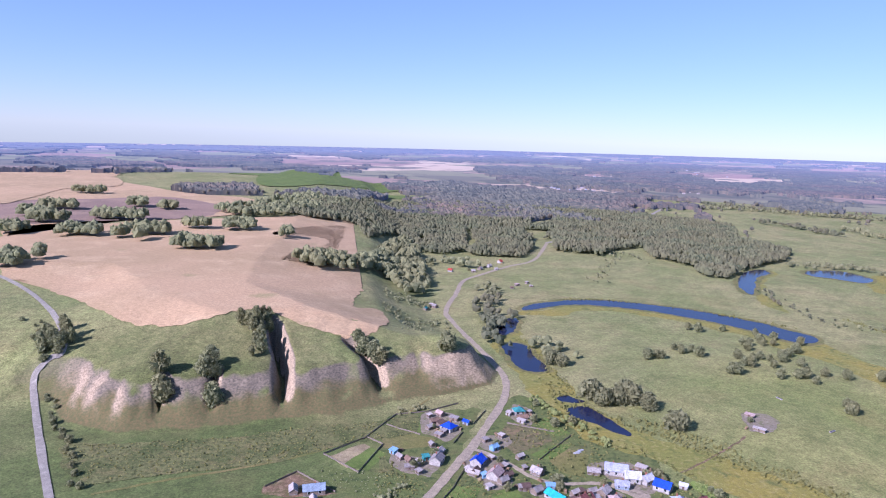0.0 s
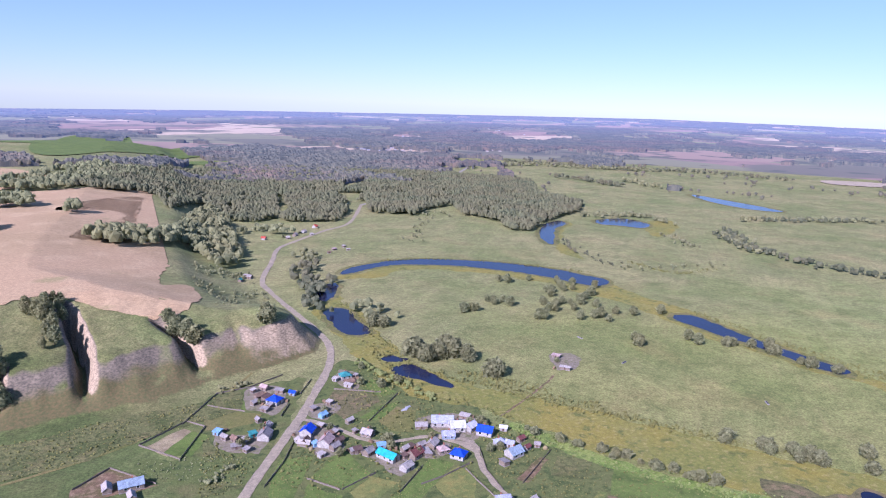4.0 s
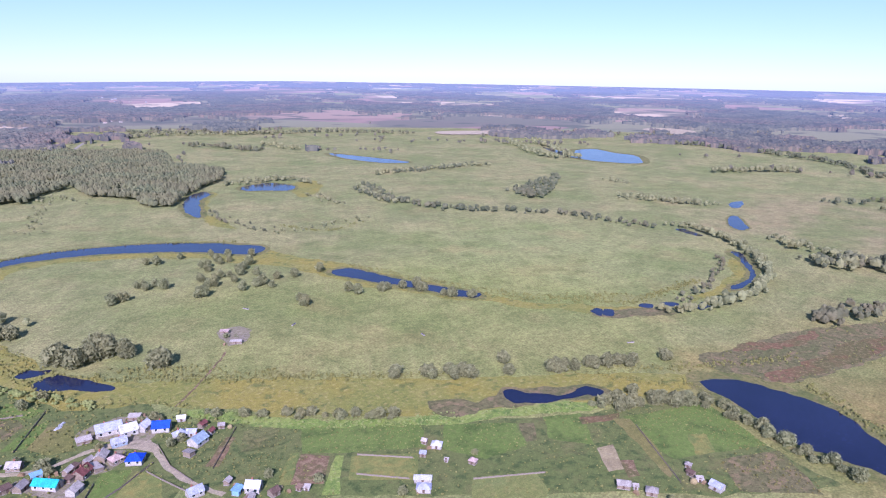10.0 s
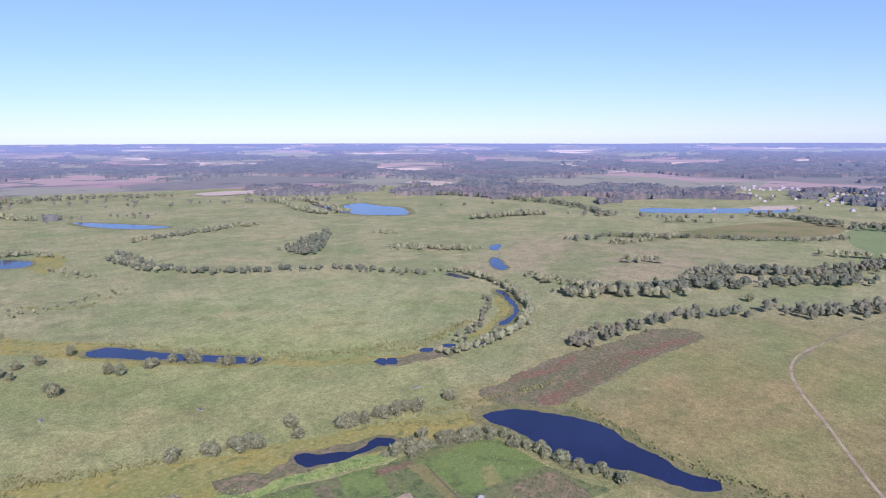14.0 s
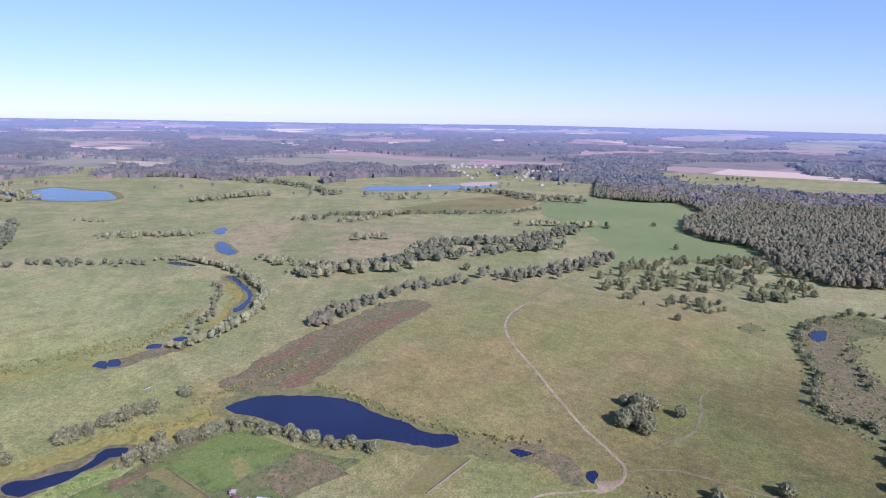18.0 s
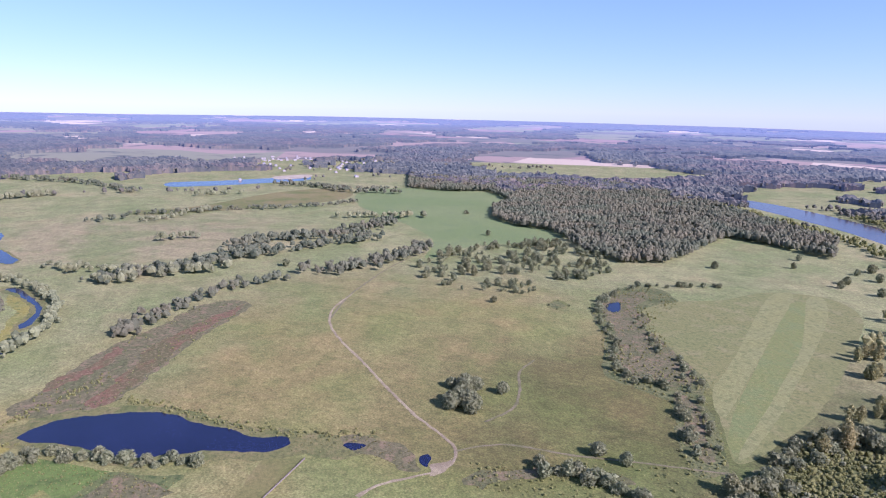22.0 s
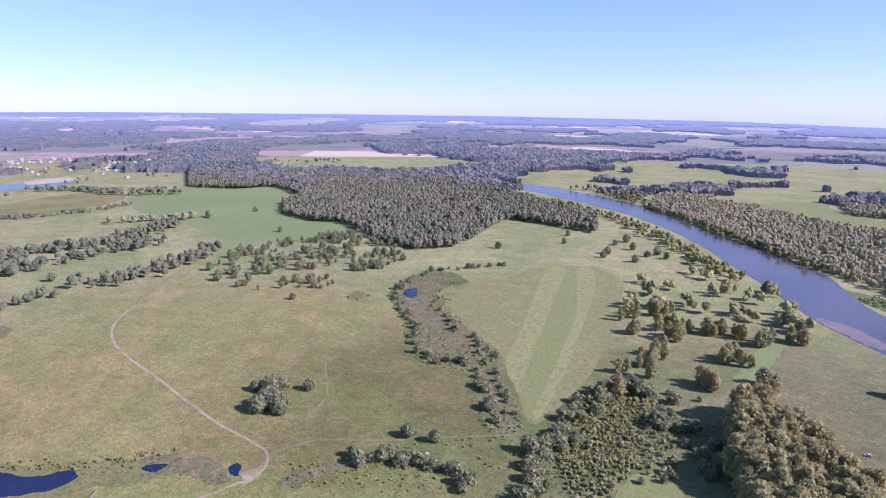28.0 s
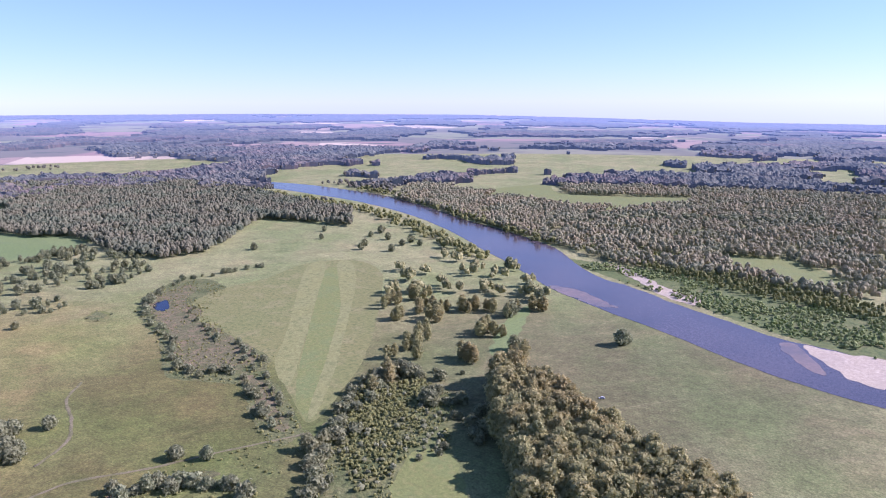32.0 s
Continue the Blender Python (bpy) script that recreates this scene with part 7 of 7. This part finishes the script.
for ring, gap, lo, hi, leaf, label, seed in (
        (WEED_CLIFF, 2.2, 0.4, 1.1, LEAF_HERB, "tall green weeds below the cliff", 401), (GARDEN_GROUND, 3.0, 0.3, 1.1, LEAF_HERB, "rough weeds among the gardens", 402),
        (BOG_WIDE, 5.0, 0.3, 1.3, LEAF_HERB, "green reed tussocks in the bog", 421), (RUST_REEDS, 2.0, 0.3, 0.9, LEAF_SEDGE, "rusty reed tussocks", 422), (RUST_REEDS_E, 1.8, 0.3, 0.9, LEAF_SEDGE, "rusty reed tussocks", 426), (BOG, 5.0, 0.3, 0.8, LEAF_SEDGE, "rusty reed tussocks in the bog", 403), (CREEK_BED, 5.5, 0.4, 1.3, LEAF_SEDGE, "brown reed tussocks in the creek bed", 404),
        (CREEK_BED_S, 4.5, 0.4, 1.3, LEAF_SEDGE, "brown reed tussocks in the creek bed", 405), (WILLOWS, 1.7, 0.4, 1.7, LEAF_HERB, "tall herbs in the damp thicket", 406),
        (MARSH_LAKE, 3.5, 0.4, 1.2, LEAF_SEDGE, "rusty sedge tussocks by the lake", 407), (DRY_MEADOW, 4.5, 0.15, 0.6, LEAF_HERB, "scattered tussocks on the dry pasture", 408),
        (WEED_SOUTH, 3.2, 0.4, 1.6, LEAF_HERB, "rough herbs and low bushes", 409), (YARD_WEEDS, 2.6, 0.4, 1.6, LEAF_HERB, "rough weeds and currant bushes among the houses", 411), (MARSH, 8.0, 0.2, 0.5, LEAF_SEDGE, "yellow sedge tussocks in the marsh", 412), (YARD_A, 1.5, 0.3, 0.7, LEAF_HERB, "rows of potato plants", 414), (YARD_N, 1.6, 0.4, 1.4, LEAF_HERB, "rank dark weeds", 423), (YARD_E, 1.5, 0.3, 0.7, LEAF_HERB, "rows of potato plants", 424), (YARD_G, 1.8, 0.3, 0.8, LEAF_SEDGE, "dry brown weeds", 425), (YARD_B, 1.5, 0.3, 0.7, LEAF_HERB, "rows of potato plants", 415), (YARD_C, 1.5, 0.3, 0.7, LEAF_HERB, "rows of potato plants", 416),
        (GREEN_PLOT, 1.8, 0.3, 0.8, LEAF_HERB, "rows of green vegetables", 431), (PLOT_BRIGHT, 2.4, 0.3, 0.9, LEAF_HERB, "tall green weeds on a fallow plot", 417), (PLOT_LIME, 2.4, 0.3, 0.8, LEAF_HERB, "tall green weeds on a fallow plot", 418), (PLOT_RED, 2.4, 0.3, 1.0, LEAF_SEDGE, "dry reddish weeds", 419), (PLOT_GREEN, 2.0, 0.3, 0.8, LEAF_HERB, "green vegetable rows", 420),
        (CREEK_MARGIN, 3.0, 0.4, 1.8, LEAF_HERB, "rank herbs beside the creek", 413),
        (LIME_STRIP, 2.2, 0.5, 1.6, LEAF_LIME, "bright lime-green reeds", 430),
        (WEED_VILLAGE, 1.9, 0.3, 1.0, LEAF, "rough weeds round the village", 410)):
    wood("weeds", off_road(outside(in_ring(ring, gap, seed, 0.75), OPEN_WATER + [YARD_APRON])), lo, hi, leaf, label, 0.7, seed, "weeds", 2 if hi > 2 else 1, 3)
for x, y in on_line(PIT + PIT[:1], 12.0, 1.2, 450):
    tree(SHRUB, x, y, rng.uniform(0.8, 1.6), "shrub", "low dark shrub on the rim of a pit", "pit shrubs")


# ---- village ----
PAINT = {"white": (0.34, 0.325, 0.31), "blue": (0.012, 0.055, 0.48), "teal": (0.04, 0.20, 0.21), "turquoise": (0.03, 0.33, 0.42), "sky": (0.18, 0.32, 0.48),
         "bluegrey": (0.22, 0.28, 0.36), "grey": (0.24, 0.22, 0.22), "pale": (0.34, 0.31, 0.30), "rose": (0.36, 0.27, 0.26), "brown": (0.18, 0.12, 0.09),
         "darkwood": (0.10, 0.065, 0.055), "maroon": (0.14, 0.05, 0.05), "lilac": (0.30, 0.32, 0.42), "whitemetal": (0.44, 0.45, 0.50), "red": (0.36, 0.07, 0.05), "plank": (0.20, 0.16, 0.13)}
COAT = {k: shader(k + "_paint", c, 0.6 if k in ("blue", "turquoise", "whitemetal", "lilac", "sky") else 0.85,
                  [(tuple(v * 0.72 for v in c), 0.7, 0.45, 0.65, 0.8), (tuple(min(v * 1.25 + 0.02, 0.8) for v in c), 3.0, 0.5, 0.7, 0.5)], (6.0, 0.02, 0.3)) for k, c in PAINT.items()}
PANE = shader("window_pane", (0.02, 0.025, 0.03), 0.08, spec=0.6)
FRAME_PAINT = shader("window_frame_paint", (0.55, 0.58, 0.62), 0.6)
BRICK_MAT = shader("chimney_brick", (0.30, 0.13, 0.09), 0.9, [((0.2, 0.09, 0.06), 4.0, 0.45, 0.6, 0.8)])
FENCE_MAT = shader("weathered_board", (0.20, 0.17, 0.145), 0.9, [((0.09, 0.075, 0.06), 0.6, 0.45, 0.6, 0.9), ((0.27, 0.24, 0.20), 2.5, 0.5, 0.7, 0.6)])


def part(name, verts, faces, mat, parent, label=""):
    ob = new(name, mesh_of(name, verts, faces, mat))
    ob.parent = parent
    return tagged(ob, label)


def box(x0, x1, y0, y1, z0, z1):
    v = [(x, y, z) for z in (z0, z1) for x, y in ((x0, y0), (x1, y0), (x1, y1), (x0, y1))]
    return v, [(0, 3, 2, 1), (4, 5, 6, 7), (0, 1, 5, 4), (1, 2, 6, 5), (2, 3, 7, 6), (3, 0, 4, 7)]


def slab(quads, thick):
    """Roof slopes with thickness."""
    v, f = [], []
    for q in quads:
        k, n = len(v), len(q)
        v += [tuple(p) for p in q] + [(p[0], p[1], p[2] - thick) for p in q]
        f += [tuple(range(k, k + n)), tuple(range(k + 2 * n - 1, k + n - 1, -1))]
        f += [(k + i, k + n + i, k + n + (i + 1) % n, k + (i + 1) % n) for i in range(n)]
    return v, f


ROOF_NAME = {"hip": "hipped", "gable": "gabled", "shed": "lean-to"}


def house(x, y, turn, length, width, height, kind, walls, roof, seed):
    g = random.Random(seed)
    length, width, height = length * 0.69, width * 0.70, height * 0.8
    big = length * width > 20
    ob = new("house" if big else "shed")
    ob.matrix_basis = pose(x, y, float(ground_height(x, y)), 0, 0, turn)
    a, b, o = length / 2, width / 2, 0.35
    rise = {"hip": width * 0.34, "gable": width * 0.36, "shed": width * 0.14}[kind]
    # walls, with the gable ends where the roof needs them
    v, f = box(-a, a, -b, b, -0.4, height)
    if kind == "gable":
        f = [q for q in f if q != (4, 5, 6, 7)]
        v += [(-a, 0, height + rise), (a, 0, height + rise)]
        f += [(5, 6, 9), (7, 4, 8)]
    if kind == "shed":
        v[6], v[7] = (a, b, height + rise), (-a, b, height + rise)
    part("wall", v, f, COAT[walls], ob)
    part("foundation", *box(-a - 0.06, a + 0.06, -b - 0.06, b + 0.06, -0.5, 0.35), COAT["grey"], ob)
    e, t = height - rise * o / b, height + rise
    if kind == "gable":
        c = a + o
        q = [[(-c, -b - o, e + 0.1), (c, -b - o, e + 0.1), (c, 0, t + 0.1), (-c, 0, t + 0.1)], [(c, b + o, e + 0.1), (-c, b + o, e + 0.1), (-c, 0, t + 0.1), (c, 0, t + 0.1)]]
    elif kind == "hip":
        c, r = a + o, max(a - b, 0.3)
        q = [[(-c, -b - o, e + 0.1), (c, -b - o, e + 0.1), (r, 0, t), (-r, 0, t)], [(c, b + o, e + 0.1), (-c, b + o, e + 0.1), (-r, 0, t), (r, 0, t)],
             [(c, -b - o, e + 0.1), (c, b + o, e + 0.1), (r, 0, t)], [(-c, b + o, e + 0.1), (-c, -b - o, e + 0.1), (-r, 0, t)]]
    else:
        c = a + o
        q = [[(-c, -b - o, height), (c, -b - o, height), (c, b + o, height + rise + 0.2), (-c, b + o, height + rise + 0.2)]]
    slopes = [part("roof_slope", *slab([s], 0.1), COAT[roof], ob) for s in q]
    if kind != "shed" and roof in ("blue", "turquoise", "lilac", "whitemetal", "sky", "bluegrey", "red", "maroon", "teal"):
        # standing seams of the sheet metal
        for s, panel in zip(q[:2], slopes):
            vv, ff = [], []
            n = max(3, int(length / 1.2))
            for i in range(1, n):
                k = i / n
                p0 = Vector(s[0]).lerp(Vector(s[1]), k)
                p1 = Vector(s[3]).lerp(Vector(s[2]), k)
                m = len(vv)
                for p in (p0, p1):
                    vv += [(p.x - 0.04, p.y, p.z + 0.01), (p.x + 0.04, p.y, p.z + 0.01), (p.x, p.y, p.z + 0.09)]
                ff += [(m, m + 3, m + 5, m + 2), (m + 1, m + 2, m + 5, m + 4)]
            part("seams", vv, ff, COAT[roof], panel)
    if kind != "shed":
        part("ridge_cap", *box(-(a + o if kind == "gable" else max(a - b, 0.3)), a + o if kind == "gable" else max(a - b, 0.3), -0.14, 0.14, t - 0.02, t + 0.16), COAT[roof], ob)
    if big:
        cx = g.uniform(-0.3, 0.3) * a
        part("chimney", *box(cx - 0.28, cx + 0.28, 0.4, 0.96, t - 1.2, t + 0.7), BRICK_MAT, ob, "red brick chimney")
        n = max(2, int(length / 3))
        for side in (-1, 1):
            for i in range(n):
                wx, wy = -a + (i + 0.5) * length / n, side * (b + 0.03)
                w = part("window", *box(wx - 0.6, wx + 0.6, min(wy, wy + side * 0.06), max(wy, wy + side * 0.06), 1.0, 2.3), FRAME_PAINT, ob)
                wy += side * 0.07
                part("pane", *box(wx - 0.48, wx + 0.48, min(wy, wy + side * 0.02), max(wy, wy + side * 0.02), 1.1, 2.2), PANE, w)
        part("door", *box(a + 0.02, a + 0.08, -0.5, 0.5, 0.2, 2.2), COAT["brown"], ob)
    else:
        part("door", *box(-0.45, 0.45, -b - 0.06, -b - 0.01, 0.1, 1.95), COAT["darkwood"], ob)
    colour = {"plank": "weathered plank", "white": "whitewashed", "sky": "light blue", "bluegrey": "blue-grey", "teal": "teal"}[walls]
    rc = {"whitemetal": "white metal", "lilac": "pale lilac metal", "rose": "rose-grey slate", "pale": "pale grey slate", "darkwood": "dark board", "bluegrey": "blue-grey metal"}.get(roof, roof)
    return tagged(ob, f"{colour} {'house' if big else 'shed'} with {ROOF_NAME[kind]} {rc} roof", "house" if big else "shed", "village houses" if big else "village sheds")


ROAD_SIDE = spline(ROAD, False, 10) + spline(VILLAGE_ROAD, False, 10)
for i, h in enumerate(HOUSES):
    house(*h, 500 + i)


# lean-to sheds and barns crowding the yards
shed_rng = random.Random(12)
for i, h in enumerate(HOUSES[:110]):
    if h[3] * h[4] * 0.48 < 20 or math.hypot(h[0], h[1]) > 700:
        continue
    for k in range(2):
        side = math.radians(h[2] + shed_rng.choice((0, 90, 180, 270)) + shed_rng.uniform(-20, 20))
        d = 0.36 * h[3] + shed_rng.uniform(3.0, 7.5)
        x, y = h[0] + d * math.cos(side), h[1] + d * math.sin(side)
        if min(math.hypot(x - q[0], y - q[1]) - 0.35 * q[3] for q in HOUSES) > 1.6 and min((p - Vector((x, y))).length for p in ROAD_SIDE) > 6.5:
            house(x, y, h[2] + shed_rng.choice((0, 90)) + shed_rng.uniform(-6, 6), shed_rng.uniform(5, 8.5), shed_rng.uniform(3.8, 5), shed_rng.uniform(1.9, 2.5),
                  shed_rng.choice(("shed", "gable", "gable")), "plank", shed_rng.choice(("grey", "pale", "rose", "grey", "darkwood", "brown", "plank")), 900 + 2 * i + k)


def fence_panel():
    v, f = [], []
    # overlapping upright boards, every other one set forward
    cuts = []
    for i in range(7):
        top, y = 0.8 + 0.08 * ((i * 5) % 3), 0.02 if i % 2 else -0.02
        for x in (-1.5 + i * 3 / 7, -1.5 + (i + 1) * 3 / 7):
            cuts.append([(x, y - 0.02, 0.06), (x, y + 0.02, 0.06), (x, y + 0.02, top), (x, y - 0.02, top)])
    for i, c in enumerate(cuts):
        v += c
        if i:
            b = 4 * i
            f += [(b - 4 + k, b + k, b + (k + 1) % 4, b - 4 + (k + 1) % 4) for k in range(4)]
    f += [(3, 2, 1, 0), (4 * 13, 4 * 13 + 1, 4 * 13 + 2, 4 * 13 + 3)]
    return mesh_of("panel", v, f, FENCE_MAT)


PANEL, POST = fence_panel(), mesh_of("post", *box(-0.07, 0.07, -0.07, 0.07, -0.4, 0.98), FENCE_MAT)


def fence(line):
    ob = new("fence")
    ob.matrix_basis = pose(*line[0], float(ground_height(*line[0])))
    base = Vector((*line[0], ob.location.z))
    for p, q in zip(line, line[1:]):
        p, q = Vector(p), Vector(q)
        n = max(1, round((q - p).length / 3))
        turn = math.degrees(math.atan2(q.y - p.y, q.x - p.x))
        for i in range(n):
            c, d = p.lerp(q, (i + 0.5) / n), p.lerp(q, i / n)
            for nm, me, at in (("panel", PANEL, c), ("post", POST, d)):
                b = new(nm, me)
                b.parent = ob
                b.matrix_basis = pose(at.x - base.x, at.y - base.y, float(ground_height(at.x, at.y)) - base.z, 0, random.uniform(-1.5, 1.5), turn)
    return tagged(ob, "weathered grey board fence round a garden", "fence", "garden fences")


for line in FENCES:
    fence(line)


def far_town(line, count, seed):
    """Roofs and walls of a settlement so far off that they cannot be counted."""
    g = np.random.default_rng(seed)
    v, f, slots = [], [], []
    pts = spline(line, False, 10)
    for i in range(count):
        p = pts[int(g.integers(len(pts)))]
        r = p.length
        p = p * (1 + g.normal(0, 0.06)) + Vector((g.normal(0, 60), g.normal(0, 60)))
        z, s, w = float(ground_height(p.x, p.y)), g.uniform(7, 13), g.uniform(6, 8)
        k = len(v)
        v += [(p.x + a, p.y + b, z + c) for c in (0, 3) for a, b in ((-s / 2, -w / 2), (s / 2, -w / 2), (s / 2, w / 2), (-s / 2, w / 2))] + [(p.x - s / 2, p.y, z + 5), (p.x + s / 2, p.y, z + 5)]
        f += [tuple(k + j for j in q) for q in ((0, 1, 5, 4), (1, 2, 6, 9, 5), (2, 3, 7, 6), (3, 0, 4, 8, 7), (4, 5, 9, 8), (6, 7, 8, 9))]
        c = int(g.integers(4))
        slots += [0] * 4 + [1 + c % 3] * 2
    return tagged(new("far_village", mesh_of("far_village", v, f, COAT["pale"], COAT["lilac"], COAT["grey"], COAT["rose"], slots=slots)), "scattered pale roofs of a far village", "village", "", "stuff")


far_town(TOWN_A, 90, 1)
far_town(TOWN_B, 170, 2)
far_town(TOWN_C, 60, 3)
far_town(TOWN_D, 30, 4)


# ---- clutter of the yards ----
def woodpile(x, y, turn, length):
    ob = new("woodpile")
    ob.matrix_basis = pose(x, y, float(ground_height(x, y)), 0, 0, turn)
    g = random.Random(int(x * 7 + y))
    for row in range(3):
        for i in range(int(length / 0.45) - row):
            k = -length / 2 + (i + 0.5 + row * 0.5) * 0.45
            ring = [(k + 0.21 * math.cos(j * 1.0472), 0.21 * math.sin(j * 1.0472) + 0.22 + row * 0.36) for j in range(6)]
            v = [(a, -0.6 + g.uniform(-0.06, 0.06), c) for a, c in ring] + [(a, 0.6, c) for a, c in ring]
            part("log", v, [tuple(range(6)), tuple(range(11, 5, -1))] + [(j, j + 6, (j + 1) % 6 + 6, (j + 1) % 6) for j in range(6)], LOG_MAT, ob)
    return tagged(ob, "stack of split firewood beside a house", "woodpile", "firewood stacks")


def haystack(x, y, size):
    ob = new("haystack")
    ob.matrix_basis = pose(x, y, float(ground_height(x, y)), 0, 0, x * 11 % 360)
    v, f = [], []
    rings = ((1.0, 0.0), (1.08, 0.35), (0.95, 0.8), (0.65, 1.15), (0.3, 1.35))
    for j, (r, z) in enumerate(rings):
        v += [(size * r * (1 + 0.08 * noise.noise((i, j, x))) * math.cos(i * 0.5236), size * r * math.sin(i * 0.5236), size * z) for i in range(12)]
        if j:
            f += [((j - 1) * 12 + i, (j - 1) * 12 + (i + 1) % 12, j * 12 + (i + 1) % 12, j * 12 + i) for i in range(12)]
    f.append(tuple(range(48, 60)))
    p = part("hay_body", v, f, HAY_MAT, ob)
    return tagged(ob, "rounded grey-gold haystack in a yard", "haystack", "haystacks")


LOG_MAT = shader("split_log", (0.26, 0.18, 0.11), 0.9, [((0.16, 0.11, 0.07), 2.0, 0.45, 0.6, 0.8)])
HAY_MAT = shader("old_hay", (0.27, 0.22, 0.12), 0.95, [((0.18, 0.15, 0.08), 1.0, 0.45, 0.6, 0.8)], (3.0, 0.15, 0.6))
yard_rng = random.Random(31)
for i, h in enumerate(HOUSES[:96]):
    a = yard_rng.uniform(0, 6.283)
    d = 0.5 * math.hypot(h[3], h[4]) * 0.69 + yard_rng.uniform(1.5, 3.5)
    x, y = h[0] + d * math.cos(a), h[1] + d * math.sin(a)
    if i % 3 == 0:
        woodpile(x, y, yard_rng.uniform(0, 180), yard_rng.uniform(1.8, 3.4))
    elif i % 7 == 1:
        haystack(x, y, yard_rng.uniform(0.9, 1.5))
    elif i % 2:
        tree(SHRUB if i % 4 == 1 else ROUND, x + 2 * math.cos(a), y + 2 * math.sin(a), yard_rng.uniform(2.0, 4.5), "shrub", "leafy garden bush beside a house", "garden bushes")


def trough(x, y, turn):
    ob = new("trough")
    ob.matrix_basis = pose(x, y, 0, 0, 0, turn)
    part("basin", *box(-2.2, 2.2, -0.45, 0.45, 0.3, 0.75), COAT["pale"], ob)
    part("water_surface", *box(-2.05, 2.05, -0.3, 0.3, 0.752, 0.757), WATER, ob)
    for k in (-1.7, 1.7):
        part("trestle", *box(k - 0.1, k + 0.1, -0.4, 0.4, -0.1, 0.3), COAT["plank"], ob)
    return tagged(ob, "pale cattle trough on the open pasture", "trough", "cattle troughs")


for i, (x, y) in enumerate(TROUGHS):
    trough(x, y, 25 + 40 * i)


def car(x, y, turn, paint, label):
    ob = new("car")
    ob.matrix_basis = pose(x, y, float(ground_height(x, y)), 0, 0, turn)
    # body with a bevelled nose and tail, and a tapered cabin on it
    side = [(-1.5, 0.3), (1.5, 0.3), (1.55, 0.55), (1.4, 0.72), (-1.45, 0.76), (-1.55, 0.55)]
    for name, prof, wide, mat in (("body", side, 0.62, COAT[paint]), ("cabin", [(-1.2, 0.72), (0.75, 0.72), (0.35, 1.12), (-0.95, 1.12)], 0.54, PANE)):
        n = len(prof)
        part(name, [(a, -wide, c) for a, c in prof] + [(a, wide, c) for a, c in prof], [tuple(range(n)), tuple(range(2 * n - 1, n - 1, -1))] + [(i, i + n, (i + 1) % n + n, (i + 1) % n) for i in range(n)], mat, ob)
    part("roof", *box(-0.93, 0.33, -0.52, 0.52, 1.11, 1.17), COAT[paint], ob)
    for a in (-0.95, 0.95):
        for b in (-0.6, 0.6):
            rim = [(a + 0.26 * math.cos(i * 0.6283), 0.26 + 0.26 * math.sin(i * 0.6283)) for i in range(10)]
            part("wheel", [(u, b - 0.08, w) for u, w in rim] + [(u, b + 0.08, w) for u, w in rim], [tuple(range(10)), tuple(range(19, 9, -1))] + [(i, i + 10, (i + 1) % 10 + 10, (i + 1) % 10) for i in range(10)], TYRE_MAT, ob)
    return tagged(ob, label, "car")


TYRE_MAT = shader("tyre_rubber", (0.02, 0.02, 0.02), 0.9)
car(*CAR_SPOT, 28, "whitemetal", "small white car parked on the river meadow")


def plank_stack(x, y, turn):
    ob = new("plank_stack")
    ob.matrix_basis = pose(x, y, float(ground_height(x, y)), 0, 0, turn)
    for row in range(3):
        for i in range(4):
            part("plank", *box(-1.6 + 0.1 * ((row + i) % 3), 1.6, -0.5 + 0.26 * i, -0.28 + 0.26 * i, 0.05 + 0.16 * row, 0.19 + 0.16 * row), COAT["whitemetal"], ob)
    return tagged(ob, "low stack of pale sawn planks on dry grass", "plank stack", "plank stacks")


for i, (x, y) in enumerate(PLANKS):
    plank_stack(x, y, 12 + 6 * i)
